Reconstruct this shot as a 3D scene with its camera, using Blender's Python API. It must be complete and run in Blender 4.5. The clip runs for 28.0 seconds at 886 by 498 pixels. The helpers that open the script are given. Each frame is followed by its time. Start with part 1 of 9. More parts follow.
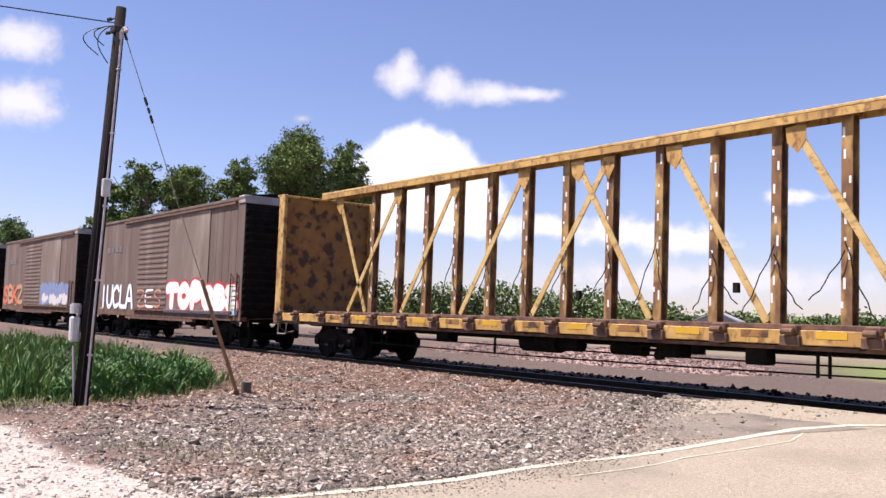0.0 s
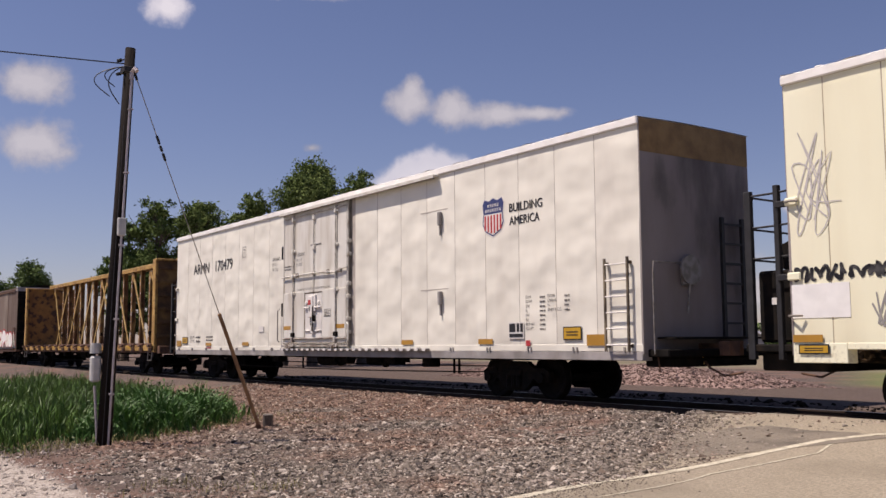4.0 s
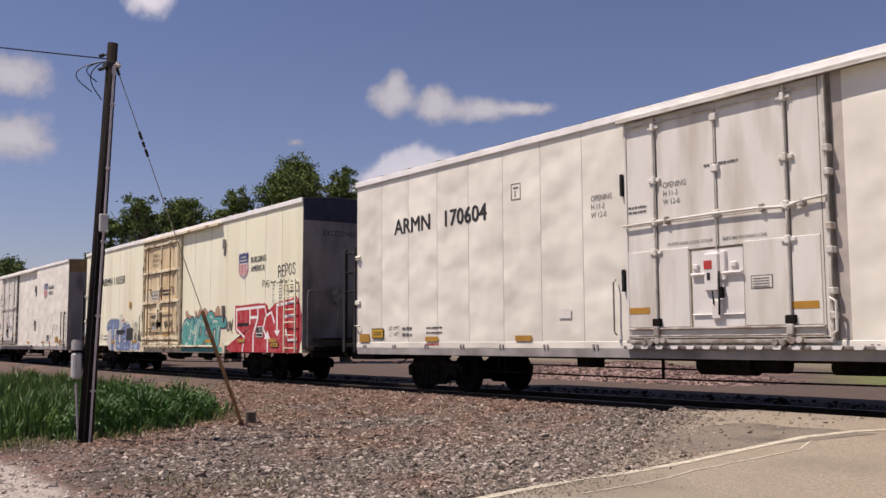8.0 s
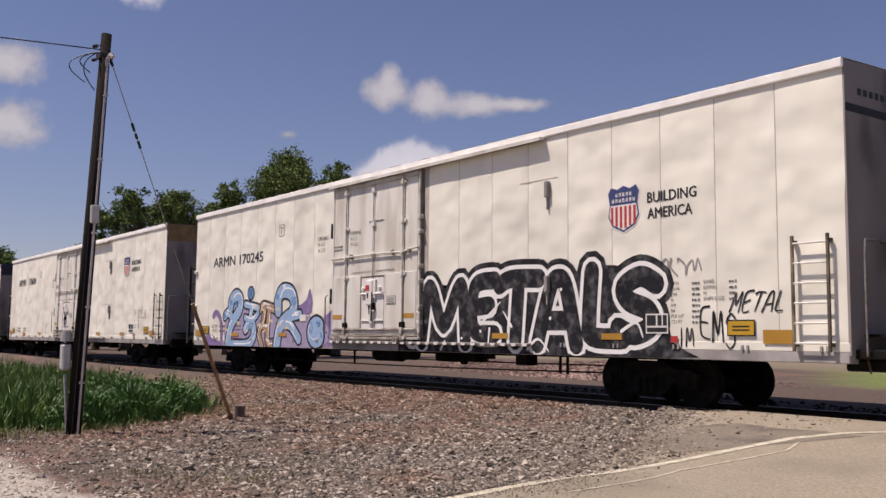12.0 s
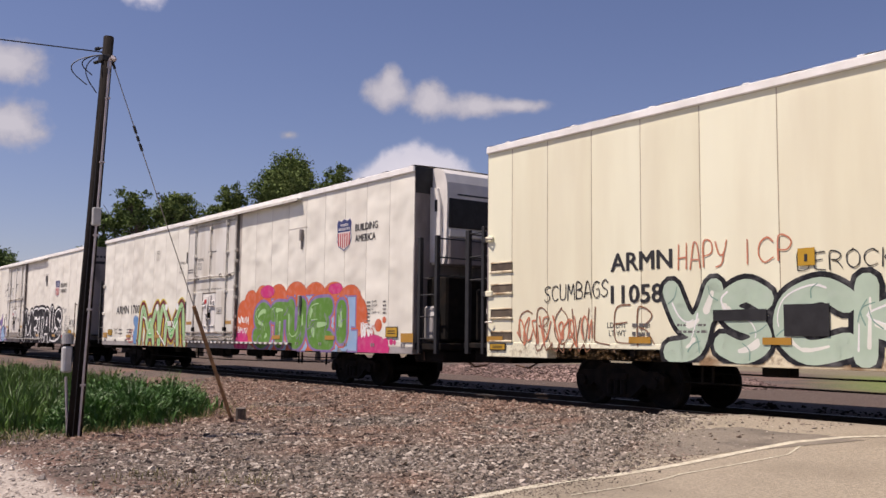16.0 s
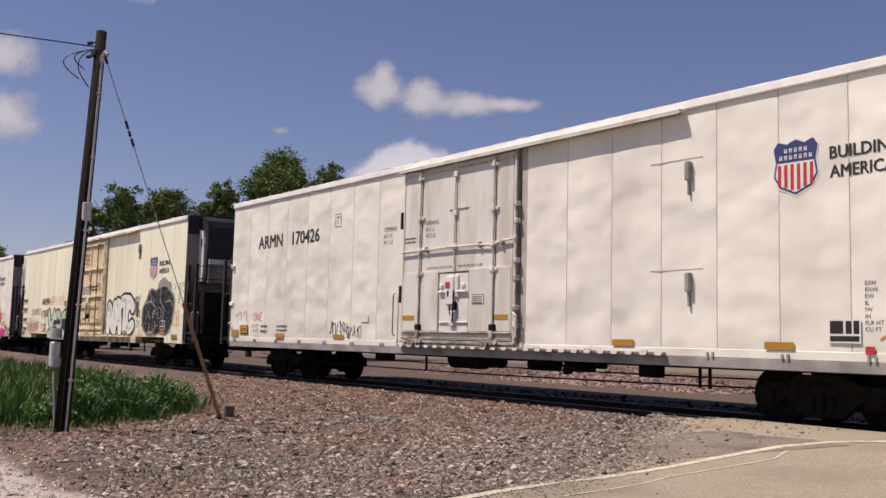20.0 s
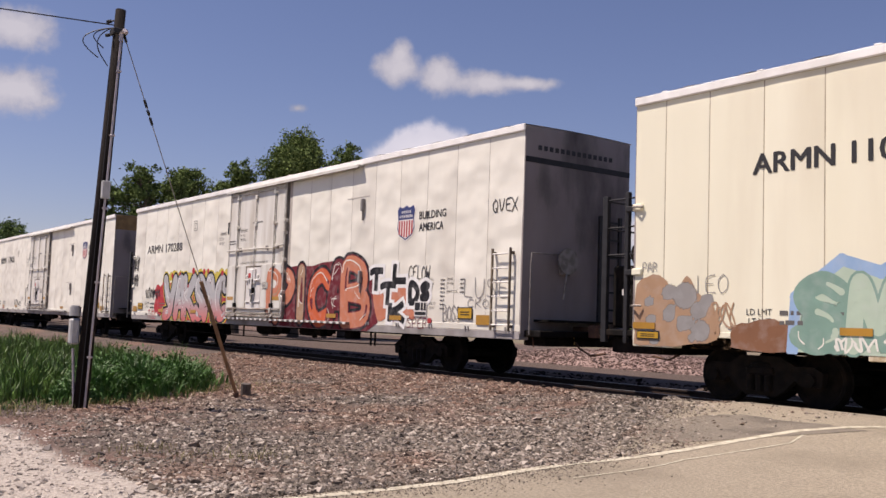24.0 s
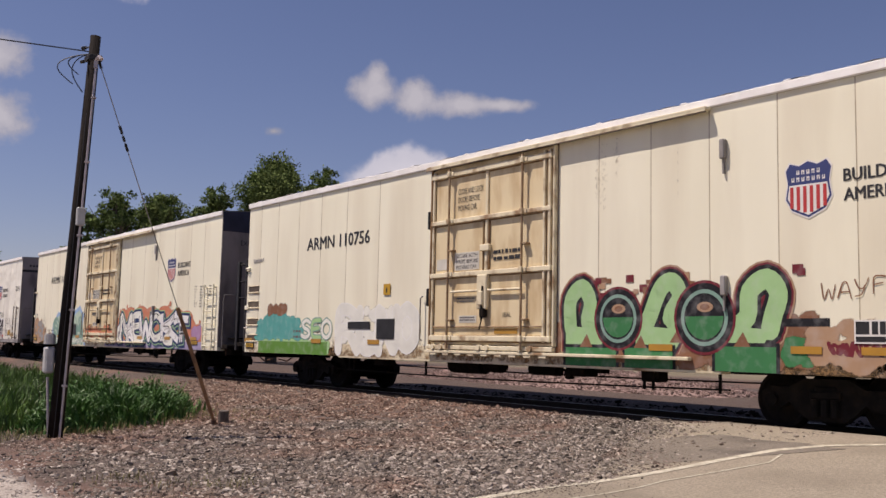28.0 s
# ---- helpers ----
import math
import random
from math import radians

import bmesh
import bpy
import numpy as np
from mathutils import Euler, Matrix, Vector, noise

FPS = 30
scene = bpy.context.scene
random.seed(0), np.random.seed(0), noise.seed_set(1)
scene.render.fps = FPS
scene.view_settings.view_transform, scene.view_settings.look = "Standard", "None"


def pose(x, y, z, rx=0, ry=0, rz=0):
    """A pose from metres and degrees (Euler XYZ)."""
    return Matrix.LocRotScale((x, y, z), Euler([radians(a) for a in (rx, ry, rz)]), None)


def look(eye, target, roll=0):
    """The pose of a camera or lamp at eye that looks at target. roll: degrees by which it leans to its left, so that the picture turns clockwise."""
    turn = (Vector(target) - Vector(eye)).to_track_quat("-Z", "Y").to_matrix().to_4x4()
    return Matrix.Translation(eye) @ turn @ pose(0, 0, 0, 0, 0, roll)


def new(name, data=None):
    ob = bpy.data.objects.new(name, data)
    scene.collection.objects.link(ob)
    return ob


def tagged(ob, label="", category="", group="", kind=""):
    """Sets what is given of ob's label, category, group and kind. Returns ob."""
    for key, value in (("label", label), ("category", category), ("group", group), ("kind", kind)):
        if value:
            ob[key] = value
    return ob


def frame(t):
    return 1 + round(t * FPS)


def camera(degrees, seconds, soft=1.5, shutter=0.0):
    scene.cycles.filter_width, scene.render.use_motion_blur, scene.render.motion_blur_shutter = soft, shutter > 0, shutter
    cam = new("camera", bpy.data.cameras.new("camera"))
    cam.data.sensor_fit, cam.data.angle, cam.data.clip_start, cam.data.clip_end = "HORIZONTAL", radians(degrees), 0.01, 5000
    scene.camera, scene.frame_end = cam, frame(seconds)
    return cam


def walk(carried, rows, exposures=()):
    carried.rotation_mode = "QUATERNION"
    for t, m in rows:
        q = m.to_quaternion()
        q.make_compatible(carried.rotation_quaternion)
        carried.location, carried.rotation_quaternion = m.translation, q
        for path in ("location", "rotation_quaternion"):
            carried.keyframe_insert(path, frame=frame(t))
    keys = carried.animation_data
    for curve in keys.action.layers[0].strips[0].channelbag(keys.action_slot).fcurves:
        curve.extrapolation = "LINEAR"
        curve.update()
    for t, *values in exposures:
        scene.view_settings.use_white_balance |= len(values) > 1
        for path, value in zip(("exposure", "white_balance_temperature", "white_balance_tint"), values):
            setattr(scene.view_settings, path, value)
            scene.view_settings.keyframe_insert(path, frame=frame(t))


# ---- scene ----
LENS = 49.65
EYE = 0.95          # height of the eye
SIDE = 12.77        # distance from the eye to the near side of the cars
cam = camera(LENS, 28.0, soft=1.5)
TURNS = [           # seconds, yaw, pitch, roll
    (0.0, 53.77, 4.22, -2.02), (0.5, 53.84, 4.54, -2.11), (1.0, 53.75, 4.91, -1.62),
    (1.5, 54.07, 5.37, -0.88), (2.0, 54.19, 5.85, -0.14), (2.5, 54.66, 5.98, 0.37),
    (4.5, 54.96, 5.61, 0.27), (5.0, 54.83, 5.48, 0.03), (5.5, 54.63, 5.37, -0.13),
    (6.0, 54.56, 5.34, 0.30), (6.5, 54.34, 5.41, 0.59), (7.0, 54.15, 5.48, 0.52),
    (7.5, 54.00, 5.54, 0.44), (8.0, 53.91, 5.51, 0.30), (8.5, 53.78, 5.34, -0.17),
    (9.0, 53.74, 5.22, 0.02), (9.5, 53.76, 5.16, 0.23), (10.0, 53.78, 5.17, 0.07),
    (10.5, 53.73, 5.19, -0.18), (11.0, 53.56, 5.25, -0.65), (11.5, 53.40, 5.27, -0.79),
    (12.0, 53.34, 5.31, -0.53), (12.5, 53.31, 5.34, -0.35), (14.5, 53.20, 5.37, -0.90),
    (15.0, 53.27, 5.35, -0.77), (15.5, 53.39, 5.39, -0.51), (16.0, 53.41, 5.49, -0.65),
    (16.5, 53.34, 5.57, -0.73), (17.0, 53.15, 5.54, -1.17), (17.5, 53.07, 5.45, -1.35),
    (18.0, 53.09, 5.42, -0.90), (18.5, 53.13, 5.48, -0.89), (19.0, 53.06, 5.55, -0.96),
    (19.5, 52.96, 5.55, -0.99), (20.0, 52.80, 5.50, -1.40), (20.5, 52.72, 5.37, -1.36),
    (21.0, 52.69, 5.29, -0.91), (21.5, 52.74, 5.33, -0.68), (23.5, 53.06, 5.11, -1.93),
    (24.0, 53.75, 4.34, -1.98), (24.5, 53.54, 3.91, -2.24), (25.0, 52.23, 4.50, -2.39),
    (25.5, 51.49, 5.61, -2.51), (26.0, 51.06, 6.30, -2.82), (26.5, 51.19, 6.14, -3.09),
    (27.0, 51.68, 5.99, -2.44), (27.5, 52.20, 5.93, -1.58), (28.0, 52.49, 5.78, -1.27),
]
EXPOSURES = [(t, e, k + 170, 22.5) for t, e, k in (
    (0.0, 0.98, 6050), (0.9, 0.73, 6050), (1.6, 0.42, 6300), (2.2, 0.22, 6400), (4.5, 0.12, 6500), (7.0, 0.05, 6450), (12.0, 0.06, 6500), (14.5, 0.10, 6500),
    (16.0, 0.17, 6450), (18.0, 0.13, 6450), (20.0, 0.08, 6500), (22.6, 0.10, 6500), (23.6, 0.22, 6450), (24.5, 0.24, 6450), (25.2, 0.20, 6450), (26.0, -0.02, 6500), (27.0, -0.03, 6450), (28.0, -0.03, 6450))]
walk(cam, [(t, pose(0, 0, EYE, 90 + p, r, y)) for t, y, p, r in TURNS], EXPOSURES)

# world and sun
SUN_DIR = Vector((-0.26, -0.40, 0.88)).normalized()
world = bpy.data.worlds.new("sky")
scene.world = world
world.use_nodes = True
wn, wl = world.node_tree.nodes, world.node_tree.links
wn.clear()
w_out = wn.new("ShaderNodeOutputWorld")
w_bg = wn.new("ShaderNodeBackground")
w_sky = wn.new("ShaderNodeTexSky")
w_sky.sky_type = 'NISHITA'
w_sky.sun_disc = False
w_sky.sun_elevation = math.asin(SUN_DIR.z)
w_sky.sun_rotation = math.atan2(SUN_DIR.x, SUN_DIR.y)
w_sky.air_density, w_sky.dust_density, w_sky.ozone_density = 1.0, 0.35, 4.5
w_bg.inputs["Strength"].default_value = 0.073
w_mul = wn.new("ShaderNodeMix")
w_mul.data_type, w_mul.blend_type = 'RGBA', 'MULTIPLY'
w_mul.inputs["Factor"].default_value = 1.0
w_mul.inputs["B"].default_value = (1.11, 0.975, 1.02, 1)      # clear violet-blue spring air
wl.new(w_sky.outputs[0], w_mul.inputs["A"])
wl.new(w_mul.outputs["Result"], w_bg.inputs[0])
wl.new(w_bg.outputs[0], w_out.inputs[0])
sun_data = bpy.data.lights.new("sun", 'SUN')
sun_data.energy, sun_data.angle, sun_data.color = 5.0, radians(0.53), (1.0, 0.93, 0.80)
sun = new("sun", sun_data)
sun.matrix_world = look(SUN_DIR * 300, (0, 0, 0))


# materials
def lin(c):
    return (*[x for x in c], 1.0)


def material(name, base, second=None, scale=4.0, rough=0.7, metal=0.0, bump=0.0, bump_scale=60.0,
             dirt=None, dirt_amount=0.3, stretch=(1, 1, 1), dirt_scale=1.2, detail=6.0, spread=0.12, specular=0.4, island=0.0, each=0.0, bump_stretch=None, bump_depth=0.02, vary=False, dirt_at=(0.48, 0.72)):
    """Two tones mixed by grain, stains of a third tone over them, a fine relief."""
    m = bpy.data.materials.new(name)
    m.use_nodes = True
    n, l = m.node_tree.nodes, m.node_tree.links
    bsdf = n["Principled BSDF"]
    bsdf.inputs["Roughness"].default_value = rough
    bsdf.inputs["Metallic"].default_value = metal
    bsdf.inputs["Specular IOR Level"].default_value = specular
    co = n.new("ShaderNodeTexCoord")
    mp = n.new("ShaderNodeMapping")
    mp.inputs["Scale"].default_value = stretch
    l.new(co.outputs["Object"], mp.inputs["Vector"])
    if vary:
        inf = n.new("ShaderNodeObjectInfo")
        vm = n.new("ShaderNodeVectorMath")
        vm.operation = 'SCALE'
        vm.inputs[0].default_value = (31.0, 17.0, 43.0)
        l.new(inf.outputs["Random"], vm.inputs["Scale"])
        l.new(vm.outputs[0], mp.inputs["Location"])
    second = second or tuple(c * 0.8 for c in base)
    nz = n.new("ShaderNodeTexNoise")
    nz.inputs["Scale"].default_value, nz.inputs["Detail"].default_value = scale, detail
    l.new(mp.outputs[0], nz.inputs["Vector"])
    rp = n.new("ShaderNodeValToRGB")
    rp.color_ramp.elements[0].position, rp.color_ramp.elements[1].position = 0.5 - spread, 0.5 + spread
    rp.color_ramp.elements[0].color, rp.color_ramp.elements[1].color = lin(base), lin(second)
    l.new(nz.outputs["Fac"], rp.inputs[0])
    out = rp.outputs[0]
    if dirt:
        nd = n.new("ShaderNodeTexNoise")
        nd.inputs["Scale"].default_value, nd.inputs["Detail"].default_value = dirt_scale, 8.0
        l.new(mp.outputs[0], nd.inputs["Vector"])
        rd = n.new("ShaderNodeValToRGB")
        rd.color_ramp.elements[0].position, rd.color_ramp.elements[1].position = dirt_at
        rd.color_ramp.elements[1].color = (dirt_amount,) * 3 + (1,)
        rd.color_ramp.elements[0].color = (0, 0, 0, 1)
        l.new(nd.outputs["Fac"], rd.inputs[0])
        mx = n.new("ShaderNodeMix")
        mx.data_type = 'RGBA'
        l.new(rd.outputs[0], mx.inputs["Factor"])
        l.new(out, mx.inputs["A"])
        mx.inputs["B"].default_value = lin(dirt)
        out = mx.outputs["Result"]
    if island or each:
        src = n.new("ShaderNodeNewGeometry").outputs["Random Per Island"] if island else n.new("ShaderNodeObjectInfo").outputs["Random"]
        amount = island or each
        mr = n.new("ShaderNodeMapRange")
        mr.inputs["To Min"].default_value, mr.inputs["To Max"].default_value = 1 - amount, 1 + amount
        l.new(src, mr.inputs["Value"])
        hs = n.new("ShaderNodeHueSaturation")
        l.new(mr.outputs[0], hs.inputs["Value"])
        l.new(out, hs.inputs["Color"])
        out = hs.outputs[0]
    l.new(out, bsdf.inputs["Base Color"])
    if bump:
        nb = n.new("ShaderNodeTexNoise")
        nb.inputs["Scale"].default_value, nb.inputs["Detail"].default_value = bump_scale, 4.0
        if bump_stretch:
            ms = n.new("ShaderNodeMapping")
            ms.inputs["Scale"].default_value = bump_stretch
            l.new(mp.outputs[0], ms.inputs["Vector"])
            l.new(ms.outputs[0], nb.inputs["Vector"])
            nb.inputs["Detail"].default_value = 0.6
        else:
            l.new(mp.outputs[0], nb.inputs["Vector"])
        bp = n.new("ShaderNodeBump")
        bp.inputs["Strength"].default_value, bp.inputs["Distance"].default_value = bump, bump_depth
        l.new(nb.outputs["Fac"], bp.inputs["Height"])
        l.new(bp.outputs[0], bsdf.inputs["Normal"])
    return m


def paint(name, c, rough=0.6, **kw):
    return material(name, c, tuple(x * 0.88 for x in c), scale=kw.pop("scale", 2.5), rough=rough, **kw)


WHITE = material("white_car_paint", (0.785, 0.768, 0.675), (0.725, 0.708, 0.615), 1.1, 0.5, bump=1.0, bump_scale=1.0, bump_stretch=(1.5, 1, 7.0), bump_depth=0.075, vary=True, dirt=(0.50, 0.46, 0.40), dirt_amount=0.4, stretch=(1, 1, 0.25), dirt_scale=0.9, spread=0.25)
CREAM = material("cream_car_paint", (0.833, 0.827, 0.637), (0.785, 0.768, 0.567), 0.9, 0.55, bump=0.6, bump_scale=1.0, bump_stretch=(1.2, 1, 4.0), bump_depth=0.03, vary=True, dirt=(0.50, 0.40, 0.26), dirt_amount=0.32, stretch=(1, 1, 0.16), dirt_scale=0.8, spread=0.25)
CREAM_PALE = material("faded_off_white_car_paint", (0.82, 0.795, 0.63), (0.765, 0.735, 0.565), 0.9, 0.55, bump=0.6, bump_scale=1.0, bump_stretch=(1.2, 1, 4.0), bump_depth=0.03, vary=True, dirt=(0.48, 0.39, 0.27), dirt_amount=0.35, stretch=(1, 1, 0.16), dirt_scale=0.8, spread=0.25)
CREAM_RUST = material("cream_paint_with_rust_runs", (0.75, 0.685, 0.50), (0.66, 0.58, 0.39), 1.6, 0.6, dirt=(0.22, 0.11, 0.04), dirt_amount=0.85, stretch=(0.6, 1, 0.6), dirt_scale=4.0, spread=0.25, vary=True, dirt_at=(0.50, 0.67))
DOOR_CREAM = material("cream_door_sheet_stained", (0.73, 0.63, 0.41), (0.64, 0.52, 0.31), 1.3, 0.6, dirt=(0.36, 0.21, 0.08), dirt_amount=0.6, stretch=(1, 1, 0.3), dirt_scale=2.4, spread=0.25, vary=True, dirt_at=(0.45, 0.68))
# Dark rusty brown; also stands for shade under rails and in recesses.
HOOD = material("dark_brown_rust_and_shade", (0.11, 0.085, 0.06), (0.065, 0.05, 0.037), 3.0, 0.8, dirt=(0.40, 0.33, 0.22), dirt_amount=0.6)
DOOR_WHITE = material("white_door_paint", (0.71, 0.70, 0.64), (0.63, 0.615, 0.56), 1.8, 0.5, dirt=(0.40, 0.35, 0.27), dirt_amount=0.6, stretch=(1, 1, 0.22), dirt_scale=2.4, spread=0.25, vary=True, dirt_at=(0.44, 0.68))
ROOF_WHITE = material("white_roof_paint", (0.87, 0.86, 0.83), (0.78, 0.77, 0.73), 2.0, 0.5, dirt=(0.42, 0.38, 0.32), dirt_amount=0.3)
SILL_GREY = material("grey_sill_paint", (0.36, 0.34, 0.33), (0.26, 0.25, 0.24), 2.0, 0.7, dirt=(0.12, 0.10, 0.08), dirt_amount=0.6)
END_GREY = material("dirty_car_end", (0.31, 0.275, 0.265), (0.18, 0.158, 0.15), 1.2, 0.8, dirt=(0.05, 0.045, 0.04), dirt_amount=0.8, stretch=(1, 1, 0.4), spread=0.25)
END_BROWN = material("brown_end_band", (0.30, 0.19, 0.075), (0.20, 0.12, 0.05), 3.0, 0.7)
END_BLUE = material("navy_end_band", (0.028, 0.030, 0.055), (0.02, 0.022, 0.04), 3.0, 0.7)
SOOT = material("sooty_steel", (0.012, 0.0105, 0.0095), (0.007, 0.0065, 0.006), 5.0, 0.9, bump=0.3, dirt=(0.028, 0.019, 0.013), dirt_amount=0.6, dirt_scale=4, specular=0.12)
BLACK = material("black_paint", (0.02, 0.02, 0.022), (0.012, 0.012, 0.013), 6, 0.6)
STEEL = material("weathered_steel", (0.30, 0.28, 0.26), (0.18, 0.16, 0.14), 8, 0.5, 0.4)
RUSTY = material("rusty_steel", (0.16, 0.085, 0.05), (0.09, 0.05, 0.035), 6, 0.85, bump=0.3, dirt=(0.05, 0.03, 0.025), dirt_amount=0.7, dirt_scale=3)
YELLOW_RUST = material("yellow_paint_worn_to_rust", (0.46, 0.29, 0.085), (0.33, 0.185, 0.052), 3.0, 0.65, dirt=(0.12, 0.055, 0.025), dirt_amount=0.75, dirt_scale=8.0, dirt_at=(0.52, 0.64), stretch=(1, 1, 0.7), vary=True)
POST_RUST = material("rusted_post_with_yellow_paint", (0.20, 0.105, 0.042), (0.11, 0.055, 0.027), 4.0, 0.8, dirt=(0.50, 0.33, 0.11), dirt_amount=0.9, dirt_scale=3.5, stretch=(1, 1, 0.5), vary=True)
PALE_YELLOW = material("pale_yellow_paint_chipped", (0.50, 0.355, 0.14), (0.40, 0.26, 0.085), 3.0, 0.65, dirt=(0.16, 0.08, 0.035), dirt_amount=0.55, dirt_scale=11.0, dirt_at=(0.55, 0.64), stretch=(0.6, 1, 1), vary=True)
YELLOW_OLD = material("old_yellow_paint", (0.28, 0.14, 0.036), (0.18, 0.085, 0.027), 2.2, 0.75, dirt=(0.045, 0.024, 0.017), dirt_amount=0.92, dirt_scale=3.2, spread=0.22, dirt_at=(0.50, 0.60))
BROWN_CAR = material("faded_brown_boxcar_paint", (0.125, 0.085, 0.066), (0.085, 0.056, 0.045), 1.2, 0.8, dirt=(0.19, 0.15, 0.12), dirt_amount=0.7, stretch=(1, 1, 0.25), dirt_scale=1.2, spread=0.22)
BROWN_DOOR = material("faded_brown_door_paint", (0.17, 0.13, 0.105), (0.12, 0.085, 0.066), 1.2, 0.8, dirt=(0.25, 0.21, 0.17), dirt_amount=0.8, stretch=(1, 1, 0.25), dirt_scale=1.6, spread=0.22)
AMBER = paint("amber_reflector", (0.42, 0.22, 0.03), 0.35)
ORANGE_SIGN = paint("orange_placard", (0.50, 0.29, 0.02), 0.5)
RED_PAINT = paint("red_paint", (0.46, 0.04, 0.04))
NAVY = paint("navy_paint", (0.035, 0.05, 0.16))
INK = paint("black_lettering", (0.025, 0.025, 0.027))
GREY_INK = paint("faded_grey_lettering", (0.12, 0.115, 0.11))
RAIL_HEAD = material("polished_rail_head", (0.26, 0.235, 0.21), (0.17, 0.15, 0.13), 9, 0.42, 0.7, stretch=(0.1, 1, 1))
RAIL_WEB = material("rust_brown_rail_web", (0.045, 0.028, 0.022), (0.03, 0.02, 0.016), 6, 0.9, bump=0.3)
TIE_WOOD = material("creosoted_timber", (0.028, 0.022, 0.019), (0.018, 0.015, 0.013), 7, 0.9, bump=0.5, each=0.3)
STUB_WOOD = material("grey_weathered_timber", (0.15, 0.125, 0.105), (0.085, 0.07, 0.06), 8, 0.9, bump=0.6, stretch=(1, 1, 0.2))
POLE_WOOD = material("dark_creosoted_pole", (0.016, 0.012, 0.011), (0.009, 0.0075, 0.007), 5, 0.9, bump=0.6, bump_scale=30, stretch=(8, 8, 0.6), dirt=(0.032, 0.026, 0.023), dirt_amount=0.4, specular=0.15)
GALV = material("galvanised_conduit", (0.50, 0.45, 0.46), (0.40, 0.36, 0.37), 6, 0.45, 0.5)
BOX_GREY = material("light_grey_meter_box", (0.48, 0.48, 0.47), (0.40, 0.40, 0.39), 6, 0.5, 0.2)
GUARD = material("faded_brown_guy_guard", (0.30, 0.17, 0.08), (0.20, 0.11, 0.06), 5, 0.7, dirt=(0.10, 0.06, 0.04), dirt_amount=0.7)
CABLE = paint("black_cable", (0.02, 0.02, 0.022))
BARK = material("grey_brown_bark", (0.10, 0.078, 0.06), (0.055, 0.043, 0.034), 6, 0.95, bump=0.7, bump_scale=20, stretch=(3, 3, 0.6))
RUST_SHADED = material("rust_brown_bulkhead_shaded", (0.12, 0.066, 0.030), (0.062, 0.036, 0.021), 2.4, 0.8, dirt=(0.30, 0.18, 0.055), dirt_amount=0.6, dirt_scale=1.8)
# Oily ballast, blackened further to stand for shade under the cars.
OIL_AND_SHADE = material("oily_ballast_with_train_shade", (0.024, 0.018, 0.014), (0.013, 0.010, 0.008), 2.0, 0.9, island=0.5, specular=0.1)
LEAF = material("tree_leaves", (0.150, 0.195, 0.062), (0.098, 0.142, 0.043), 0.35, 0.9, specular=0.12, island=0.5, spread=0.2)
LEAF_DARK = material("darker_tree_leaves", (0.122, 0.168, 0.053), (0.084, 0.124, 0.038), 0.3, 0.9, specular=0.12, island=0.5, spread=0.2)
LEAF_FAR = material("far_tree_leaves", (0.125, 0.175, 0.062), (0.085, 0.130, 0.045), 0.1, 0.9, specular=0.12, island=0.4, spread=0.2)
GRASS_BLADE = material("bright_grass", (0.098, 0.180, 0.030), (0.050, 0.110, 0.018), 0.9, 0.55, island=0.65, spread=0.12)
WEED = material("leafy_weeds", (0.066, 0.160, 0.028), (0.038, 0.105, 0.018), 2.0, 0.55, island=0.4, spread=0.2)
DRY_GRASS = material("dry_straw_grass", (0.26, 0.22, 0.10), (0.17, 0.16, 0.06), 2.0, 0.8, island=0.4)
def stone_mix(name, warm, cool, size, drift=False):
    """Each stone takes one of several tones; warm and cool stones lie in drifts."""
    m = material(name, warm[0], warm[1], 3.0, 0.9)
    n, l = m.node_tree.nodes, m.node_tree.links
    geo = n.new("ShaderNodeNewGeometry")
    co = n.new("ShaderNodeTexCoord")
    nz = n.new("ShaderNodeTexNoise")
    nz.inputs["Scale"].default_value = size
    l.new(co.outputs["Object"], nz.inputs["Vector"])
    mr = n.new("ShaderNodeMapRange")
    mr.inputs["From Min"].default_value, mr.inputs["From Max"].default_value = 0.42, 0.58
    src = nz.outputs["Fac"]
    if drift:       # greyer towards the road
        sep, ma = n.new("ShaderNodeSeparateXYZ"), n.new("ShaderNodeMath")
        l.new(co.outputs["Object"], sep.inputs[0])
        ma.operation = 'MULTIPLY_ADD'
        ma.inputs[1].default_value = 0.035
        l.new(sep.outputs["X"], ma.inputs[0])
        ad = n.new("ShaderNodeMath")
        ad.operation = 'ADD'
        ad.inputs[1].default_value = 0.47
        l.new(ma.outputs[0], ad.inputs[0])
        l.new(nz.outputs["Fac"], ma.inputs[2])
        src = ad.outputs[0]
    l.new(src, mr.inputs["Value"])
    outs = []
    for tones in (warm, cool):
        rp = n.new("ShaderNodeValToRGB")
        rp.color_ramp.interpolation = 'CONSTANT'
        while len(rp.color_ramp.elements) < len(tones):
            rp.color_ramp.elements.new(0.5)
        for i, (e, c) in enumerate(zip(rp.color_ramp.elements, tones)):
            e.position, e.color = (i / len(tones)) ** 0.8, (*c, 1)
        l.new(geo.outputs["Random Per Island"], rp.inputs[0])
        outs.append(rp.outputs[0])
    mx = n.new("ShaderNodeMix")
    mx.data_type = 'RGBA'
    l.new(mr.outputs[0], mx.inputs["Factor"])
    l.new(outs[0], mx.inputs["A"])
    l.new(outs[1], mx.inputs["B"])
    l.new(mx.outputs["Result"], n["Principled BSDF"].inputs["Base Color"])
    return m


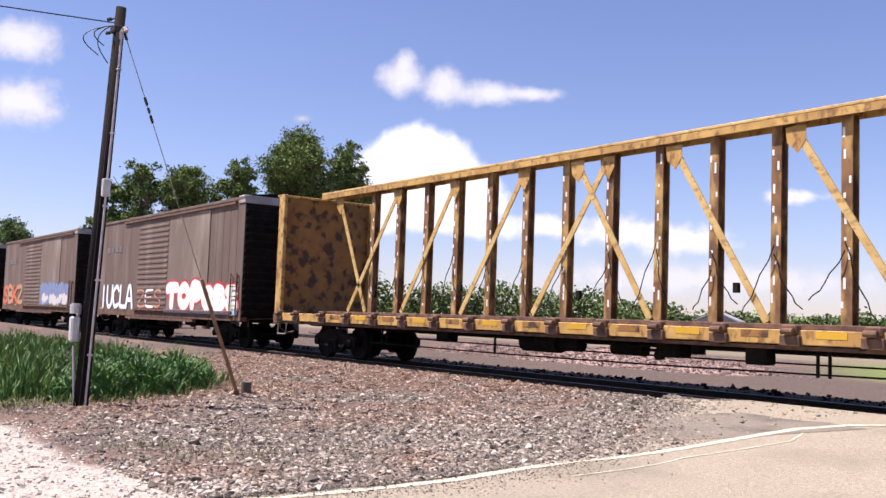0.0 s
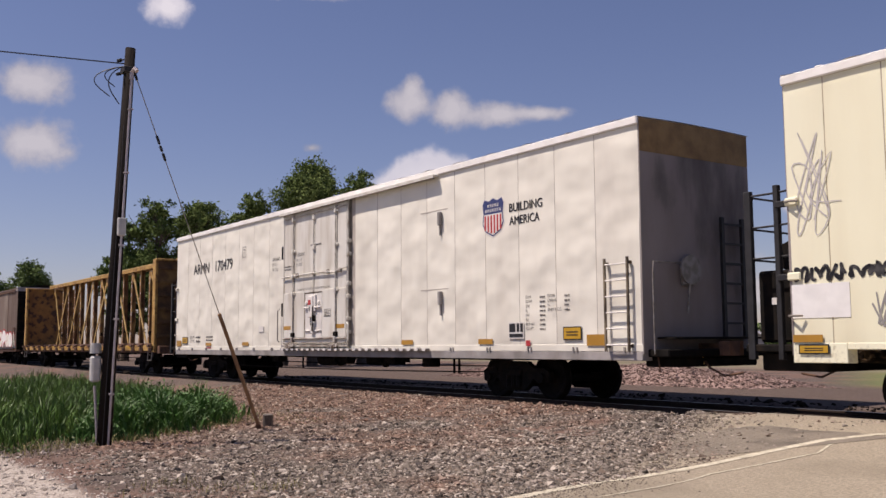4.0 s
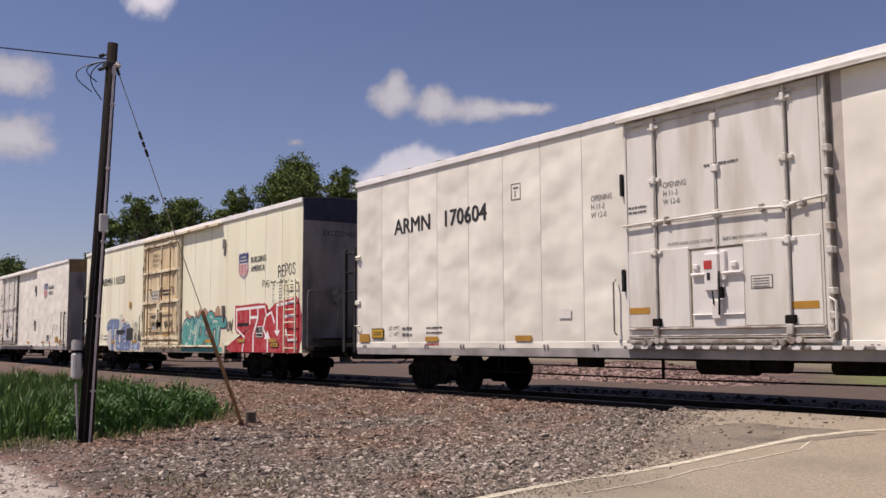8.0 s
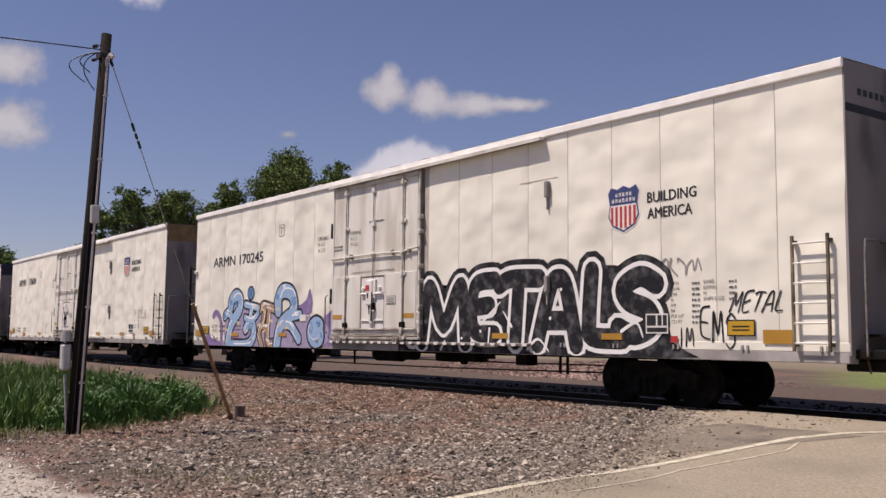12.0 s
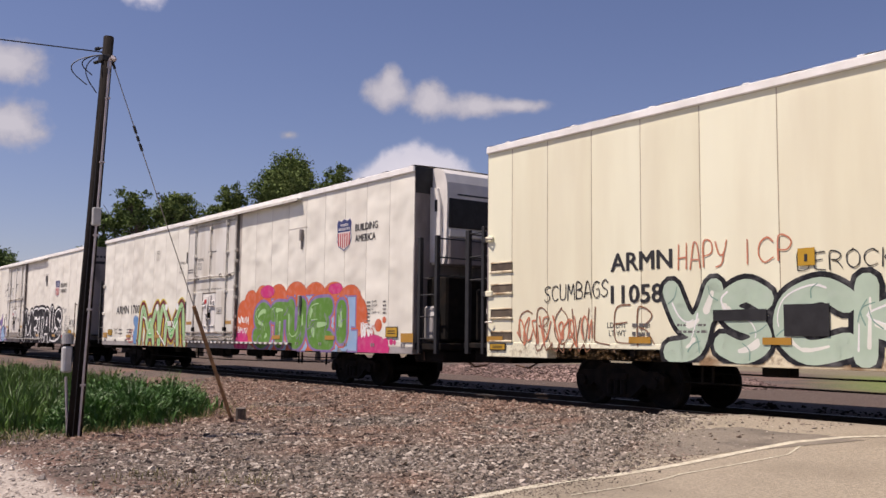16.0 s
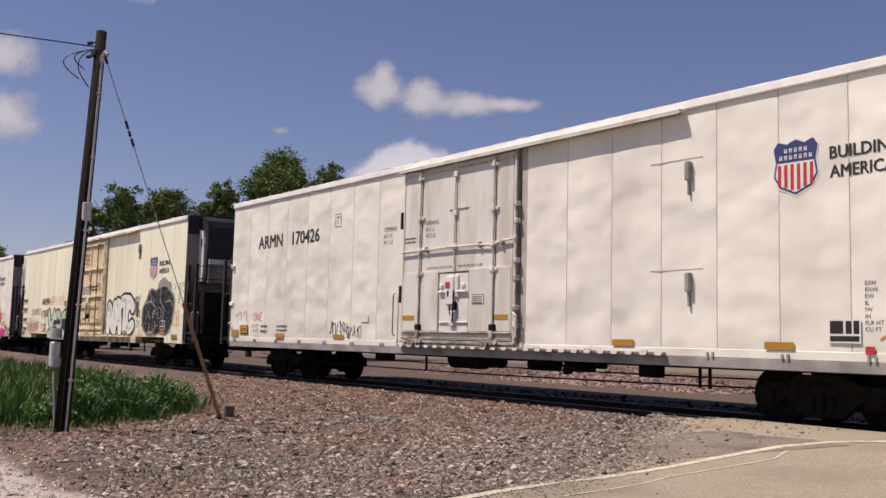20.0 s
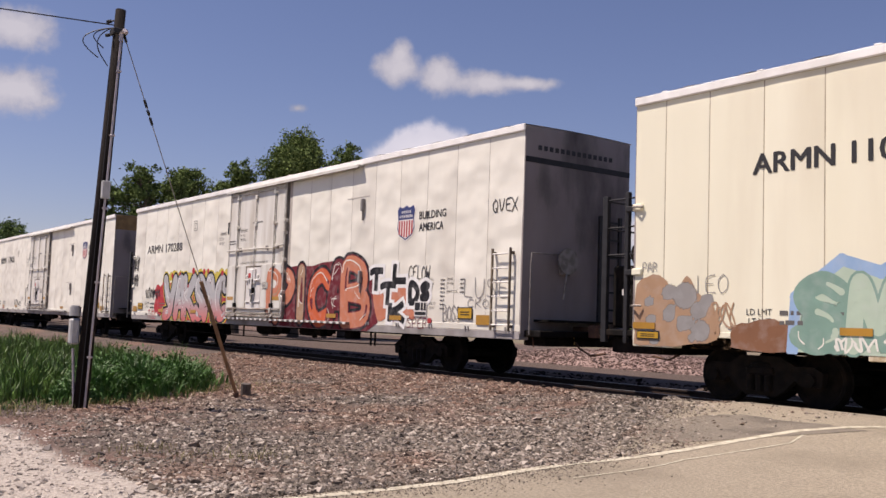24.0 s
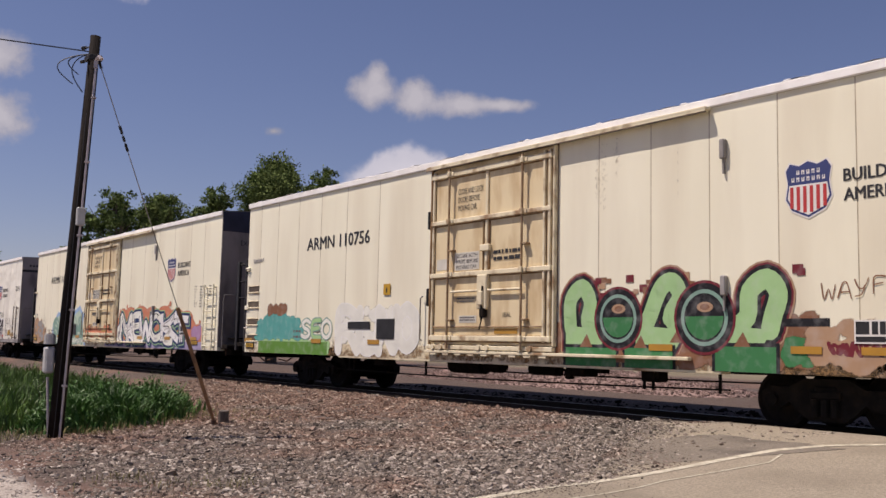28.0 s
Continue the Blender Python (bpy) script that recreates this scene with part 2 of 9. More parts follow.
STONE = stone_mix("crushed_pink_and_grey_ballast", [(0.120, 0.072, 0.050), (0.191, 0.116, 0.082), (0.081, 0.052, 0.038), (0.245, 0.158, 0.116), (0.150, 0.105, 0.078), (0.295, 0.191, 0.141), (0.432, 0.346, 0.270)], [(0.112, 0.093, 0.074), (0.170, 0.143, 0.116), (0.064, 0.052, 0.043), (0.241, 0.203, 0.166), (0.185, 0.141, 0.108), (0.291, 0.245, 0.206), (0.451, 0.393, 0.331)], 0.45, True)
STONE_PINK = material("pink_crushed_granite", (0.235, 0.165, 0.145), (0.155, 0.108, 0.094), 0.8, 0.9, island=0.55, spread=0.2)
STONE_WHITE = material("white_crushed_limestone", (0.47, 0.42, 0.365), (0.35, 0.305, 0.265), 1.5, 0.9, island=0.35, spread=0.2)
LINE_PAINT = material("worn_white_road_paint", (0.56, 0.52, 0.41), (0.44, 0.40, 0.30), 14, 0.8, dirt=(0.28, 0.245, 0.18), dirt_amount=0.85, dirt_scale=7)

class Shape:
    """Collects corners and faces for one mesh."""

    def __init__(self):
        self.v, self.f = [], []

    def add(self, verts, faces):
        k = len(self.v)
        self.v += [tuple(p) for p in verts]
        self.f += [tuple(i + k for i in q) for q in faces]
        return self

    def box(self, x0, x1, y0, y1, z0, z1, c=0.0):
        if c <= 0:
            v = [(x, y, z) for x in (x0, x1) for y in (y0, y1) for z in (z0, z1)]
            return self.add(v, [(0, 1, 3, 2), (4, 6, 7, 5), (0, 4, 5, 1), (2, 3, 7, 6), (0, 2, 6, 4), (1, 5, 7, 3)])
        c = min(c, (x1 - x0) / 2.1, (y1 - y0) / 2.1, (z1 - z0) / 2.1)
        lo, hi = (x0, y0, z0), (x1, y1, z1)
        v, at = [], {}
        for sx in (0, 1):
            for sy in (0, 1):
                for sz in (0, 1):
                    sgn = (sx, sy, sz)
                    for a in range(3):
                        p = [(hi[k] if sgn[k] else lo[k]) + (0 if k == a else (-c if sgn[k] else c)) for k in range(3)]
                        at[sgn, a] = len(v)
                        v.append(p)
        f = []
        for a in range(3):
            b, d = (a + 1) % 3, (a + 2) % 3
            for sgn in (0, 1):
                q = []
                for i, j in ((0, 0), (1, 0), (1, 1), (0, 1)):
                    key = [0, 0, 0]
                    key[a], key[b], key[d] = sgn, i, j
                    q.append(at[tuple(key), a])
                f.append(tuple(q if sgn else q[::-1]))
            for i in (0, 1):
                for j in (0, 1):
                    k0, k1 = [0, 0, 0], [0, 0, 0]
                    k0[a], k1[a] = 0, 1
                    k0[b] = k1[b] = i
                    k0[d] = k1[d] = j
                    q = (at[tuple(k0), b], at[tuple(k1), b], at[tuple(k1), d], at[tuple(k0), d])
                    f.append(q if i == j else q[::-1])
        for sx in (0, 1):
            for sy in (0, 1):
                for sz in (0, 1):
                    q = tuple(at[(sx, sy, sz), a] for a in range(3))
                    f.append(q if (sx + sy + sz) % 2 else q[::-1])
        return self.add(v, f)

    def rod(self, p, q, r, n=8, r2=None, caps=True):
        p, q = Vector(p), Vector(q)
        r2 = r if r2 is None else r2
        d = (q - p).normalized()
        u = d.orthogonal().normalized()
        w = d.cross(u)
        v = []
        for o, rr in ((p, r), (q, r2)):
            v += [o + rr * (math.cos(6.28318 * i / n) * u + math.sin(6.28318 * i / n) * w) for i in range(n)]
        f = [(i, (i + 1) % n, n + (i + 1) % n, n + i) for i in range(n)]
        if caps:
            f += [tuple(range(n))[::-1], tuple(range(n, 2 * n))]
        return self.add(v, f)

    def path(self, pts, r, n=6):
        """One round tube along a line of points."""
        P = [Vector(p) for p in pts]
        m = len(P)
        v, u = [], None
        for i, p in enumerate(P):
            d = (P[min(i + 1, m - 1)] - P[max(i - 1, 0)]).normalized()
            u = d.orthogonal() if u is None else u - d * u.dot(d)
            u.normalize()
            w = d.cross(u)
            v += [p + r * (math.cos(6.28318 * k / n) * u + math.sin(6.28318 * k / n) * w) for k in range(n)]
        f = [(i * n + k, i * n + (k + 1) % n, (i + 1) * n + (k + 1) % n, (i + 1) * n + k) for i in range(m - 1) for k in range(n)]
        return self.add(v, f + [tuple(range(n))[::-1], tuple(range((m - 1) * n, m * n))])

    def prism(self, outline, axis, a, b):
        """An outline of two coordinates, pushed along an axis from a to b."""
        def at(p, k):
            return {0: (k, p[0], p[1]), 1: (p[0], k, p[1]), 2: (p[0], p[1], k)}[axis]
        n = len(outline)
        v = [at(p, a) for p in outline] + [at(p, b) for p in outline]
        f = [(i, (i + 1) % n, n + (i + 1) % n, n + i) for i in range(n)]
        return self.add(v, f + [tuple(range(n))[::-1], tuple(range(n, 2 * n))])

    def grid(self, nu, nv, fn):
        v = [fn(i / nu, j / nv) for i in range(nu + 1) for j in range(nv + 1)]
        return self.add(v, [(i * (nv + 1) + j, (i + 1) * (nv + 1) + j, (i + 1) * (nv + 1) + j + 1, i * (nv + 1) + j + 1) for i in range(nu) for j in range(nv)])

    def mesh(self, name, mat, smooth=False):
        me = bpy.data.meshes.new(name)
        me.from_pydata(self.v, [], self.f)
        me.materials.append(mat)
        if smooth:
            me.polygons.foreach_set("use_smooth", [True] * len(me.polygons))
        me.update()
        return me


def fixed(me):
    b = bmesh.new()
    b.from_mesh(me)
    bmesh.ops.recalc_face_normals(b, faces=b.faces)
    b.to_mesh(me)
    b.free()
    return me


def part(name, shape, mat, parent=None, label="", smooth=False, fix=True, at=None):
    me = shape if isinstance(shape, bpy.types.Mesh) else shape.mesh(name, mat, smooth)
    if fix and not isinstance(shape, bpy.types.Mesh):
        fixed(me)
    ob = new(name, me)
    if parent is not None:
        ob.parent = parent
    if at is not None:
        ob.matrix_basis = at
    if label:
        ob["label"] = label
    return ob


def thing(name, label, category, group="", kind="", at=None):
    ob = new(name)
    ob.empty_display_size = 0.2
    if at is not None:
        ob.matrix_basis = at
    return tagged(ob, label, category, group, kind)


def lettering(name, text, mat, parent, x, y, z, height, width=None, bold=0.0, shear=0.0):
    """Flat letters on the near side of a car: x left edge, z base line."""
    cu = bpy.data.curves.new(name, 'FONT')
    cu.body, cu.size, cu.offset, cu.extrude, cu.resolution_u = text, 1.0, 0.0, 0.0, 2
    tmp = bpy.data.objects.new(name, cu)
    me = bpy.data.meshes.new_from_object(tmp)
    bpy.data.objects.remove(tmp)
    bpy.data.curves.remove(cu)
    co = np.empty(len(me.vertices) * 3, np.float32)
    me.vertices.foreach_get("co", co)
    co = co.reshape(-1, 3)
    x0, x1, y0, y1 = co[:, 0].min(), co[:, 0].max(), co[:, 1].min(), co[:, 1].max()
    lines = text.count("\n") + 1
    k = height / 0.69
    kx = width / (x1 - x0) if width else k
    faces = [tuple(p.vertices) for p in me.polygons]
    bpy.data.meshes.remove(me)
    s = Shape()
    for j, (px, pz) in enumerate(((0, 0), (-1.5, 0.5), (1.5, -0.5), (-0.8, -0.6), (0.8, 0.6)) if bold else ((0, 0),)):
        # three prints a hair apart make the letters bold
        s.add([(x + (a - x0) * kx + px * bold * height, y - 0.0002 * j, z + b * k + pz * bold * height) for a, b, _ in co.tolist()], faces)
    me = s.mesh(name, mat)
    ob = new(name, me)
    ob.parent = parent
    return tagged(ob, kind="stuff")

# the train
NEAR = -1.575                       # near side of a car, from its centre line
TRACK_Y = SIDE - NEAR
RAIL = -0.22                        # rail heads
WHEEL_R = 0.457


def travel(t):
    """Metres run by the train towards -x, counted from the middle of the clip."""
    u = (t - 14) / 14
    return 9.302 * (t - 14) + 1.498 * u * u - 0.098 * u ** 3


moving_cars, wheelsets = [], []


def lathe_y(profile, n):
    """Turns a profile of (y, r) about the y axis."""
    s = Shape()
    v = [(r * math.cos(6.28318 * i / n), y, r * math.sin(6.28318 * i / n)) for y, r in profile for i in range(n)]
    f = [(k * n + i, k * n + (i + 1) % n, (k + 1) * n + (i + 1) % n, (k + 1) * n + i) for k in range(len(profile) - 1) for i in range(n)]
    f += [tuple(range(n)), tuple(range((len(profile) - 1) * n, len(profile) * n))]
    return s.add(v, f)


def truck_meshes():
    w = lathe_y([(-0.86, 0.05), (-0.86, 0.10), (-0.80, 0.13), (-0.79, 0.36), (-0.82, 0.40), (-0.82, WHEEL_R - 0.01), (-0.80, WHEEL_R), (-0.70, WHEEL_R + 0.005), (-0.69, WHEEL_R + 0.03), (-0.67, WHEEL_R + 0.025), (-0.67, 0.38), (-0.71, 0.34), (-0.70, 0.12), (-0.62, 0.10), (0, 0.085),
                 (0.62, 0.10), (0.70, 0.12), (0.71, 0.34), (0.67, 0.38), (0.67, WHEEL_R + 0.025), (0.69, WHEEL_R + 0.03), (0.70, WHEEL_R + 0.005), (0.80, WHEEL_R), (0.82, WHEEL_R - 0.01), (0.82, 0.40), (0.79, 0.36), (0.80, 0.13), (0.86, 0.10), (0.86, 0.05)], 28)
    wheel = fixed(w.mesh("wheelset", SOOT))
    outline = [(-1.08, 0.36), (-1.10, 0.58), (-0.95, 0.66), (-0.62, 0.66), (-0.36, 0.80), (0.36, 0.80), (0.62, 0.66), (0.95, 0.66), (1.10, 0.58), (1.08, 0.36), (0.72, 0.36), (0.62, 0.44), (0.42, 0.26), (0.28, 0.17), (-0.28, 0.17), (-0.42, 0.26), (-0.62, 0.44), (-0.72, 0.36)]
    f = Shape().prism(outline, 1, -0.07, 0.07)
    for k in (-0.89, 0.89):
        f.rod((k, -0.14, 0.457), (k, 0.10, 0.457), 0.105, 12)
    for k in (-0.16, 0.0, 0.16):
        f.rod((k, -0.10, 0.24), (k, -0.10, 0.50), 0.065, 8)
    f.box(-0.25, 0.25, -0.12, 0.12, 0.50, 0.62, 0.02)
    frame_ = fixed(f.mesh("side_frame", SOOT))
    b = Shape().box(-0.18, 0.18, -1.10, 1.10, 0.48, 0.70, 0.03).rod((0, 0, 0.68), (0, 0, 0.80), 0.2, 16)
    b.rod((0.3, -0.95, 0.30), (0.3, 0.95, 0.30), 0.04).rod((-0.3, -0.95, 0.30), (-0.3, 0.95, 0.30), 0.04)
    return wheel, frame_, fixed(b.mesh("truck", SOOT))


WHEEL_ME, FRAME_ME, BOLSTER_ME = truck_meshes()


def add_truck(car, x):
    tr = part("truck", BOLSTER_ME, None, car, "sooty cast steel truck", at=pose(x, 0, RAIL))
    for sy, turn in ((-1.0, 0), (1.0, 180)):
        part("side_frame", FRAME_ME, None, tr, at=pose(0, sy, 0, 0, 0, turn))
    for k in (-0.89, 0.89):
        wheelsets.append(part("wheelset", WHEEL_ME, None, tr, at=pose(k, 0, WHEEL_R)))
    return tr


def coupler_mesh():
    s = Shape().box(-0.1, 0.62, -0.09, 0.09, 0.76, 0.94, 0.02)
    s.prism([(0.55, -0.16), (0.80, -0.20), (0.92, -0.06), (0.78, 0.0), (0.86, 0.12), (0.70, 0.18), (0.55, 0.14)], 2, 0.72, 0.98)
    s.path([(0.2, -0.3, 0.75), (0.45, -0.32, 0.5), (0.75, -0.28, 0.36), (1.05, -0.15, 0.42)], 0.021)
    s.rod((0.1, -1.3, 0.74), (0.1, -0.1, 0.80), 0.014, 6).rod((0.1, -1.3, 0.74), (0.16, -1.32, 0.5), 0.014, 6)
    return fixed(s.mesh("coupler", RUSTY))


COUPLER_ME = coupler_mesh()
COCK_ME = fixed(Shape().path([(0.16, -0.34, 0.62), (0.22, -0.36, 0.74), (0.32, -0.36, 0.70), (0.34, -0.36, 0.56)], 0.022).rod((0.22, -0.36, 0.74), (0.22, -0.36, 0.82), 0.03, 8).mesh("angle_cock", PALE_YELLOW))


def add_ends(car, L):
    for k, turn in ((-L / 2, 180), (L / 2, 0)):
        cp = part("coupler", COUPLER_ME, None, car, at=pose(k, 0, 0, 0, 0, turn))
        part("angle_cock", COCK_ME, None, cp, "pale yellow angle cock handle")


def underframe(car, L, sill_z):
    s = Shape().box(-L / 2 + 0.1, L / 2 - 0.1, -0.33, 0.33, 0.62, sill_z + 0.2, 0.02)
    for k in range(int(L / 2.4)):
        x = -L / 2 + 1.6 + k * 2.4
        s.box(x - 0.06, x + 0.06, -1.5, 1.5, 0.72, sill_z + 0.2)
    part("underframe", s, SOOT, car, "sooty steel underframe")
    r = Shape().rod((-1.6, -0.75, 0.55), (-0.5, -0.75, 0.55), 0.20, 14).rod((-0.42, -0.75, 0.55), (0.1, -0.75, 0.55), 0.15, 14)
    r.box(-1.3, -1.2, -0.85, -0.65, 0.7, 0.9).box(-0.8, -0.7, -0.85, -0.65, 0.7, 0.9)
    part("air_reservoir", r, SOOT, car)
    v = Shape().box(2.2, 2.75, -1.0, -0.6, 0.42, 0.75, 0.04).rod((2.3, -0.9, 0.45), (2.3, -1.02, 0.45), 0.09, 10).box(3.0, 3.15, -0.95, -0.75, 0.5, 0.8)
    part("brake_valve", v, SOOT, car)
    c = Shape().rod((0.8, -0.55, 0.52), (1.6, -0.55, 0.52), 0.13, 12).rod((1.6, -0.55, 0.52), (2.1, -0.55, 0.52), 0.03)
    part("brake_cylinder", c, SOOT, car)
    for a, b in (((-L / 2 + 4.6, -1.1, 0.30), (L / 2 - 4.6, -1.1, 0.34)), ((-L / 2 + 3.0, -0.2, 0.45), (L / 2 - 3.0, 0.2, 0.45))):
        g = Shape().path([(a[0] + (b[0] - a[0]) * i / 8, a[1] + (b[1] - a[1]) * i / 8, a[2] + (b[2] - a[2]) * i / 8 - 0.05 * math.sin(math.pi * i / 8)) for i in range(9)], 0.016, 6)
        part("brake_rod", g, SOOT, car)
    for x in (-L / 2 + 5.2, -L / 2 + 5.42, -2.2, L / 2 - 6.4, L / 2 - 6.2, L / 2 - 4.8):
        part("rod_hanger", Shape().box(x - 0.02, x + 0.02, -1.12, -1.08, 0.27, sill_z + 0.05), SOOT, car)
    # pipes and boxes slung under the floor
    part("train_line", Shape().path([(-L / 2 + 0.3, -0.5, 0.66), (-L / 2 + 4.5, -0.62, 0.62), (0, -0.7, 0.60), (L / 2 - 4.5, -0.62, 0.62), (L / 2 - 0.3, -0.5, 0.66)], 0.03, 6), SOOT, car)
    part("tool_box", Shape().box(-4.4, -3.9, -1.1, -0.8, 0.44, sill_z + 0.1, 0.03), SOOT, car)
    part("battery_box", Shape().box(4.2, 4.6, -1.1, -0.8, 0.40, sill_z + 0.1, 0.03), SOOT, car)


def ladder(car, x0, x1, z0, z1, rungs, mat, name="ladder", y=NEAR, rung=None):
    s = Shape().box(x0 - 0.02, x0 + 0.02, y - 0.09, y - 0.05, z0, z1).box(x1 - 0.02, x1 + 0.02, y - 0.09, y - 0.05, z0, z1)
    for x in (x0, x1):
        for z in (z0 + 0.1, z1 - 0.1):
            s.box(x - 0.03, x + 0.03, y - 0.06, y + 0.02, z - 0.03, z + 0.03)
    lad = part(name, s, mat, car, "")
    for k in range(rungs):
        z = z0 + 0.12 + (z1 - z0 - 0.24) * k / max(1, rungs - 1)
        part("rung", Shape().rod((x0, y - 0.075, z), (x1, y - 0.075, z), 0.016, 6), rung or mat, lad)
    return lad


def plate(x0, x1, z0, z1, y):
    return Shape().box(x0, x1, y - 0.003, y + 0.004, z0, z1)


def bars(name, car, x, z, w, rows, h, mat=INK, y=-1.562, gap=1.9, cols=1):
    """Small lettering too fine to read: rows of plain bars."""
    rnd = random.Random(int(abs(x * 37 + z * 91)))
    s = Shape()
    for r in range(rows):
        a = x
        while a < x + w:
            b = a + h * rnd.uniform(0.5, 2.2)
            s.box(a, min(b, x + w), y - 0.002, y + 0.002, z - r * h * gap, z - r * h * gap + h * rnd.uniform(0.75, 0.95))
            a = b + h * rnd.uniform(0.25, 0.7)
    return tagged(part(name, s, mat, car), kind="stuff")


def data_rows(car, x, z):
    """Columns of small faded weights and sizes, too fine to read."""
    names = ("EXH", "EXW", "EW", "IL", "IW", "IH", "FLR HT", "CU FT")
    for r, text in enumerate(names):
        zz = z - 0.093 * r
        lettering("lettering", text, GREY_INK, car, x, -1.5605, zz, 0.06)
        bars("lettering", car, x + 0.44, zz, 0.16, 1, 0.040, GREY_INK)
        if r < 4:
            lettering("lettering", ("EXHR", "EXWH", "H", "EMPTY CG")[r], GREY_INK, car, x + 0.68, -1.5605, zz, 0.06)
            bars("lettering", car, x + 1.18, zz, 0.14, 1, 0.040, GREY_INK)


def data_plate(car, x, z, w=0.52, h=0.46):
    p = part("data_plate", plate(x, x + w, z, z + h, -1.575), PALE, car, "white framed plate with black squares")
    for a, b, c, d in ((0.05, 0.46, 0.40, 0.93), (0.54, 0.72, 0.40, 0.93), (0.78, 0.95, 0.40, 0.93), (0.05, 0.95, 0.08, 0.30)):
        part("square", plate(x + w * a, x + w * b, z + h * c, z + h * d, -1.579), BLACK, p)
    return p


def framed_placard(car, x0, x1, z0, z1, mat, label):
    p = part("placard", plate(x0, x1, z0, z1, -1.575), BLACK, car, label)
    part("face", plate(x0 + 0.022, x1 - 0.022, z0 + 0.022, z1 - 0.022, -1.579), mat, p)
    h = (z1 - z0)
    for k in range(2):
        part("line", plate(x0 + 0.10, x1 - 0.10, z0 + h * (0.34 + 0.22 * k), z0 + h * (0.42 + 0.22 * k), -1.583), BLACK, p)
    return p


def panel_mesh(name, w, z0, z1, mat, bulge, rows, seed):
    rnd = random.Random(seed)
    ph = [rnd.uniform(-0.35, 0.35) for _ in range(rows + 1)]

    def fn(u, v):
        edge = min(1.0, (20 if bulge > 0.003 else 60) * min(u, 1 - u)) * min(1.0, 30 * min(v, 1 - v))
        k = 0.55 + 0.45 * math.sin(v * rows * math.pi * 2 + ph[int(v * rows)] + 0.9 * math.sin(u * 3.1 + seed))
        y = -1.549 - edge * (0.004 + bulge * k * math.sin(math.pi * u) ** 0.7)
        return (u * w, y, z0 + (z1 - z0) * v)
    return Shape().grid(10, 44, fn).mesh(name, mat, True)


def shield(car, x, z, w, h):
    y = -1.563
    out = [(0.0, 0.86), (0.10, 0.99), (0.30, 0.93), (0.5, 1.0), (0.70, 0.93), (0.90, 0.99), (1.0, 0.86), (0.95, 0.62), (1.0, 0.35), (0.86, 0.14), (0.5, 0.0), (0.14, 0.14), (0.0, 0.35), (0.05, 0.62)]
    cen = (0.5, 0.52)

    def scaled(k):
        return [(x + w * (cen[0] + (a - cen[0]) * k), z + h * (cen[1] + (b - cen[1]) * k)) for a, b in out]
    em = part("emblem", Shape().prism(scaled(1.0), 1, y, y + 0.003), NAVY, car, "navy edged shield emblem with red and white stripes")
    part("rim", Shape().prism(scaled(1.06), 1, y + 0.0015, y + 0.004), PALE, em, "white rim")
    pts = [(x + w * (cen[0] + (a - cen[0]) * 0.92), z + h * (cen[1] + (b - cen[1]) * 0.92)) for a, b in [(0.95, 0.60), (1.0, 0.35), (0.86, 0.14), (0.5, 0.0), (0.14, 0.14), (0.0, 0.35), (0.05, 0.60)]]
    part("stripe_ground", Shape().prism(pts, 1, y - 0.004, y - 0.001), PALE, em, "white ground")
    for k in range(6):
        a = x + w * (0.10 + 0.145 * k)
        mid = abs((a + w * 0.035 - x) / w - 0.5)
        part("stripe", Shape().box(a, a + w * 0.075, y - 0.007, y - 0.005, z + h * (0.07 + 0.30 * mid), z + h * 0.56), RED_PAINT, em)
    for k in range(2):
        n = 5 if k == 0 else 7
        for i in range(n):
            a = x + w * (0.5 + (i - (n - 1) / 2) * 0.112)
            part("mark", Shape().box(a - w * 0.030, a - w * 0.012, y - 0.004, y - 0.001, z + h * (0.775 - 0.125 * k), z + h * (0.855 - 0.125 * k)).box(a + w * 0.012, a + w * 0.032, y - 0.004, y - 0.001, z + h * (0.775 - 0.125 * k), z + h * (0.855 - 0.125 * k)).box(a - w * 0.012, a + w * 0.012, y - 0.004, y - 0.001, z + h * ((0.825 if i % 2 else 0.78) - 0.125 * k), z + h * ((0.85 if i % 2 else 0.805) - 0.125 * k)), PALE, em)
    return em


PALE = paint("pale_white_paint", (0.72, 0.70, 0.66))
DOOR_LINE = material("grey_door_gap_and_rod_shade", (0.21, 0.19, 0.165), (0.14, 0.125, 0.105), 4, 0.8, dirt=(0.40, 0.36, 0.30), dirt_amount=0.5)
ROD_PALE = material("worn_white_rod", (0.60, 0.585, 0.53), (0.47, 0.45, 0.40), 5, 0.55, dirt=(0.20, 0.15, 0.10), dirt_amount=0.7, dirt_scale=4, dirt_at=(0.50, 0.70), vary=True)
ROD_GREY = material("worn_pale_grey_steel", (0.44, 0.42, 0.38), (0.30, 0.27, 0.23), 5, 0.6, dirt=(0.14, 0.09, 0.06), dirt_amount=0.8, dirt_scale=4, dirt_at=(0.44, 0.66))
SEAM_W = material("grey_seam_between_sheets", (0.45, 0.41, 0.365), (0.36, 0.325, 0.29), 3, 0.8)
DOOR_RUST_SHADE = material("brown_rust_and_rib_shade", (0.25, 0.145, 0.062), (0.15, 0.08, 0.035), 5.0, 0.8, dirt=(0.50, 0.38, 0.22), dirt_amount=0.7, dirt_scale=2.5, vary=True)
ROD_RUST = material("rusted_cream_rod", (0.30, 0.20, 0.11), (0.19, 0.115, 0.06), 6, 0.7, dirt=(0.55, 0.45, 0.30), dirt_amount=0.6, dirt_scale=3.0, vary=True)
PALE_GREY = paint("pale_grey_notice", (0.58, 0.56, 0.49))
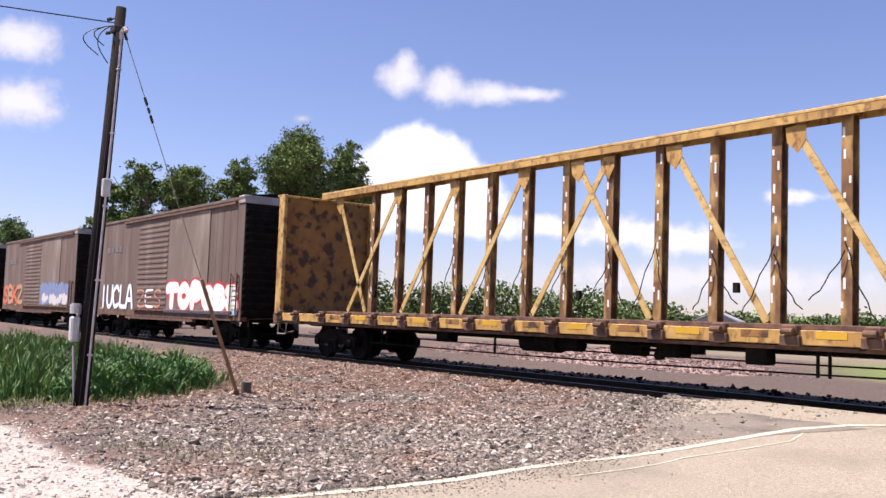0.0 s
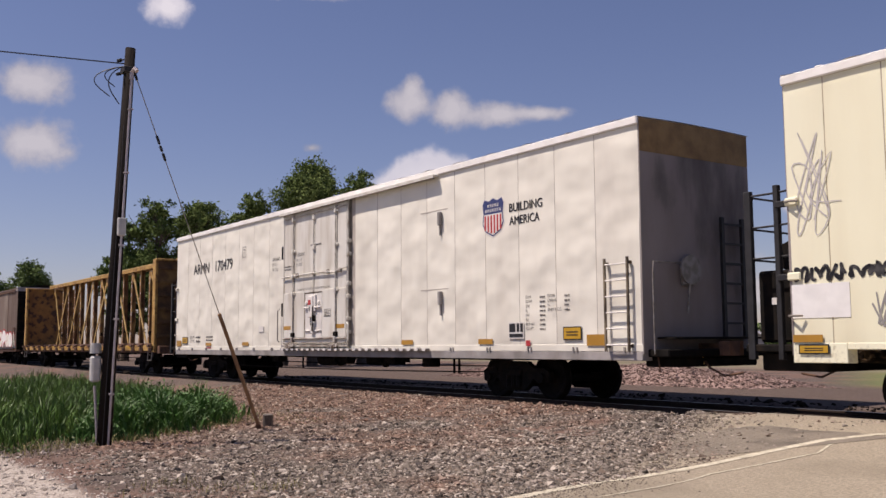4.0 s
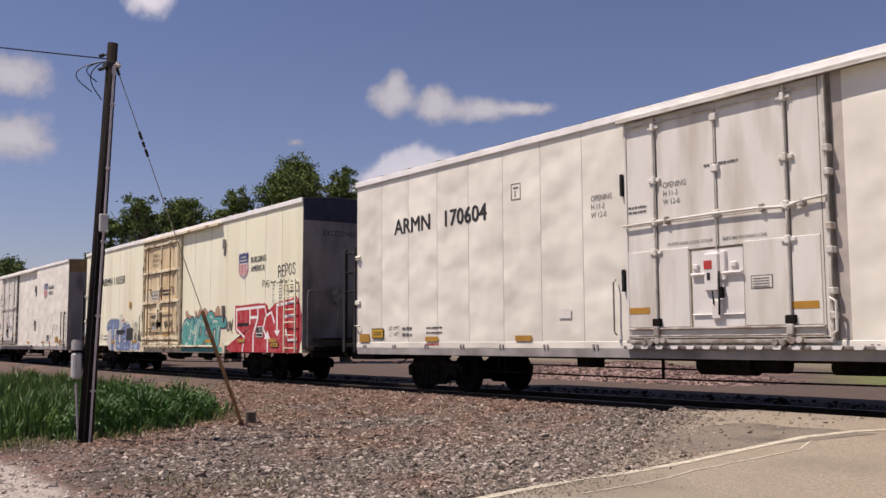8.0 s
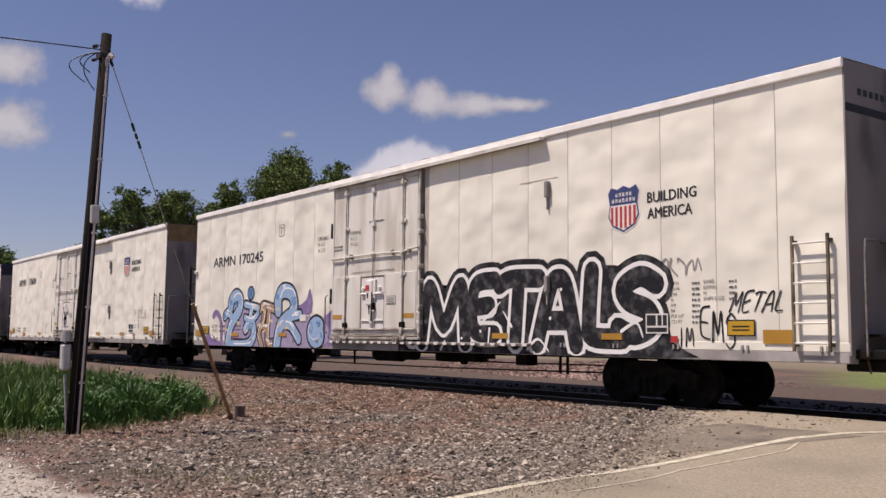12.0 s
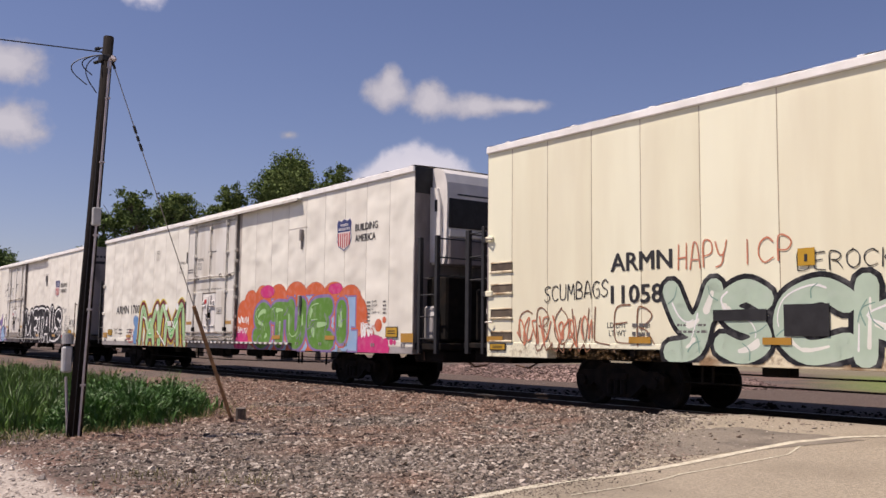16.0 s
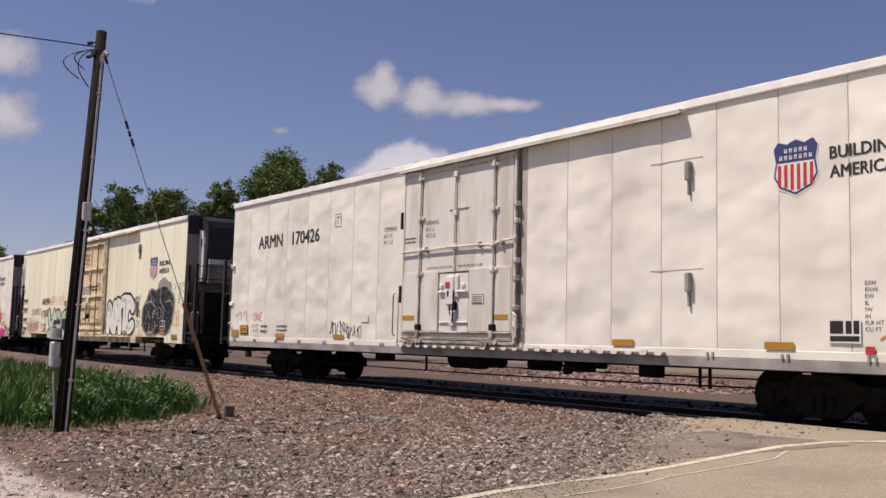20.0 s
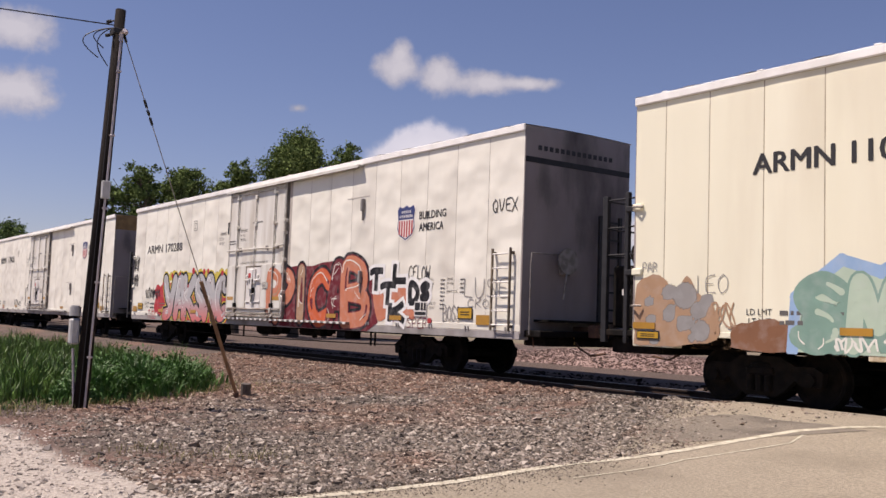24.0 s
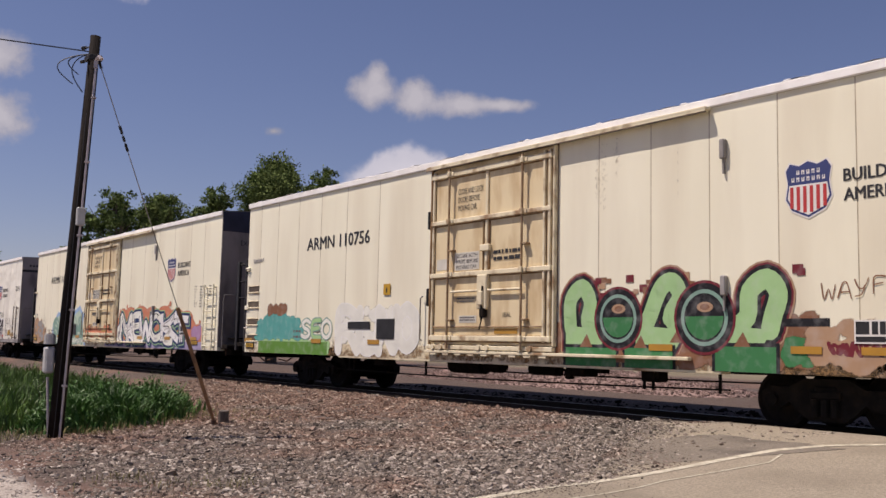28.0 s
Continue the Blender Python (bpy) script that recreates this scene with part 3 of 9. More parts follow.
SEAM_C = material("brown_seam_between_sheets", (0.46, 0.39, 0.28), (0.34, 0.28, 0.19), 3, 0.8)


def plug_door_white(car, x0, x1):
    """Smooth white plug door with lock rods and a recessed lock."""
    w = x1 - x0
    y = -1.612
    door = part("door", Shape().box(x0, x1, y, -1.55, 0.98, 4.86, 0.012), DOOR_WHITE, car, "white sliding plug door")
    part("door_gap", Shape().box(x0 - 0.05, x1 + 0.075, -1.568, -1.55, 0.95, 4.88), DOOR_LINE, door, "dark gap round the door")
    part("door_edge", Shape().box(x0 - 0.03, x0 + 0.03, y - 0.02, y + 0.01, 0.98, 4.86, 0.01), DOOR_WHITE, door)
    rx0, rx1, mid = x0 + w * 0.352, x0 + w * 0.62, x0 + w * 0.504
    rods = (x0 + w * 0.172, x0 + w * 0.832)
    # the lower part of the door stands a little proud, left and right of the lock
    for a, b in ((x0 + 0.02, rx0 - 0.02), (rx1 + 0.02, x1 - 0.14)):
        part("lower_panel", Shape().box(a, b, y - 0.012, y + 0.01, 1.17, 2.50, 0.008), DOOR_WHITE, door)
    for r in rods:
        # Raised dark strip that paints in the rod's shadow side.
        part("groove", Shape().box(r + 0.026, r + 0.040, y - 0.014, y + 0.01, 1.0, 4.80), DOOR_LINE, door, "dark strip for the shadow side of the rod")
        part("lock_rod", Shape().rod((r, y - 0.04, 0.90), (r, y - 0.04, 4.82), 0.022, 8), ROD_PALE, door)
        for z in (4.66, 3.72, 2.99, 2.46):
            part("bracket", Shape().box(r - 0.13, r + 0.13, y - 0.045, y, z - 0.035, z + 0.035, 0.01).box(r - 0.04, r + 0.04, y - 0.08, y, z - 0.065, z + 0.065, 0.012), DOOR_WHITE, door)
        part("hinge", Shape().box(r - 0.09, r + 0.09, y - 0.07, y, 1.19, 1.32, 0.012), SOOT, door, "dark hinge at the foot of the rod")
        part("hinge", Shape().box(r - 0.06, r + 0.06, y - 0.09, y, 1.02, 1.18, 0.015), ROD_GREY, door)
        rl = Shape()
        for k in (-0.26, -0.12, 0.04, 0.16):
            rl.rod((r + k, y - 0.11, 0.93 + 0.02 * math.sin(9 * k)), (r + k, y + 0.02, 0.93), 0.055, 10)
        part("roller", rl, ROD_GREY, door, "worn rollers at the door's foot")
    part("groove", Shape().box(mid - 0.007, mid + 0.007, y - 0.004, y + 0.01, 2.45, 4.80), DOOR_LINE, door)
    part("lock_rod", Shape().rod((mid - 0.03, y - 0.03, 2.4), (mid - 0.03, y - 0.03, 4.7), 0.013, 6), ROD_PALE, door)
    for z in (3.0, 3.75, 4.6):
        part("bracket", Shape().box(mid - 0.09, mid + 0.05, y - 0.06, y, z - 0.06, z + 0.06, 0.012), DOOR_WHITE, door)
    bar_ = [(x0 - 0.02, 2.98), (x0 + w * 0.17, 2.99), (mid, 3.0), (x0 + w * 0.72, 2.99), (rods[1], 2.96), (x0 + w * 0.90, 3.02), (x1 + 0.02, 3.05)]
    part("cross_bar", Shape().path([(a, y - 0.06, b) for a, b in bar_], 0.022, 8), DOOR_WHITE, door)
    part("groove", Shape().box(x0, x1 - 0.1, y - 0.003, y + 0.01, 2.955, 2.968), SILL_GREY, door)
    for a in (x0 + w * 0.24, x0 + w * 0.72, x0 + w * 0.90):
        part("bracket", Shape().box(a - 0.04, a + 0.04, y - 0.08, y, 2.93, 3.06, 0.015), ROD_GREY, door)
    part("cross_bar", Shape().rod((x0 + 0.06, y - 0.035, 4.74), (x1 - 0.10, y - 0.035, 4.74), 0.018, 8), ROD_PALE, door)
    for z, r in ((1.14, 0.024), (1.02, 0.018)):
        part("cross_bar", Shape().rod((x0 + 0.04, y - 0.035, z), (x1 - 0.10, y - 0.035, z), r, 8), ROD_GREY, door)
    for a, b, m in ((x1 - 0.105, x1 - 0.09, DOOR_LINE), (x1 - 0.02, x1 + 0.03, ROD_PALE), (x1 + 0.032, x1 + 0.046, DOOR_LINE)):
        part("door_post", Shape().box(a, b, y - (0.04 if m is ROD_PALE else 0.006), -1.56, 0.95, 4.88, 0.005), m, door)
    for z in (1.3, 1.65, 2.25, 2.6, 3.4, 3.75):
        part("bracket", Shape().box(x1 - 0.02, x1 + 0.08, y - 0.07, -1.56, z - 0.05, z + 0.05, 0.012), ROD_PALE, door)
    part("end_loop", Shape().path([(x1 + 0.0, y - 0.06, 1.55), (x1 + 0.10, y - 0.07, 1.5), (x1 + 0.10, y - 0.07, 1.08), (x1 + 0.02, y - 0.06, 1.02)], 0.022), DOOR_WHITE, door)
    # recessed lock; its shade is painted as a dark top and left edge
    part("lock_frame", Shape().box(rx0 + 0.005, rx0 + 0.04, y - 0.015, y + 0.02, 1.15, 2.46).box(rx0, rx1, y - 0.015, y + 0.02, 2.435, 2.465), HOOD, door, "dark edge imitating the shade in the lock recess")
    part("lock_plate", Shape().box(rx0 + 0.045, rx1, y - 0.010, y + 0.01, 1.10, 2.42), PALE, door)
    lock = Shape().box(mid - 0.27, mid + 0.02, y - 0.075, y, 1.74, 2.36, 0.02).box(mid + 0.04, mid + 0.15, y - 0.06, y, 1.90, 2.38, 0.015).box(mid - 0.14, mid + 0.05, y - 0.07, y, 1.28, 1.60, 0.02)
    lock.rod((rx0 + 0.06, y - 0.05, 2.02), (mid - 0.2, y - 0.05, 2.02), 0.028).rod((mid + 0.1, y - 0.05, 2.02), (rx1, y - 0.05, 2.02), 0.028)
    lock.box(rx0 + 0.08, rx0 + 0.2, y - 0.06, y, 2.10, 2.20, 0.02).box(rx1 - 0.22, rx1 - 0.1, y - 0.06, y, 2.10, 2.20, 0.02).rod((rx0 + 0.06, y - 0.03, 1.36), (rx1, y - 0.03, 1.36), 0.016)
    part("lock", lock, PALE, door, "white lock case and slide bars")
    part("lever", Shape().rod((mid + 0.05, y - 0.09, 2.05), (mid + 0.03, y - 0.09, 1.35), 0.016, 8).rod((mid - 0.10, y - 0.08, 1.74), (mid - 0.08, y - 0.08, 1.52), 0.012, 6).box(mid + 0.02, mid + 0.10, y - 0.10, y - 0.02, 1.62, 1.80, 0.01), SOOT, door, "dark lock lever")
    part("sticker", plate(mid - 0.26, mid - 0.10, 2.10, 2.24, y - 0.078), RED_PAINT, door, "red sticker")
    part("sticker", plate(mid - 0.20, mid - 0.14, 1.92, 2.04, y - 0.078), INK, door)
    part("sticker", plate(x0 + w * 0.655, x0 + w * 0.755, 1.74, 1.95, y - 0.014), GREY_INK, door, "small notice in a thin frame")
    part("face", plate(x0 + w * 0.659, x0 + w * 0.751, 1.755, 1.935, y - 0.016), DOOR_WHITE, door)
    bars("lettering", car, x0 + w * 0.665, 1.89, w * 0.075, 4, 0.022, GREY_INK, y - 0.021)
    for a, b in ((x0 + 0.03, x0 + 0.50), (x1 - 0.70, x1 - 0.20)):
        part("reflector", plate(a, b, 1.41, 1.52, y - 0.014), AMBER, door, "amber reflector strip")
    lettering("lettering", "OPENING\nH 11-3\nW 12-0", GREY_INK, car, x0 + w * 0.215, y - 0.006, 3.56, 0.10, 0.50)
    lettering("lettering", "CLOSE AND LOCK DOOR", GREY_INK, car, x0 + w * 0.235, y - 0.006, 2.55, 0.055, w * 0.24)
    lettering("lettering", "BEFORE MOVING CAR", GREY_INK, car, x0 + w * 0.525, y - 0.006, 2.55, 0.055, w * 0.21)
    bars("lettering", car, x0 + w * 0.44, 3.80, w * 0.17, 1, 0.045, GREY_INK, y - 0.006)
    bars("lettering", car, x0 + 0.05, 3.28, 0.42, 2, 0.045, GREY_INK, y - 0.006)
    part("door_foot", Shape().box(x0 - 0.02, x1 + 0.02, y - 0.06, -1.56, 0.90, 0.96, 0.01), ROD_GREY, door)
    return door


def plug_door_cream(car, x0, x1):
    """Ribbed cream plug door, stained by rust."""
    w = x1 - x0
    y = -1.60
    door = part("door", Shape().box(x0, x1, y, -1.55, 0.98, 4.86, 0.012), DOOR_CREAM, car, "cream ribbed plug door with rust runs")
    part("door_gap", Shape().box(x0 - 0.05, x1 + 0.055, -1.566, -1.55, 0.95, 4.88), RUSTY, door, "rusty gap round the door")
    posts = ((x0 + 0.06, x0 + 0.12), (x1 - 0.28, x1 - 0.22), (x1 - 0.13, x1 - 0.07))
    ribs = ((1.12, 0.11), (2.48, 0.10), (3.64, 0.095), (4.68, 0.11))
    rib_edges = Shape()
    for a, b in posts:
        rib_edges.box(a - 0.018, b + 0.018, y - 0.005, y + 0.01, 1.05, 4.80)
    # Wider below each rib: its shadow line, painted in the rust brown.
    for z, h in ribs:
        rib_edges.box(x0 + 0.02, x1 - 0.02, y - 0.007, y + 0.01, z - h / 2 - 0.03, z + h / 2 + 0.010)
    part("rust_edges", rib_edges, DOOR_RUST_SHADE, door, "brown rust and painted shade along the ribs")
    for a, b in posts:
        part("door_post", Shape().box(a, b, y - 0.055, y, 1.05, 4.80, 0.010), CREAM_RUST, door)
    part("door_post", Shape().box(x1 - 0.01, x1 + 0.045, y - 0.05, -1.55, 0.98, 4.86, 0.010), CREAM_RUST, door, "rusty door edge")
    part("door_post", Shape().box(x0 - 0.03, x0 + 0.02, y - 0.05, -1.55, 0.98, 4.86, 0.010), DOOR_RUST_SHADE, door)
    for z, h in ribs:
        part("door_rib", Shape().box(x0 + 0.03, x1 - 0.03, y - 0.075, y, z - h / 2, z + h / 2, 0.012), CREAM_RUST, door)
    mid = x0 + w * 0.49
    part("door_rib", Shape().box(mid - 0.045, mid + 0.045, y - 0.04, y, 2.54, 4.62, 0.01), CREAM_RUST, door)
    for a in (mid - 0.10, mid + 0.085):
        part("door_rib", Shape().box(a - 0.02, a + 0.02, y - 0.04, y, 2.54, 3.56, 0.008), DOOR_RUST_SHADE, door)
    part("bracket", Shape().box(mid - 0.15, mid + 0.15, y - 0.09, y, 2.93, 3.07, 0.015), CREAM_RUST, door)
    for r in (x0 + w * 0.185, x0 + w * 0.79):
        part("lock_rod", Shape().rod((r, y - 0.105, 0.90), (r, y - 0.105, 4.80), 0.026, 8), ROD_RUST, door)
        for z in (1.12, 2.48, 3.64, 4.68):
            part("bracket", Shape().box(r - 0.12, r + 0.12, y - 0.10, y - 0.05, z - 0.045, z + 0.045, 0.01).box(r - 0.045, r + 0.045, y - 0.15, y, z - 0.06, z + 0.06, 0.01), CREAM_RUST, door)
        for z in (1.5, 3.0):
            part("bracket", Shape().box(r - 0.04, r + 0.14, y - 0.12, y, z - 0.02, z + 0.02, 0.008), ROD_RUST, door)
    part("cross_bar", Shape().rod((x0 + 0.1, y - 0.03, 1.36), (x1 - 0.3, y - 0.03, 1.36), 0.018, 6), ROD_RUST, door)
    part("lock", Shape().box(mid - 0.22, mid + 0.10, y - 0.10, y, 1.72, 2.44, 0.02).box(mid - 0.13, mid + 0.02, y - 0.15, y - 0.05, 1.80, 2.10, 0.02), CREAM_RUST, door, "stained cream lock case")
    part("lever", Shape().rod((mid + 0.0, y - 0.12, 2.20), (mid - 0.03, y - 0.12, 1.50), 0.018, 8).box(mid - 0.08, mid + 0.07, y - 0.14, y - 0.02, 1.55, 1.74, 0.02).rod((mid - 0.02, y - 0.10, 1.55), (mid - 0.10, y - 0.10, 1.30), 0.014, 6), SOOT, door, "dark lock lever")
    for a, b in ((x0 + w * 0.20, mid - 0.22), (mid + 0.12, x0 + w * 0.78)):
        part("handle_bar", Shape().rod((a, y - 0.07, 2.11), (b, y - 0.07, 2.11), 0.026, 8), CREAM_RUST, door)
    lettering("lettering", "CLOSE AND LOCK\nDOORS BEFORE\nMOVING CAR", INK, car, x0 + w * 0.235, y - 0.009, 4.22, 0.125, 0.85)
    part("sticker", plate(x0 + w * 0.215, x0 + w * 0.425, 2.57, 2.95, y - 0.004), PALE_GREY, door, "pale grey framed notice")
    lettering("lettering", "SECURE BOTH\nHASPS BEFORE\nMOVING CAR", INK, car, x0 + w * 0.23, y - 0.010, 2.84, 0.085, 0.72)
    bars("lettering", car, x0 + w * 0.545, 2.86, 0.85, 2, 0.085, INK, y - 0.010, gap=1.6)
    bars("lettering", car, x0 + w * 0.24, 1.95, 0.6, 2, 0.035, GREY_INK, y - 0.009)
    part("sticker", plate(x0 + w * 0.26, x0 + w * 0.41, 1.45, 1.60, y - 0.004), PALE_GREY, door, "small framed notice")
    bars("lettering", car, x0 + w * 0.27, 1.55, 0.5, 2, 0.03, GREY_INK, y - 0.010)
    lettering("lettering", "SEAL", INK, car, x0 + w * 0.62, y - 0.008, 1.56, 0.09)
    part("sticker", plate(x0 + w * 0.05, x0 + w * 0.15, 2.60, 2.84, y - 0.004), PALE_GREY, door)
    part("reflector", plate(x0 + w * 0.56, x0 + w * 0.74, 1.22, 1.33, y - 0.009), AMBER, door, "amber reflector strip")
    foot = Shape().box(x0 - 0.02, x1 + 0.02, y - 0.06, -1.56, 0.88, 0.97, 0.01)
    for k in (0.05, 0.12, 0.45, 0.52, 0.78, 0.85):
        foot.rod((x0 + k * w, y - 0.10, 0.93), (x0 + k * w, y, 0.93), 0.06, 10)
    for k in range(9):
        foot.box(x0 + 0.1 + k * w / 9, x0 + 0.3 + k * w / 9, y - 0.07, -1.56, 0.76, 0.84)
    part("door_foot", foot, CREAM_RUST, door)
    return door


def reefer(name_label, left, L, white, number, door, end_band, unit=False, side_rungs=False, split_number=False, emblem_z=2.96, low_number=False, number_z=None, faded=False):
    X0 = -L / 2
    car = thing("refrigerator_car", name_label, "railway car", "cars of the train", at=pose(0, TRACK_Y, 0))
    moving_cars.append((car, left + L / 2))
    skin = WHITE if white else CREAM_PALE if faded else CREAM
    lead, trail = (2.75, 19.75) if white else (2.3, 17.4) if door[0] < 9 else (3.25, 18.45)
    y1 = 1.575
    # body with panels on the near side
    part("body", Shape().box(X0 + 0.02, L / 2 - 0.02, -1.546, y1, 0.86, 5.06), SEAM_W if white else SEAM_C, car)
    if white:
        n_left, n_right = 8, 9
        e = [X0 + door[0] * k / n_left for k in range(n_left + 1)]
        e2 = [X0 + door[1] + 0.25 + (L - door[1] - 0.25) * k / n_right for k in range(n_right + 1)]
        spans = list(zip(e, e[1:])) + list(zip(e2, e2[1:]))
    else:
        fr = (0.0, 0.085, 0.2, 0.33, 0.46, 0.6, 0.76, 1.0)
        e = [X0 + door[0] * k for k in fr]
        fr2 = (0.0, 0.13, 0.28, 0.43, 0.585, 0.74, 0.86, 1.0)
        e2 = [X0 + door[1] + 0.05 + (L - door[1] - 0.05) * k for k in fr2]
        spans = list(zip(e, e[1:])) + list(zip(e2, e2[1:]))
    cache = {}
    for i, (a, b) in enumerate(spans):
        key = (round(b - a, 2), i % 3)
        if key not in cache:
            cache[key] = panel_mesh("panel", b - a - (0.016 if white else 0.018), 0.93, 4.93, skin, 0.004 if white else 0.002, 4 if white else 2, i % 3 + 1)
        part("panel", cache[key], None, car, at=pose(a + 0.003, 0, 0))
    # roof, eaves and sills
    rise = 0.03 if white else 0.10
    roof = Shape().grid(int(L / 0.6) * 2, 10, lambda u, v: (X0 - 0.02 + (L + 0.04) * u, -1.60 + 3.2 * v, 5.075 + rise * (1 - (2 * v - 1) ** 2) + (0.025 if int(u * int(L / 0.6) * 2 + 0.5) % 4 == 0 else 0)))
    part("roof", roof, ROOF_WHITE, car, "", fix=False)
    eave = Shape().box(X0 - 0.02, L / 2 + 0.02, -1.605, -1.55, 4.93, 5.085, 0.02)
    part("eave", eave, ROOF_WHITE, car)
    if not white:
        for k in range(int(L / 1.95)):
            part("roof_clip", Shape().box(X0 + 0.6 + k * 1.95, X0 + 0.72 + k * 1.95, -1.60, -1.5, 5.07, 5.105, 0.01), ROOF_WHITE, car)
    if white:
        part("sill", Shape().box(X0, L / 2, -1.556, -1.54, 0.80, 0.935, 0.01), WHITE, car)
        part("side_sill", Shape().box(X0 + 0.02, L / 2 - 0.02, -1.555, -1.3, 0.635, 0.80, 0.01), SILL_GREY, car, "grey side sill")
        for k in range(18):
            x = X0 + 0.4 + k * (L - 0.8) / 17
            for q in (x - 0.05, x + 0.05):
                part("lug", Shape().box(q - 0.018, q + 0.018, -1.580, -1.55, 0.80, 0.88), SILL_GREY, car)
    else:
        # the sill steps up over both trucks
        for a, b in ((X0 + lead - 1.4, X0 + lead + 2.1), (X0 + trail - 1.5, X0 + trail + 1.4)):
            part("sill", Shape().box(a, b, -1.556, -1.3, 0.84, 0.94, 0.01), skin, car)
        for a, b in ((X0, X0 + lead - 1.4), (X0 + lead + 2.1, X0 + trail - 1.5), (X0 + trail + 1.4, L / 2)):
            part("side_sill", Shape().box(a, b, -1.556, -1.3, 0.64 if b - a < 3.5 else 0.60, 0.94, 0.01), skin if b - a < 3.5 else CREAM_RUST, car)
    # door and its rails
    d0, d1 = X0 + door[0], X0 + door[1]
    (plug_door_white if white else plug_door_cream)(car, d0, d1)
    run = 4.2 if white else 3.6
    hood = Shape().box(d0 - 0.12, d1 + run, -1.73, -1.56, 4.885, 4.935, 0.008).box(d0 - 0.12, d1 + run, -1.73, -1.705, 4.856, 4.90)
    rail = part("door_hood", hood, DOOR_WHITE if white else CREAM_RUST, car, "door rail along the eave")
    # Thin dark strip drawn for the shadow line under the rail.
    part("rail_lip", Shape().box(d0 - 0.12, d1 + run, -1.735, -1.70, 4.835, 4.854), HOOD, rail, "dark strip for the shade under the rail")
    rail_ = Shape().box(d0 - 0.1, d1 + run - 0.4, -1.68, -1.57, 0.80, 0.86, 0.01)
    part("door_rail", rail_, STEEL if white else CREAM_RUST, car)
    for k in range(24 if white else 0):
        x = d0 + k * 0.33
        part("rail_clip", Shape().prism([(x, 0.86), (x + 0.18, 0.86), (x + 0.14, 0.80), (x + 0.02, 0.80)], 1, -1.70, -1.68), PALE, car)
    for x, z in ((d0 - 0.13, 3.75), (d0 - 0.13, 2.02)):
        part("stop_block", Shape().box(x - 0.03, x + 0.03, -1.63, -1.55, z - 0.20, z + 0.20, 0.015), BLACK, car, "black door stop")
    part("handle", Shape().path([(d0 - 0.32, -1.60, 2.05), (d0 - 0.32, -1.66, 2.0), (d0 - 0.32, -1.66, 1.1), (d0 - 0.32, -1.60, 1.05)], 0.018, 6), STEEL, car)
    for z in ((3.88, 2.02) if white else (4.2, 2.0)):
        x = d1 + run + (0.08 if white else 0.25)
        part("stop_block", Shape().box(x - 0.05, x + 0.05, -1.65, -1.55, z - 0.16, z + 0.16, 0.015).box(x - 0.015, x + 0.015, -1.61, -1.55, z - 0.40, z - 0.14), SILL_GREY, car)
        if white:
            part("hatch_seam", Shape().box(x - 0.85, x + 0.27, -1.5592, -1.55, z + 0.20, z + 0.222), SEAM_W, car, "thin seam over the latch")
    # numbers, emblem, notices
    yl = -1.5605
    shift = 0.0 if white or door[0] < 9 else 1.1
    if split_number:
        a, b = number.split(" ")
        lettering("lettering", a, INK, car, X0 + 3.55, yl, 2.24, 0.32, 1.4, 0.028)
        lettering("lettering", b, INK, car, X0 + 3.55, yl, 1.66, 0.32, 1.45, 0.028)
    elif number_z:
        lettering("lettering", number, INK, car, X0 + 1.75, yl, number_z, 0.32, 3.3, 0.028)
    elif low_number:
        lettering("lettering", number, INK, car, X0 + 1.52, yl, 3.20, 0.30, 3.65, 0.028)
    elif white:
        lettering("lettering", number.replace(" ", "   "), INK, car, X0 + 1.78, yl, 3.55, 0.36, 3.6, 0.028)
    else:
        lettering("lettering", number, INK, car, X0 + 2.48 + shift, yl, 3.44, 0.32, 3.08, 0.028)
    ex = X0 + (19.62 if number_z else 19.3 if white else door[1] + 4.95)
    shield(car, ex, emblem_z, 0.74, 0.84)
    lettering("lettering", "BUILDING", INK, car, ex + 0.93, yl, emblem_z + 0.47, 0.18, 1.06, 0.026)
    lettering("lettering", "AMERICA", INK, car, ex + 0.93, yl, emblem_z + 0.19, 0.18, 0.97, 0.026)
    far = 0.0 if L > 23.5 else 0.2
    for x in (X0 + 3.1, X0 + 6.3, X0 + 16.0, X0 + 19.12) if white else (X0 + 0.02, X0 + 3.98, X0 + 6.72, d1 + 2.3, d1 + 5.0, L / 2 - 2.1):
        part("reflector", plate(x, x + 0.50, 0.95, 1.06, -1.575), AMBER, car, "amber reflector strip")
    if white:
        part("reflector", plate(X0 + 0.16, X0 + 0.64, 0.94, 1.15, -1.575), AMBER, car, "broad amber reflector")
        framed_placard(car, X0 + 0.76, X0 + 1.31, 1.03, 1.28, ORANGE_SIGN, "orange placard with black border")
    else:
        framed_placard(car, X0 + 0.11, X0 + 0.62, 0.77, 0.92, ORANGE_SIGN, "orange placard with black border")
    if white:
        framed_placard(car, X0 + 21.87 + far, X0 + 22.39 + far, 1.02, 1.28, ORANGE_SIGN, "orange placard with black border")
        part("reflector", plate(X0 + 22.53 + far, X0 + 23.04 + far, 0.91, 1.12, -1.575), AMBER, car, "broad amber reflector")
        if not number_z:
            part("red_square", plate(X0 + 20.73, X0 + 20.87, 0.91, 1.02, -1.575), RED_PAINT, car, "small red square")
    else:
        framed_placard(car, X0 + door[1] + 7.35, X0 + door[1] + 7.85, 0.80, 0.95, ORANGE_SIGN, "orange placard with black border")
    load = X0 + (1.52 if white else 3.45 if split_number else 2.38)
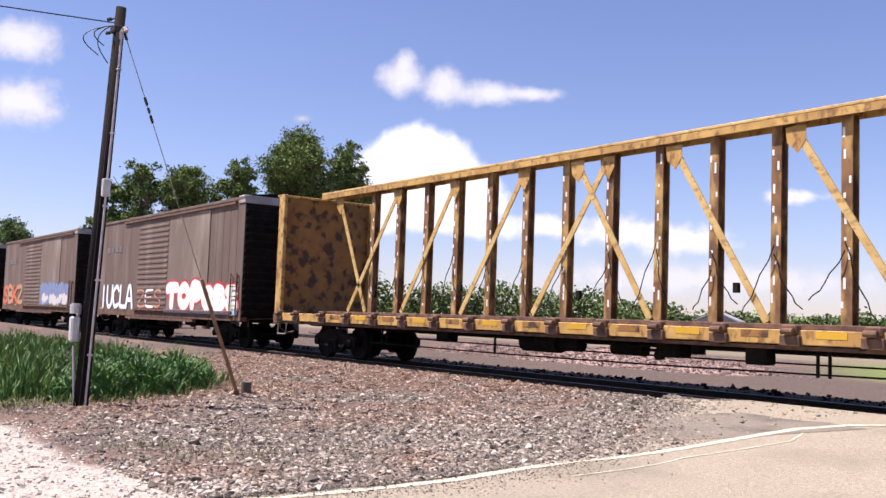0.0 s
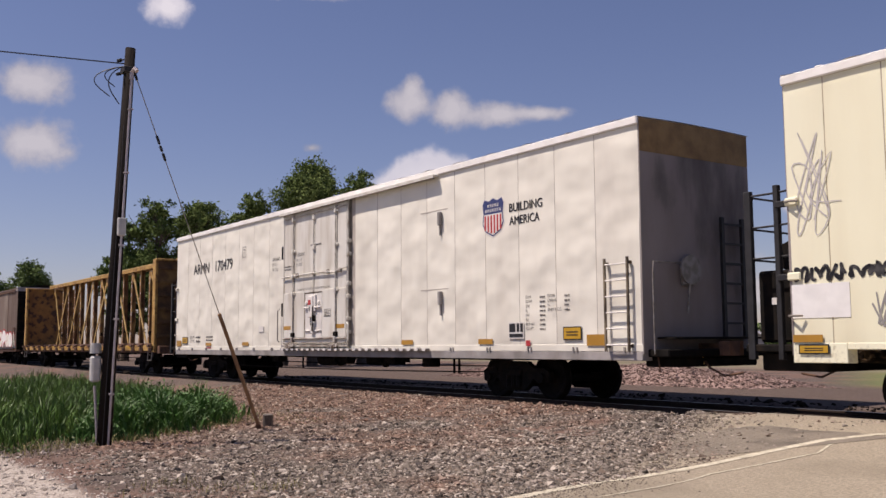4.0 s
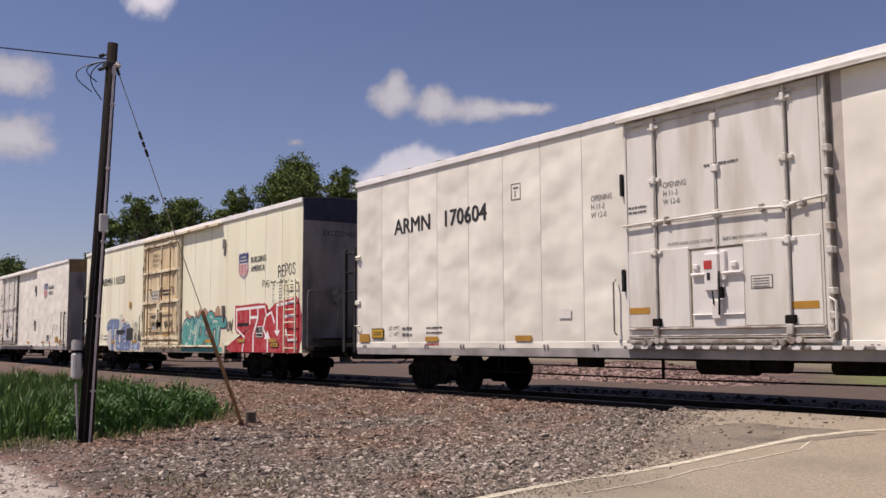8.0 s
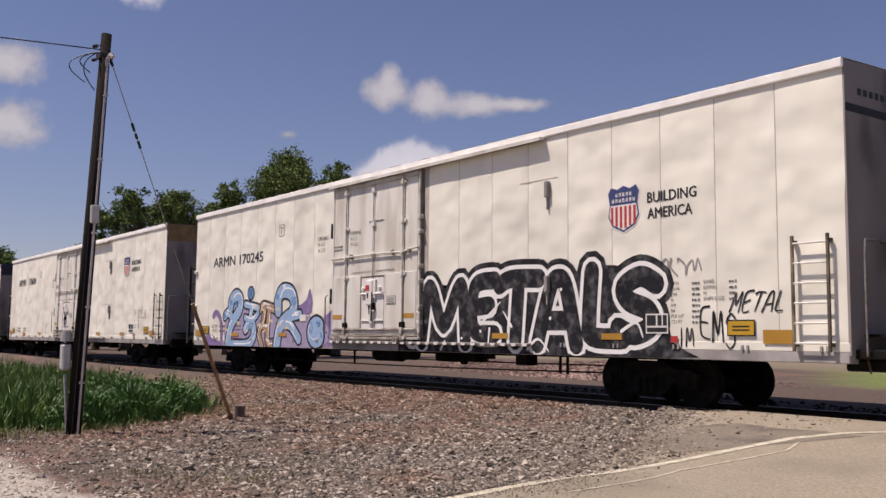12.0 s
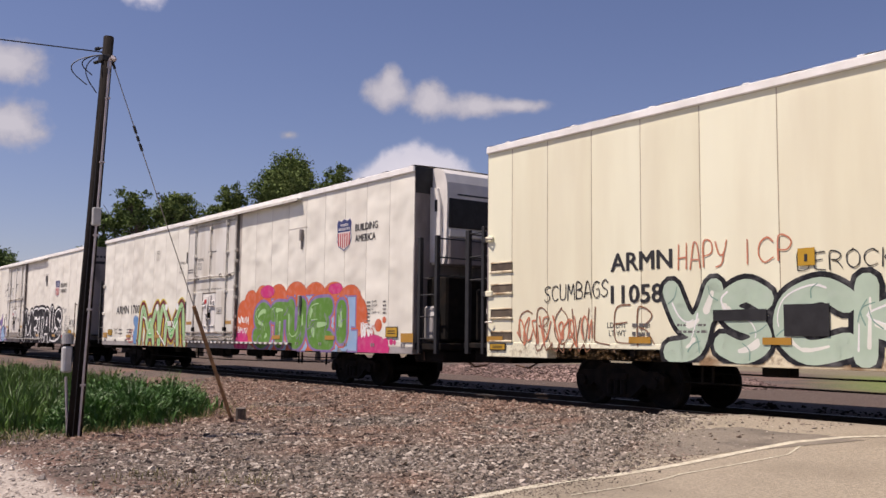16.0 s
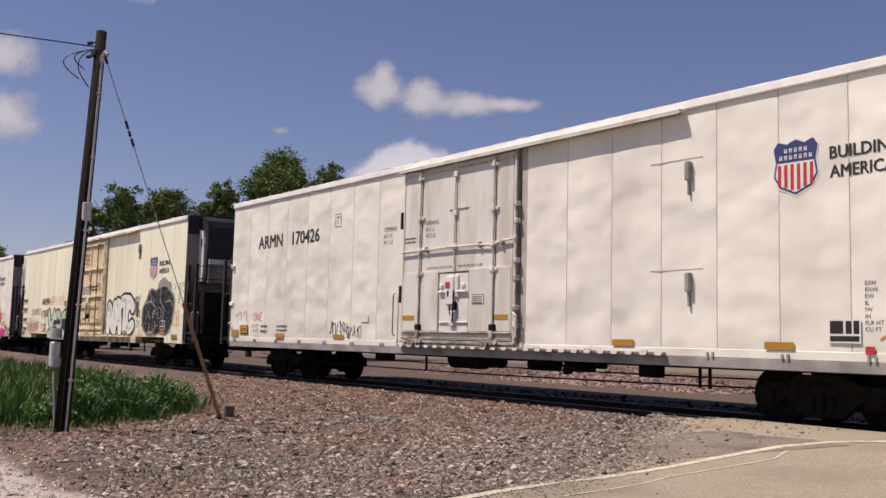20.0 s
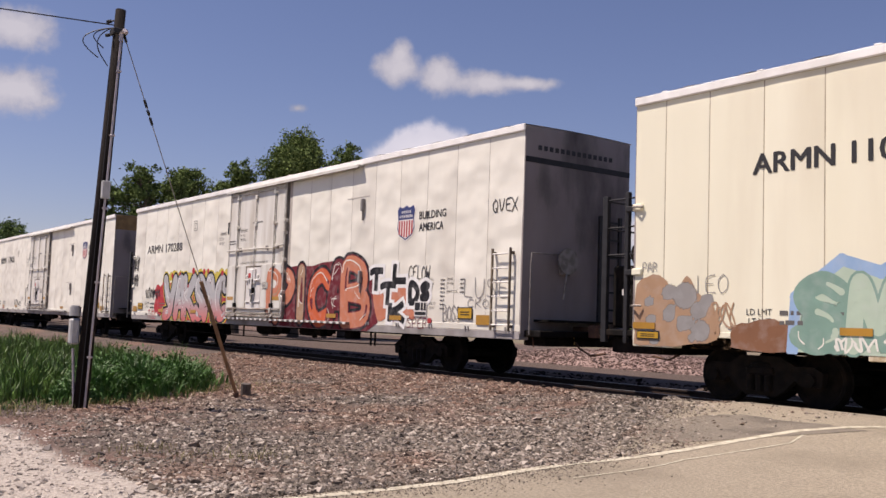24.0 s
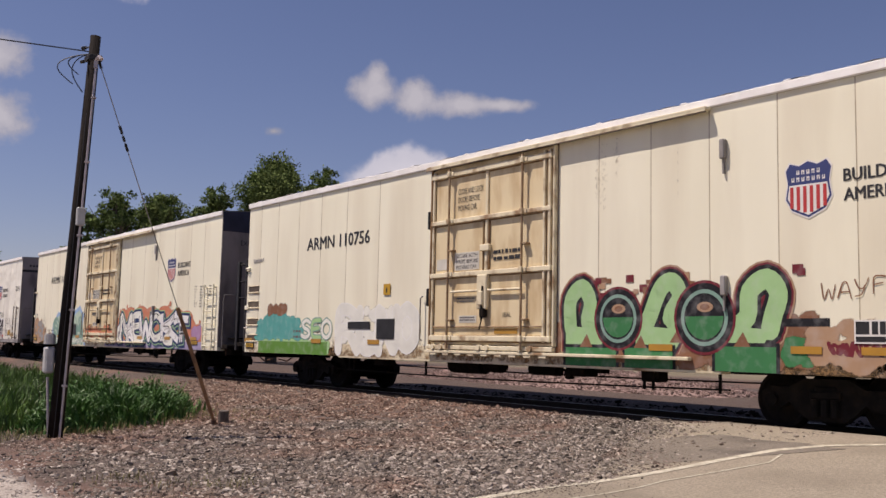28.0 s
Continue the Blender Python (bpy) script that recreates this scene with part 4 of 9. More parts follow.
    lettering("lettering", "LD LMT\n LT WT", INK, car, load, yl, 1.22, 0.10, 0.46)
    bars("lettering", car, load + 0.60, 1.23, 0.40, 2, 0.075, GREY_INK, gap=2.0)
    bars("lettering", car, load + 1.6, 1.24, 0.62, 2, 0.05, GREY_INK, gap=2.2)
    data_rows(car, X0 + (20.73 if white else door[1] + 7.4), 1.88 if white else 2.70)
    if white:
        lettering("lettering", "OPENING\nH 11-3\nW 12-0", GREY_INK, car, d0 - 0.95, yl, 3.55, 0.11, 0.55)
        for a, b, c, d in ((6.2, 6.5, 3.86, 3.875), (6.2, 6.5, 4.185, 4.2), (6.2, 6.215, 3.86, 4.2), (6.485, 6.5, 3.86, 4.2), (6.32, 6.34, 3.92, 4.05), (6.27, 6.43, 4.09, 4.12)):
            q = Shape().box(X0 + a, X0 + b, yl - 0.001, yl + 0.002, c, d)
            part("mark", q, GREY_INK, car)
        if not number_z:
            data_plate(car, X0 + 20.18, 1.06, 0.49, 0.34)
        bars("lettering", car, X0 + 3.1, 0.86, 0.5, 1, 0.05, RED_PAINT, -1.562)
        part("placard", plate(X0 + 7.6, X0 + 7.95, 1.38, 1.56, -1.575), PALE, car)
    else:
        stx, stz = (7.36, 2.13) if door[0] > 9 else (6.24, 2.37)
        part("placard", plate(X0 + stx, X0 + stx + 0.28, stz, stz + 0.26, -1.575), ORANGE_SIGN, car, "small orange sticker")
        part("placard", plate(X0 + stx + 0.11, X0 + stx + 0.16, stz + 0.06, stz + 0.17, -1.579), INK, car)
        part("data_plate", plate(X0 + 4.7 + shift, X0 + 5.7 + shift, 1.32, 1.50, -1.575), BLACK, car, "black stencil block")
        data_plate(car, X0 + (18.32 if door[0] < 9 else 19.2 if faded else 19.42), 1.11, 0.48, 0.33)
        part("data_plate", plate(X0 + 6.0 + shift, X0 + 6.75 + shift, 1.08, 1.56, -1.575), BLACK, car, "black stencil block")
    # ladders, rungs
    if not unit:
        ladder(car, L / 2 - (0.84 if white else 0.95), L / 2 - 0.26, 0.80 if white else 0.66, 2.52 if white else 2.75, 6, HOOD if white else skin, rung=PALE if white else None)
    if side_rungs:
        for z in (2.48, 2.03, 1.52, 1.05):
            # A flat brown plate carries the darkness of each step's recess.
            rec = part("step_shade_plate", Shape().box(X0 + 0.12, X0 + 0.80, -1.562, -1.55, z - 0.07, z + 0.10), HOOD, car, "flat dark plate for the shaded step recess")
            part("rung", Shape().box(X0 + 0.10, X0 + 0.82, -1.585, -1.556, z - 0.11, z - 0.065, 0.01).box(X0 + 0.12, X0 + 0.80, -1.575, -1.556, z + 0.09, z + 0.125, 0.01), CREAM_RUST, rec)
    for z in (1.35, 3.1):
        part("grab_iron", Shape().path([(X0 - 0.02, -1.6, z), (X0 + 0.1, -1.66, z), (X0 + 0.22, -1.6, z)], 0.018, 6), STEEL, car)
    # trailing end
    xe = L / 2
    crown = [(1.545 - 0.309 * k, 5.06 + rise * (1 - (1 - 0.2 * k) ** 2)) for k in range(11)]
    part("end_sheet", Shape().prism([(-1.555, 0.75), (1.555, 0.75)] + crown, 0, xe - 0.03, xe + 0.012), END_GREY, car, "dirty dark car end")
    band = {"brown": END_BROWN, "navy": END_BLUE, "pale": SILL_GREY, "dark": BLACK}[end_band]
    if end_band == "pale":
        part("end_band", Shape().box(xe, xe + 0.02, -1.54, 1.54, 4.30, 4.42), BLACK, car, "black stripe across the end")
        bars_end = Shape()
        for k in range(14):
            bars_end.box(xe + 0.013, xe + 0.018, -1.2 + k * 0.16, -1.10 + k * 0.16, 4.58, 4.68)
        part("lettering", bars_end, INK, car)
    else:
        part("end_band", Shape().prism([(-1.54, 4.44), (1.54, 4.44)] + [(a * 0.996, b - 0.006) for a, b in crown], 0, xe, xe + 0.018), band, car, end_band + " band across the top of the end")
    if not white and not unit:
        word = lettering("lettering", "EXCESS HEIGHT CAR", INK, car, 0, 0, 0, 0.16, 1.9)
        word.matrix_basis = pose(xe + 0.016, -0.9, 4.02, 0, 0, 90)
    brake = Shape().box(xe, xe + 0.12, -0.55, -0.25, 2.0, 2.5, 0.03).rod((xe + 0.12, -0.4, 2.3), (xe + 0.17, -0.4, 2.3), 0.28, 16).path([(xe + 0.16, -0.42, 2.25), (xe + 0.14, -0.5, 1.5)], 0.02)
    part("hand_brake", brake, STEEL, car)
    pl = Shape().box(xe, xe + 0.45, -1.2, 1.3, 1.02, 1.06).box(xe, xe + 0.5, -1.45, 1.45, 0.70, 0.84, 0.02).box(xe - 0.3, xe + 0.35, -1.2, 1.2, 0.52, 0.70, 0.03)
    part("end_platform", pl, SOOT, car)
    rk = Shape()
    for y in (0.55, 1.15):
        rk.box(xe + 0.10, xe + 0.16, y - 0.04, y + 0.04, 1.05, 3.35)
    for k in range(6):
        rk.box(xe + 0.11, xe + 0.15, 0.55, 1.15, 1.3 + 0.38 * k, 1.34 + 0.38 * k)
    part("end_handrail", Shape().path([(xe + 0.02, -0.7, 2.42), (xe + 0.20, -0.72, 2.42), (xe + 0.22, -1.48, 2.40), (xe + 0.22, -1.5, 2.2), (xe + 0.22, -1.5, 0.75)], 0.016), STEEL, car)
    part("end_ladder", rk, BLACK, car, "black end ladder")
    # leading end: equipment rack behind the bulkhead
    xs = X0
    part("end_sheet", Shape().prism([(-1.555, 0.75), (1.555, 0.75)] + crown, 0, xs - 0.012, xs + 0.03), END_GREY, car)
    part("front_platform", Shape().box(xs - 0.95, xs, -1.45, 1.35, 0.80, 0.92, 0.02).box(xs - 0.8, xs + 0.4, -1.25, 1.2, 0.50, 0.80, 0.03), SOOT, car)
    part("generator_box", Shape().box(xs - 0.86, xs - 0.04, -1.20, 1.2, 0.95, 2.10, 0.04), SOOT, car, "black generator box on the car end")
    part("fuel_tank", Shape().rod((xs - 0.45, -0.9, 2.34), (xs - 0.45, 1.1, 2.34), 0.24, 14), SOOT, car)
    part("small_plate", Shape().box(xs - 0.60, xs - 0.40, -1.212, -1.20, 1.55, 1.66), PALE, car, "small white plate")
    for px, w, top in ((xs - 0.28, 0.045, 3.42), (xs - 0.82, 0.065, 3.38)):
        part("rack_post", Shape().box(px - w, px + w, -1.47, -1.38, 0.68, top, 0.008), BLACK, car, "black rack post")
    part("rack_post", Shape().box(xs - 0.80, xs - 0.72, 1.2, 1.3, 0.9, 2.9, 0.008), BLACK, car)
    for z in (3.30, 2.78, 2.28):
        part("end_rail", Shape().path([(xs, -1.42, z + 0.02), (xs - 0.28, -1.43, z), (xs - 0.82, -1.43, z), (xs - 0.86, -1.35, z), (xs - 0.78, 1.25, z - 0.03)], 0.017, 6), BLACK, car, "black guard rail on the car end")
    for z in (3.10, 1.95):
        part("rack_arm", Shape().box(xs - 0.28, xs + 0.02, -1.50, -1.44, z - 0.05, z + 0.05, 0.01), BLACK, car)
        part("corner_bracket", Shape().box(xs - 0.03, xs + 0.20, -1.60, -1.555, z - 0.06, z + 0.06, 0.015), skin, car)
    if unit:
        shell = PALE if unit == "white" else BLACK
        prof = [(xe + 0.01, 2.75), (xe + 0.50, 2.75), (xe + 0.58, 3.0), (xe + 0.62, 4.3), (xe + 0.59, 4.68), (xe + 0.50, 4.90), (xe + 0.34, 5.02), (xe + 0.16, 5.06), (xe + 0.02, 5.06)]
        un = part("cooling_unit", Shape().prism(prof, 1, -1.05, 0.50), shell, car, unit + " cooling unit on the car end")
        part("access_door", Shape().prism([(a, b) for a, b in [(xe + 0.03, 2.80), (xe + 0.36, 2.80), (xe + 0.44, 3.3), (xe + 0.42, 4.2), (xe + 0.30, 4.55), (xe + 0.03, 4.6)]], 1, -1.12, -1.05), PALE, un, "white access door")
        part("handle", Shape().box(xe + 0.22, xe + 0.32, -1.135, -1.118, 4.0, 4.28, 0.01), BLACK, un)
        part("lower_cover", Shape().box(xe + 0.5, xe + 0.66, -1.0, 0.47, 2.72, 3.36, 0.03), END_GREY, un, "grey lower cover")
        part("cover_strip", Shape().box(xe + 0.5, xe + 0.655, -1.0, 0.47, 3.38, 3.56, 0.02), PALE, un)
        part("grille", Shape().box(xe + 0.52, xe + 0.64, -1.0, 0.46, 3.60, 4.30, 0.02), BLACK, un, "black air grille")
        for k in range(5):
            z = 4.38 + k * 0.075
            part("louver", Shape().box(xe + 0.50 - 0.05 * k, xe + 0.625 - 0.03 * k, -0.75, 0.42, z, z + 0.035), BLACK, un)
        part("engine_case", Shape().box(xe + 0.02, xe + 0.84, -1.20, 1.2, 0.95, 2.45, 0.05), SOOT, car, "black engine case")
        part("rear_platform", Shape().box(xe, xe + 1.0, -1.5, 1.4, 0.74, 0.90, 0.02).box(xe - 0.3, xe + 0.9, -1.3, 1.3, 0.46, 0.74, 0.03), SOOT, car)
        part("grey_tank", Shape().box(xe + 0.15, xe + 0.55, -1.36, -1.205, 0.95, 1.75, 0.04), SILL_GREY, car, "grey tank")
        part("small_plate", Shape().box(xe + 0.45, xe + 0.60, -1.376, -1.36, 1.52, 1.62), PALE, car, "small white plate")
        for px in (xe + 0.22, xe + 0.88):
            part("rack_post", Shape().box(px - 0.05, px + 0.05, -1.56, -1.46, 0.66, 3.35, 0.008), BLACK, car, "black rack post")
        for z in (1.0, 1.5, 2.0):
            part("rung", Shape().rod((xe + 0.22, -1.53, z), (xe + 0.88, -1.53, z), 0.016, 6), BLACK, car)
        for z in (3.28, 2.85, 2.42):
            part("guard_rail", Shape().path([(xe + 0.88, -1.50, z), (xe + 0.94, -1.3, z), (xe + 0.94, 1.3, z - 0.03)], 0.018, 6), BLACK, car, "black guard rail")
        part("rack_post", Shape().box(xe + 0.88, xe + 0.98, 0.6, 0.7, 0.9, 3.0, 0.008), BLACK, car)
    underframe(car, L, 0.62)
    add_truck(car, X0 + lead)
    add_truck(car, X0 + trail)
    add_ends(car, L)
    return car

def boxcar(left, L, tag, seed):
    X0 = -L / 2
    car = thing("boxcar", tag, "railway car", "cars of the train", at=pose(0, TRACK_Y, 0))
    moving_cars.append((car, left + L / 2))
    d0, d1 = X0 + 5.3, X0 + 12.5
    part("body", Shape().box(X0 + 0.02, L / 2 - 0.02, -1.50, 1.55, 0.9, 4.66), BROWN_CAR, car)
    for a0, a1 in ((X0, d0), (d1 + 0.05, L / 2)):
        k = 5
        for i in range(k):
            a, b = a0 + (a1 - a0) * i / k, a0 + (a1 - a0) * (i + 1) / k
            part("panel", Shape().box(a + 0.008, b - 0.008, -1.535, -1.49, 0.86, 4.60, 0.006), BROWN_CAR, car)
    door = part("door", Shape().box(d0 + 3.4, d1, -1.552, -1.52, 0.98, 4.45, 0.01), BROWN_DOOR, car, "faded brown plain door")
    rd = part("ribbed_door", Shape().box(d0, d0 + 3.4, -1.542, -1.52, 0.98, 4.45, 0.01), BROWN_CAR, car, "brown door with horizontal ribs")
    for k in range(17):
        z = 1.1 + k * 0.2
        part("rib", Shape().prism([(-1.54, z), (-1.562, z + 0.04), (-1.562, z + 0.10), (-1.54, z + 0.14)], 0, d0 + 0.08, d0 + 3.3), BROWN_CAR, rd)
    part("door_rail", Shape().box(d0 - 0.2, L / 2 - 0.6, -1.62, -1.53, 0.90, 0.97).box(d0 - 1.8, L / 2 - 0.6, -1.62, -1.53, 4.46, 4.54), RUSTY, car)
    roof = Shape().grid(int(L / 0.5), 8, lambda u, v: (X0 - 0.03 + (L + 0.06) * u, -1.56 + 3.12 * v, 4.64 + 0.20 * (1 - (2 * v - 1) ** 2) + (0.03 if int(u * int(L / 0.5) + 0.5) % 3 == 0 else 0)))
    part("roof", roof, BROWN_CAR, car, fix=False)
    part("eave", Shape().box(X0 - 0.02, L / 2 + 0.02, -1.575, -1.5, 4.58, 4.68, 0.01), BROWN_CAR, car)
    part("sill", Shape().box(X0, L / 2, -1.54, -1.3, 0.66, 0.88, 0.01).box(X0 + 4, L / 2 - 4, -1.53, -1.4, 0.56, 0.68), RUSTY, car)
    e = part("end_sheet", Shape().box(L / 2 - 0.03, L / 2 + 0.01, -1.52, 1.52, 0.8, 4.62), SOOT, car, "black corrugated end")
    for k in range(14):
        z = 0.95 + k * 0.25
        part("corrugation", Shape().rod((L / 2 + 0.0, -1.50, z), (L / 2 + 0.0, 1.50, z), 0.075, 8), SOOT, e)
    part("end_cap", Shape().box(L / 2 - 0.5, L / 2 + 0.03, -1.57, 1.57, 4.46, 4.72, 0.02), SILL_GREY, car, "pale grey roof cap")
    ladder(car, L / 2 - 0.72, L / 2 - 0.24, 0.72, 2.2, 5, RUSTY, y=-1.54)
    bars("lettering", car, X0 + 1.2, 3.3, 2.0, 1, 0.3, GREY_INK, -1.545)
    for x in (X0 + 0.6, X0 + 3.2, d0 + 0.4, L / 2 - 3.0, L / 2 - 1.4):
        part("reflector", plate(x, x + 0.4, 0.90, 0.98, -1.545), AMBER, car)
    underframe(car, L, 0.70)
    add_truck(car, X0 + 2.1)
    add_truck(car, L / 2 - 2.1)
    add_ends(car, L)
    return car


def centerbeam(left, L):
    X0 = -L / 2
    car = thing("centerbeam_flatcar", "empty yellow centerbeam flatcar, paint worn to rust", "railway car", "cars of the train", at=pose(0, TRACK_Y, 0))
    moving_cars.append((car, left + L / 2))
    part("deck", Shape().box(X0 + 0.1, L / 2 - 0.1, -1.42, 1.42, 0.94, 0.99), RUSTY, car, "rusty deck")
    for sy in (-1, 1):
        a, b = sorted((sy * 1.575, sy * 1.46))
        part("side_sill", Shape().box(X0, L / 2, a, b, 0.76, 0.985, 0.012), YELLOW_RUST, car, "yellow side sill")
        a, b = sorted((sy * 1.50, sy * 1.40))
        part("sill_flange", Shape().box(X0, L / 2, a, b, 0.68, 0.74), RUSTY, car)
    n = 15
    posts = [X0 + 2.90 + 1.31 * k for k in range(n)]
    for x in [X0 + 0.35, X0 + 1.39] + posts + [L / 2 - 1.5, L / 2 - 0.35]:
        for sy in (-1, 1):
            a, b = sorted((sy * 1.64, sy * 1.50))
            w = Shape().box(x - 0.17, x + 0.17, a, b, 0.74, 0.90, 0.01).box(x - 0.13, x + 0.13, a, b, 0.92, 1.06, 0.02)
            w.rod((x - 0.1, sy * 1.68, 0.96), (x + 0.1, sy * 1.68, 0.96), 0.05, 10)
            part("winch", w, RUSTY, car, "rusty strap winch")
    for i, x in enumerate(posts[:-1]):
        x2 = (x + posts[i + 1]) / 2
        part("reflector", plate(x2 - 0.25, x2 + 0.25, 0.86, 0.965, -1.578), ORANGE_SIGN if i % 2 else YELLOW_OLD, car)
    # truss on the centre line
    part("top_chord", Shape().box(X0 + 0.15, L / 2 - 0.15, -0.25, 0.25, 4.60, 4.66, 0.012), PALE_YELLOW, car, "yellow top chord, rust-spotted")
    for a, b in ((-0.245, -0.215), (0.215, 0.245)):
        part("chord_flange", Shape().box(X0 + 0.15, L / 2 - 0.15, a, b, 4.46, 4.60, 0.006), YELLOW_RUST, car, "rusty flange under the chord")
    part("bottom_chord", Shape().box(X0 + 0.15, L / 2 - 0.15, -0.42, 0.42, 0.99, 1.08, 0.01), RUSTY, car)
    for x in posts:
        p = Shape().box(x - 0.10, x + 0.10, -0.10, -0.075, 1.05, 4.5, 0.004).box(x - 0.10, x + 0.10, 0.075, 0.10, 1.05, 4.5, 0.004).box(x - 0.012, x + 0.012, -0.09, 0.09, 1.05, 4.5)
        part("post", p, POST_RUST, car, "rusty post with yellow paint")
        rnd = random.Random(int(x * 100))
        for k in range(9):
            z = 1.4 + k * 0.33 + rnd.uniform(-0.1, 0.1)
            q = x - 0.10 + rnd.random() * 0.15
            part("pad", Shape().box(q, q + 0.04, -0.106, -0.10, z, z + rnd.uniform(0.05, 0.2)), PALE, car)

    def diagonal(xa, za, xb, zb, out=0.0):
        d = Vector((xb - xa, 0, zb - za)).normalized()
        q = Vector((-d.z, 0, d.x)) * 0.066
        pts = [(xa + q.x, za + q.z), (xa - q.x, za - q.z), (xb - q.x, zb - q.z), (xb + q.x, zb + q.z)]
        part("brace", Shape().prism(pts, 1, -0.135 - out, -0.105 - out), PALE_YELLOW, car, "diagonal brace")
        part("gusset", Shape().prism([(xa - 0.2, 4.42), (xa + 0.2, 4.42), (xa + 0.2, 4.2), (xa + 0.05, 3.95), (xa - 0.16, 4.15)], 1, -0.145 - out, -0.138 - out), YELLOW_RUST, car)
    # braces lean to the middle, crossing where they meet
    for k in (7, 5, 3):
        diagonal(posts[k] - 0.05, 4.35, posts[k - 2] + 0.32, 1.1)
    diagonal(posts[1], 4.35, X0 + 1.75, 1.1)
    for k in (6, 8, 10, 12):
        diagonal(posts[k] + 0.42, 4.35, posts[k + 2] - 0.12, 1.1, 0.034)
    diagonal(L / 2 - 1.1, 4.35, posts[-1] + 0.2, 1.1)
    diagonal(X0 + 1.1, 4.35, posts[0] - 0.2, 1.1)
    # hanging straps
    rnd = random.Random(7)
    for i, x in enumerate(posts):
        for k in range(2):
            s = Shape()
            x2 = x + rnd.uniform(0.35, 0.7) * (1 if k else -1)
            z2 = rnd.uniform(1.1, 1.5)
            top = rnd.uniform(2.0, 2.6)
            pts = [(x + (x2 - x) * (q / 6) + 0.03 * math.sin(q * 2.1), -0.15 - 0.05 * math.sin(math.pi * q / 6), top + (z2 - top) * (q / 6) - 0.12 * math.sin(math.pi * q / 6)) for q in range(7)]
            s.path(pts, 0.011, 5)
            if i % 3 == 0 and k:
                s.box(x2 - 0.08, x2 + 0.04, -0.20, -0.12, z2 + 0.2, z2 + 0.38, 0.01)
            part("strap", s, SOOT, car, "slack dark tie-down cable")
    # bulkheads
    for e, sx in ((X0, 1), (L / 2, -1)):
        a, b = sorted((e + sx * 0.02, e + sx * 0.10))
        bk = part("bulkhead", Shape().box(a, b, -1.50, 1.50, 0.98, 4.42, 0.01), YELLOW_OLD, car, "yellow bulkhead mottled with rust")
        # Outer face and ribs get a darker rust, its shade put into the colour.
        a, b = sorted((e - sx * 0.004, e + sx * 0.02))
        part("outer_plate", Shape().box(a, b, -1.46, 1.46, 0.98, 4.42), RUST_SHADED, bk, "rust-brown outer face, darkened for its shaded side")
        for y in (-1.52, 1.52):
            a, b = sorted((e - sx * 0.03, e + sx * 0.32))
            part("corner_post", Shape().box(a, b, y - 0.055, y + 0.055, 0.72, 4.49, 0.015), YELLOW_RUST, bk)
        for k in range(6):
            z = 1.3 + k * 0.55
            a, b = sorted((e - sx * 0.10, e + sx * 0.02))
            part("rib", Shape().box(a, b, -1.45, 1.45, z, z + 0.12, 0.02), RUST_SHADED, bk)
        for y in (-0.5, 0.5):
            a, b = sorted((e - sx * 0.14, e + sx * 0.02))
            part("rib", Shape().box(a, b, y - 0.07, y + 0.07, 0.98, 4.42, 0.02), RUST_SHADED, bk)
        part("cap", Shape().box(min(e - sx * 0.14, e + sx * 0.14), max(e - sx * 0.14, e + sx * 0.14), -1.58, 1.58, 4.42, 4.50, 0.015), YELLOW_RUST, bk)
        a, b = sorted((e - sx * 0.35, e))
        part("end_sill", Shape().box(a, b, -1.45, 1.45, 0.66, 0.96, 0.02), RUSTY, car)
        part("hand_brake", Shape().rod((e - sx * 0.16, 0.9, 2.4), (e - sx * 0.22, 0.9, 2.4), 0.28, 14).box(min(e, e - sx * 0.16), max(e, e - sx * 0.16), 0.75, 1.05, 2.1, 2.6), RUSTY, car)
        part("end_rail", Shape().path([(e - sx * 0.2, 1.3, 0.9), (e - sx * 0.2, 1.3, 3.9)], 0.02).path([(e - sx * 0.2, 0.95, 0.9), (e - sx * 0.2, 0.95, 3.9)], 0.02), STEEL, car)
        part("step", Shape().path([(e + sx * 0.25, -1.55, 0.72), (e + sx * 0.25, -1.57, 0.38), (e + sx * 0.75, -1.57, 0.38), (e + sx * 0.75, -1.55, 0.72)], 0.022, 6), STEEL, car)
    underframe(car, L, 0.70)
    add_truck(car, X0 + 2.7)
    add_truck(car, L / 2 - 2.8)
    add_ends(car, L)
    return car


boxcar(-209.0, 15.3, "faded brown boxcar with weathered paint", 1)
box_b = boxcar(-191.3, 15.35, "faded brown boxcar with orange and blue paintings", 2)
box_a = boxcar(-172.3, 15.3, "faded brown boxcar with white painted shapes", 3)
centerbeam(-154.5, 23.85)
car_1 = reefer("white refrigerator car with a smooth door and brown end band", -128.15, 23.95, True, "ARMN 170479", (9.47, 13.42), "brown", emblem_z=3.27)
car_2 = reefer("cream refrigerator car with blue, teal and red paintings", -101.14, 21.3, False, "ARMN 110258", (8.12, 12.0), "navy")
car_3 = reefer("clean white refrigerator car with pillowed panels", -76.84, 23.95, True, "ARMN 170604", (9.47, 13.42), "brown", emblem_z=3.27)
car_4 = reefer("white refrigerator car with blue and black paintings", -50.02, 23.95, True, "ARMN 170245", (9.47, 13.42), "pale", emblem_z=2.87, low_number=True)
car_5 = reefer("white refrigerator car with green and red painting, cooling unit behind", -22.98, 23.2, True, "ARMN 170099", (9.47, 13.42), "dark", unit="white", emblem_z=3.27, number_z=1.9)
car_6 = reefer("cream refrigerator car with rusty door, black and white paintings", 2.96, 21.5, False, "ARMN 110584", (9.27, 13.17), "dark", unit="black", side_rungs=True, split_number=True)
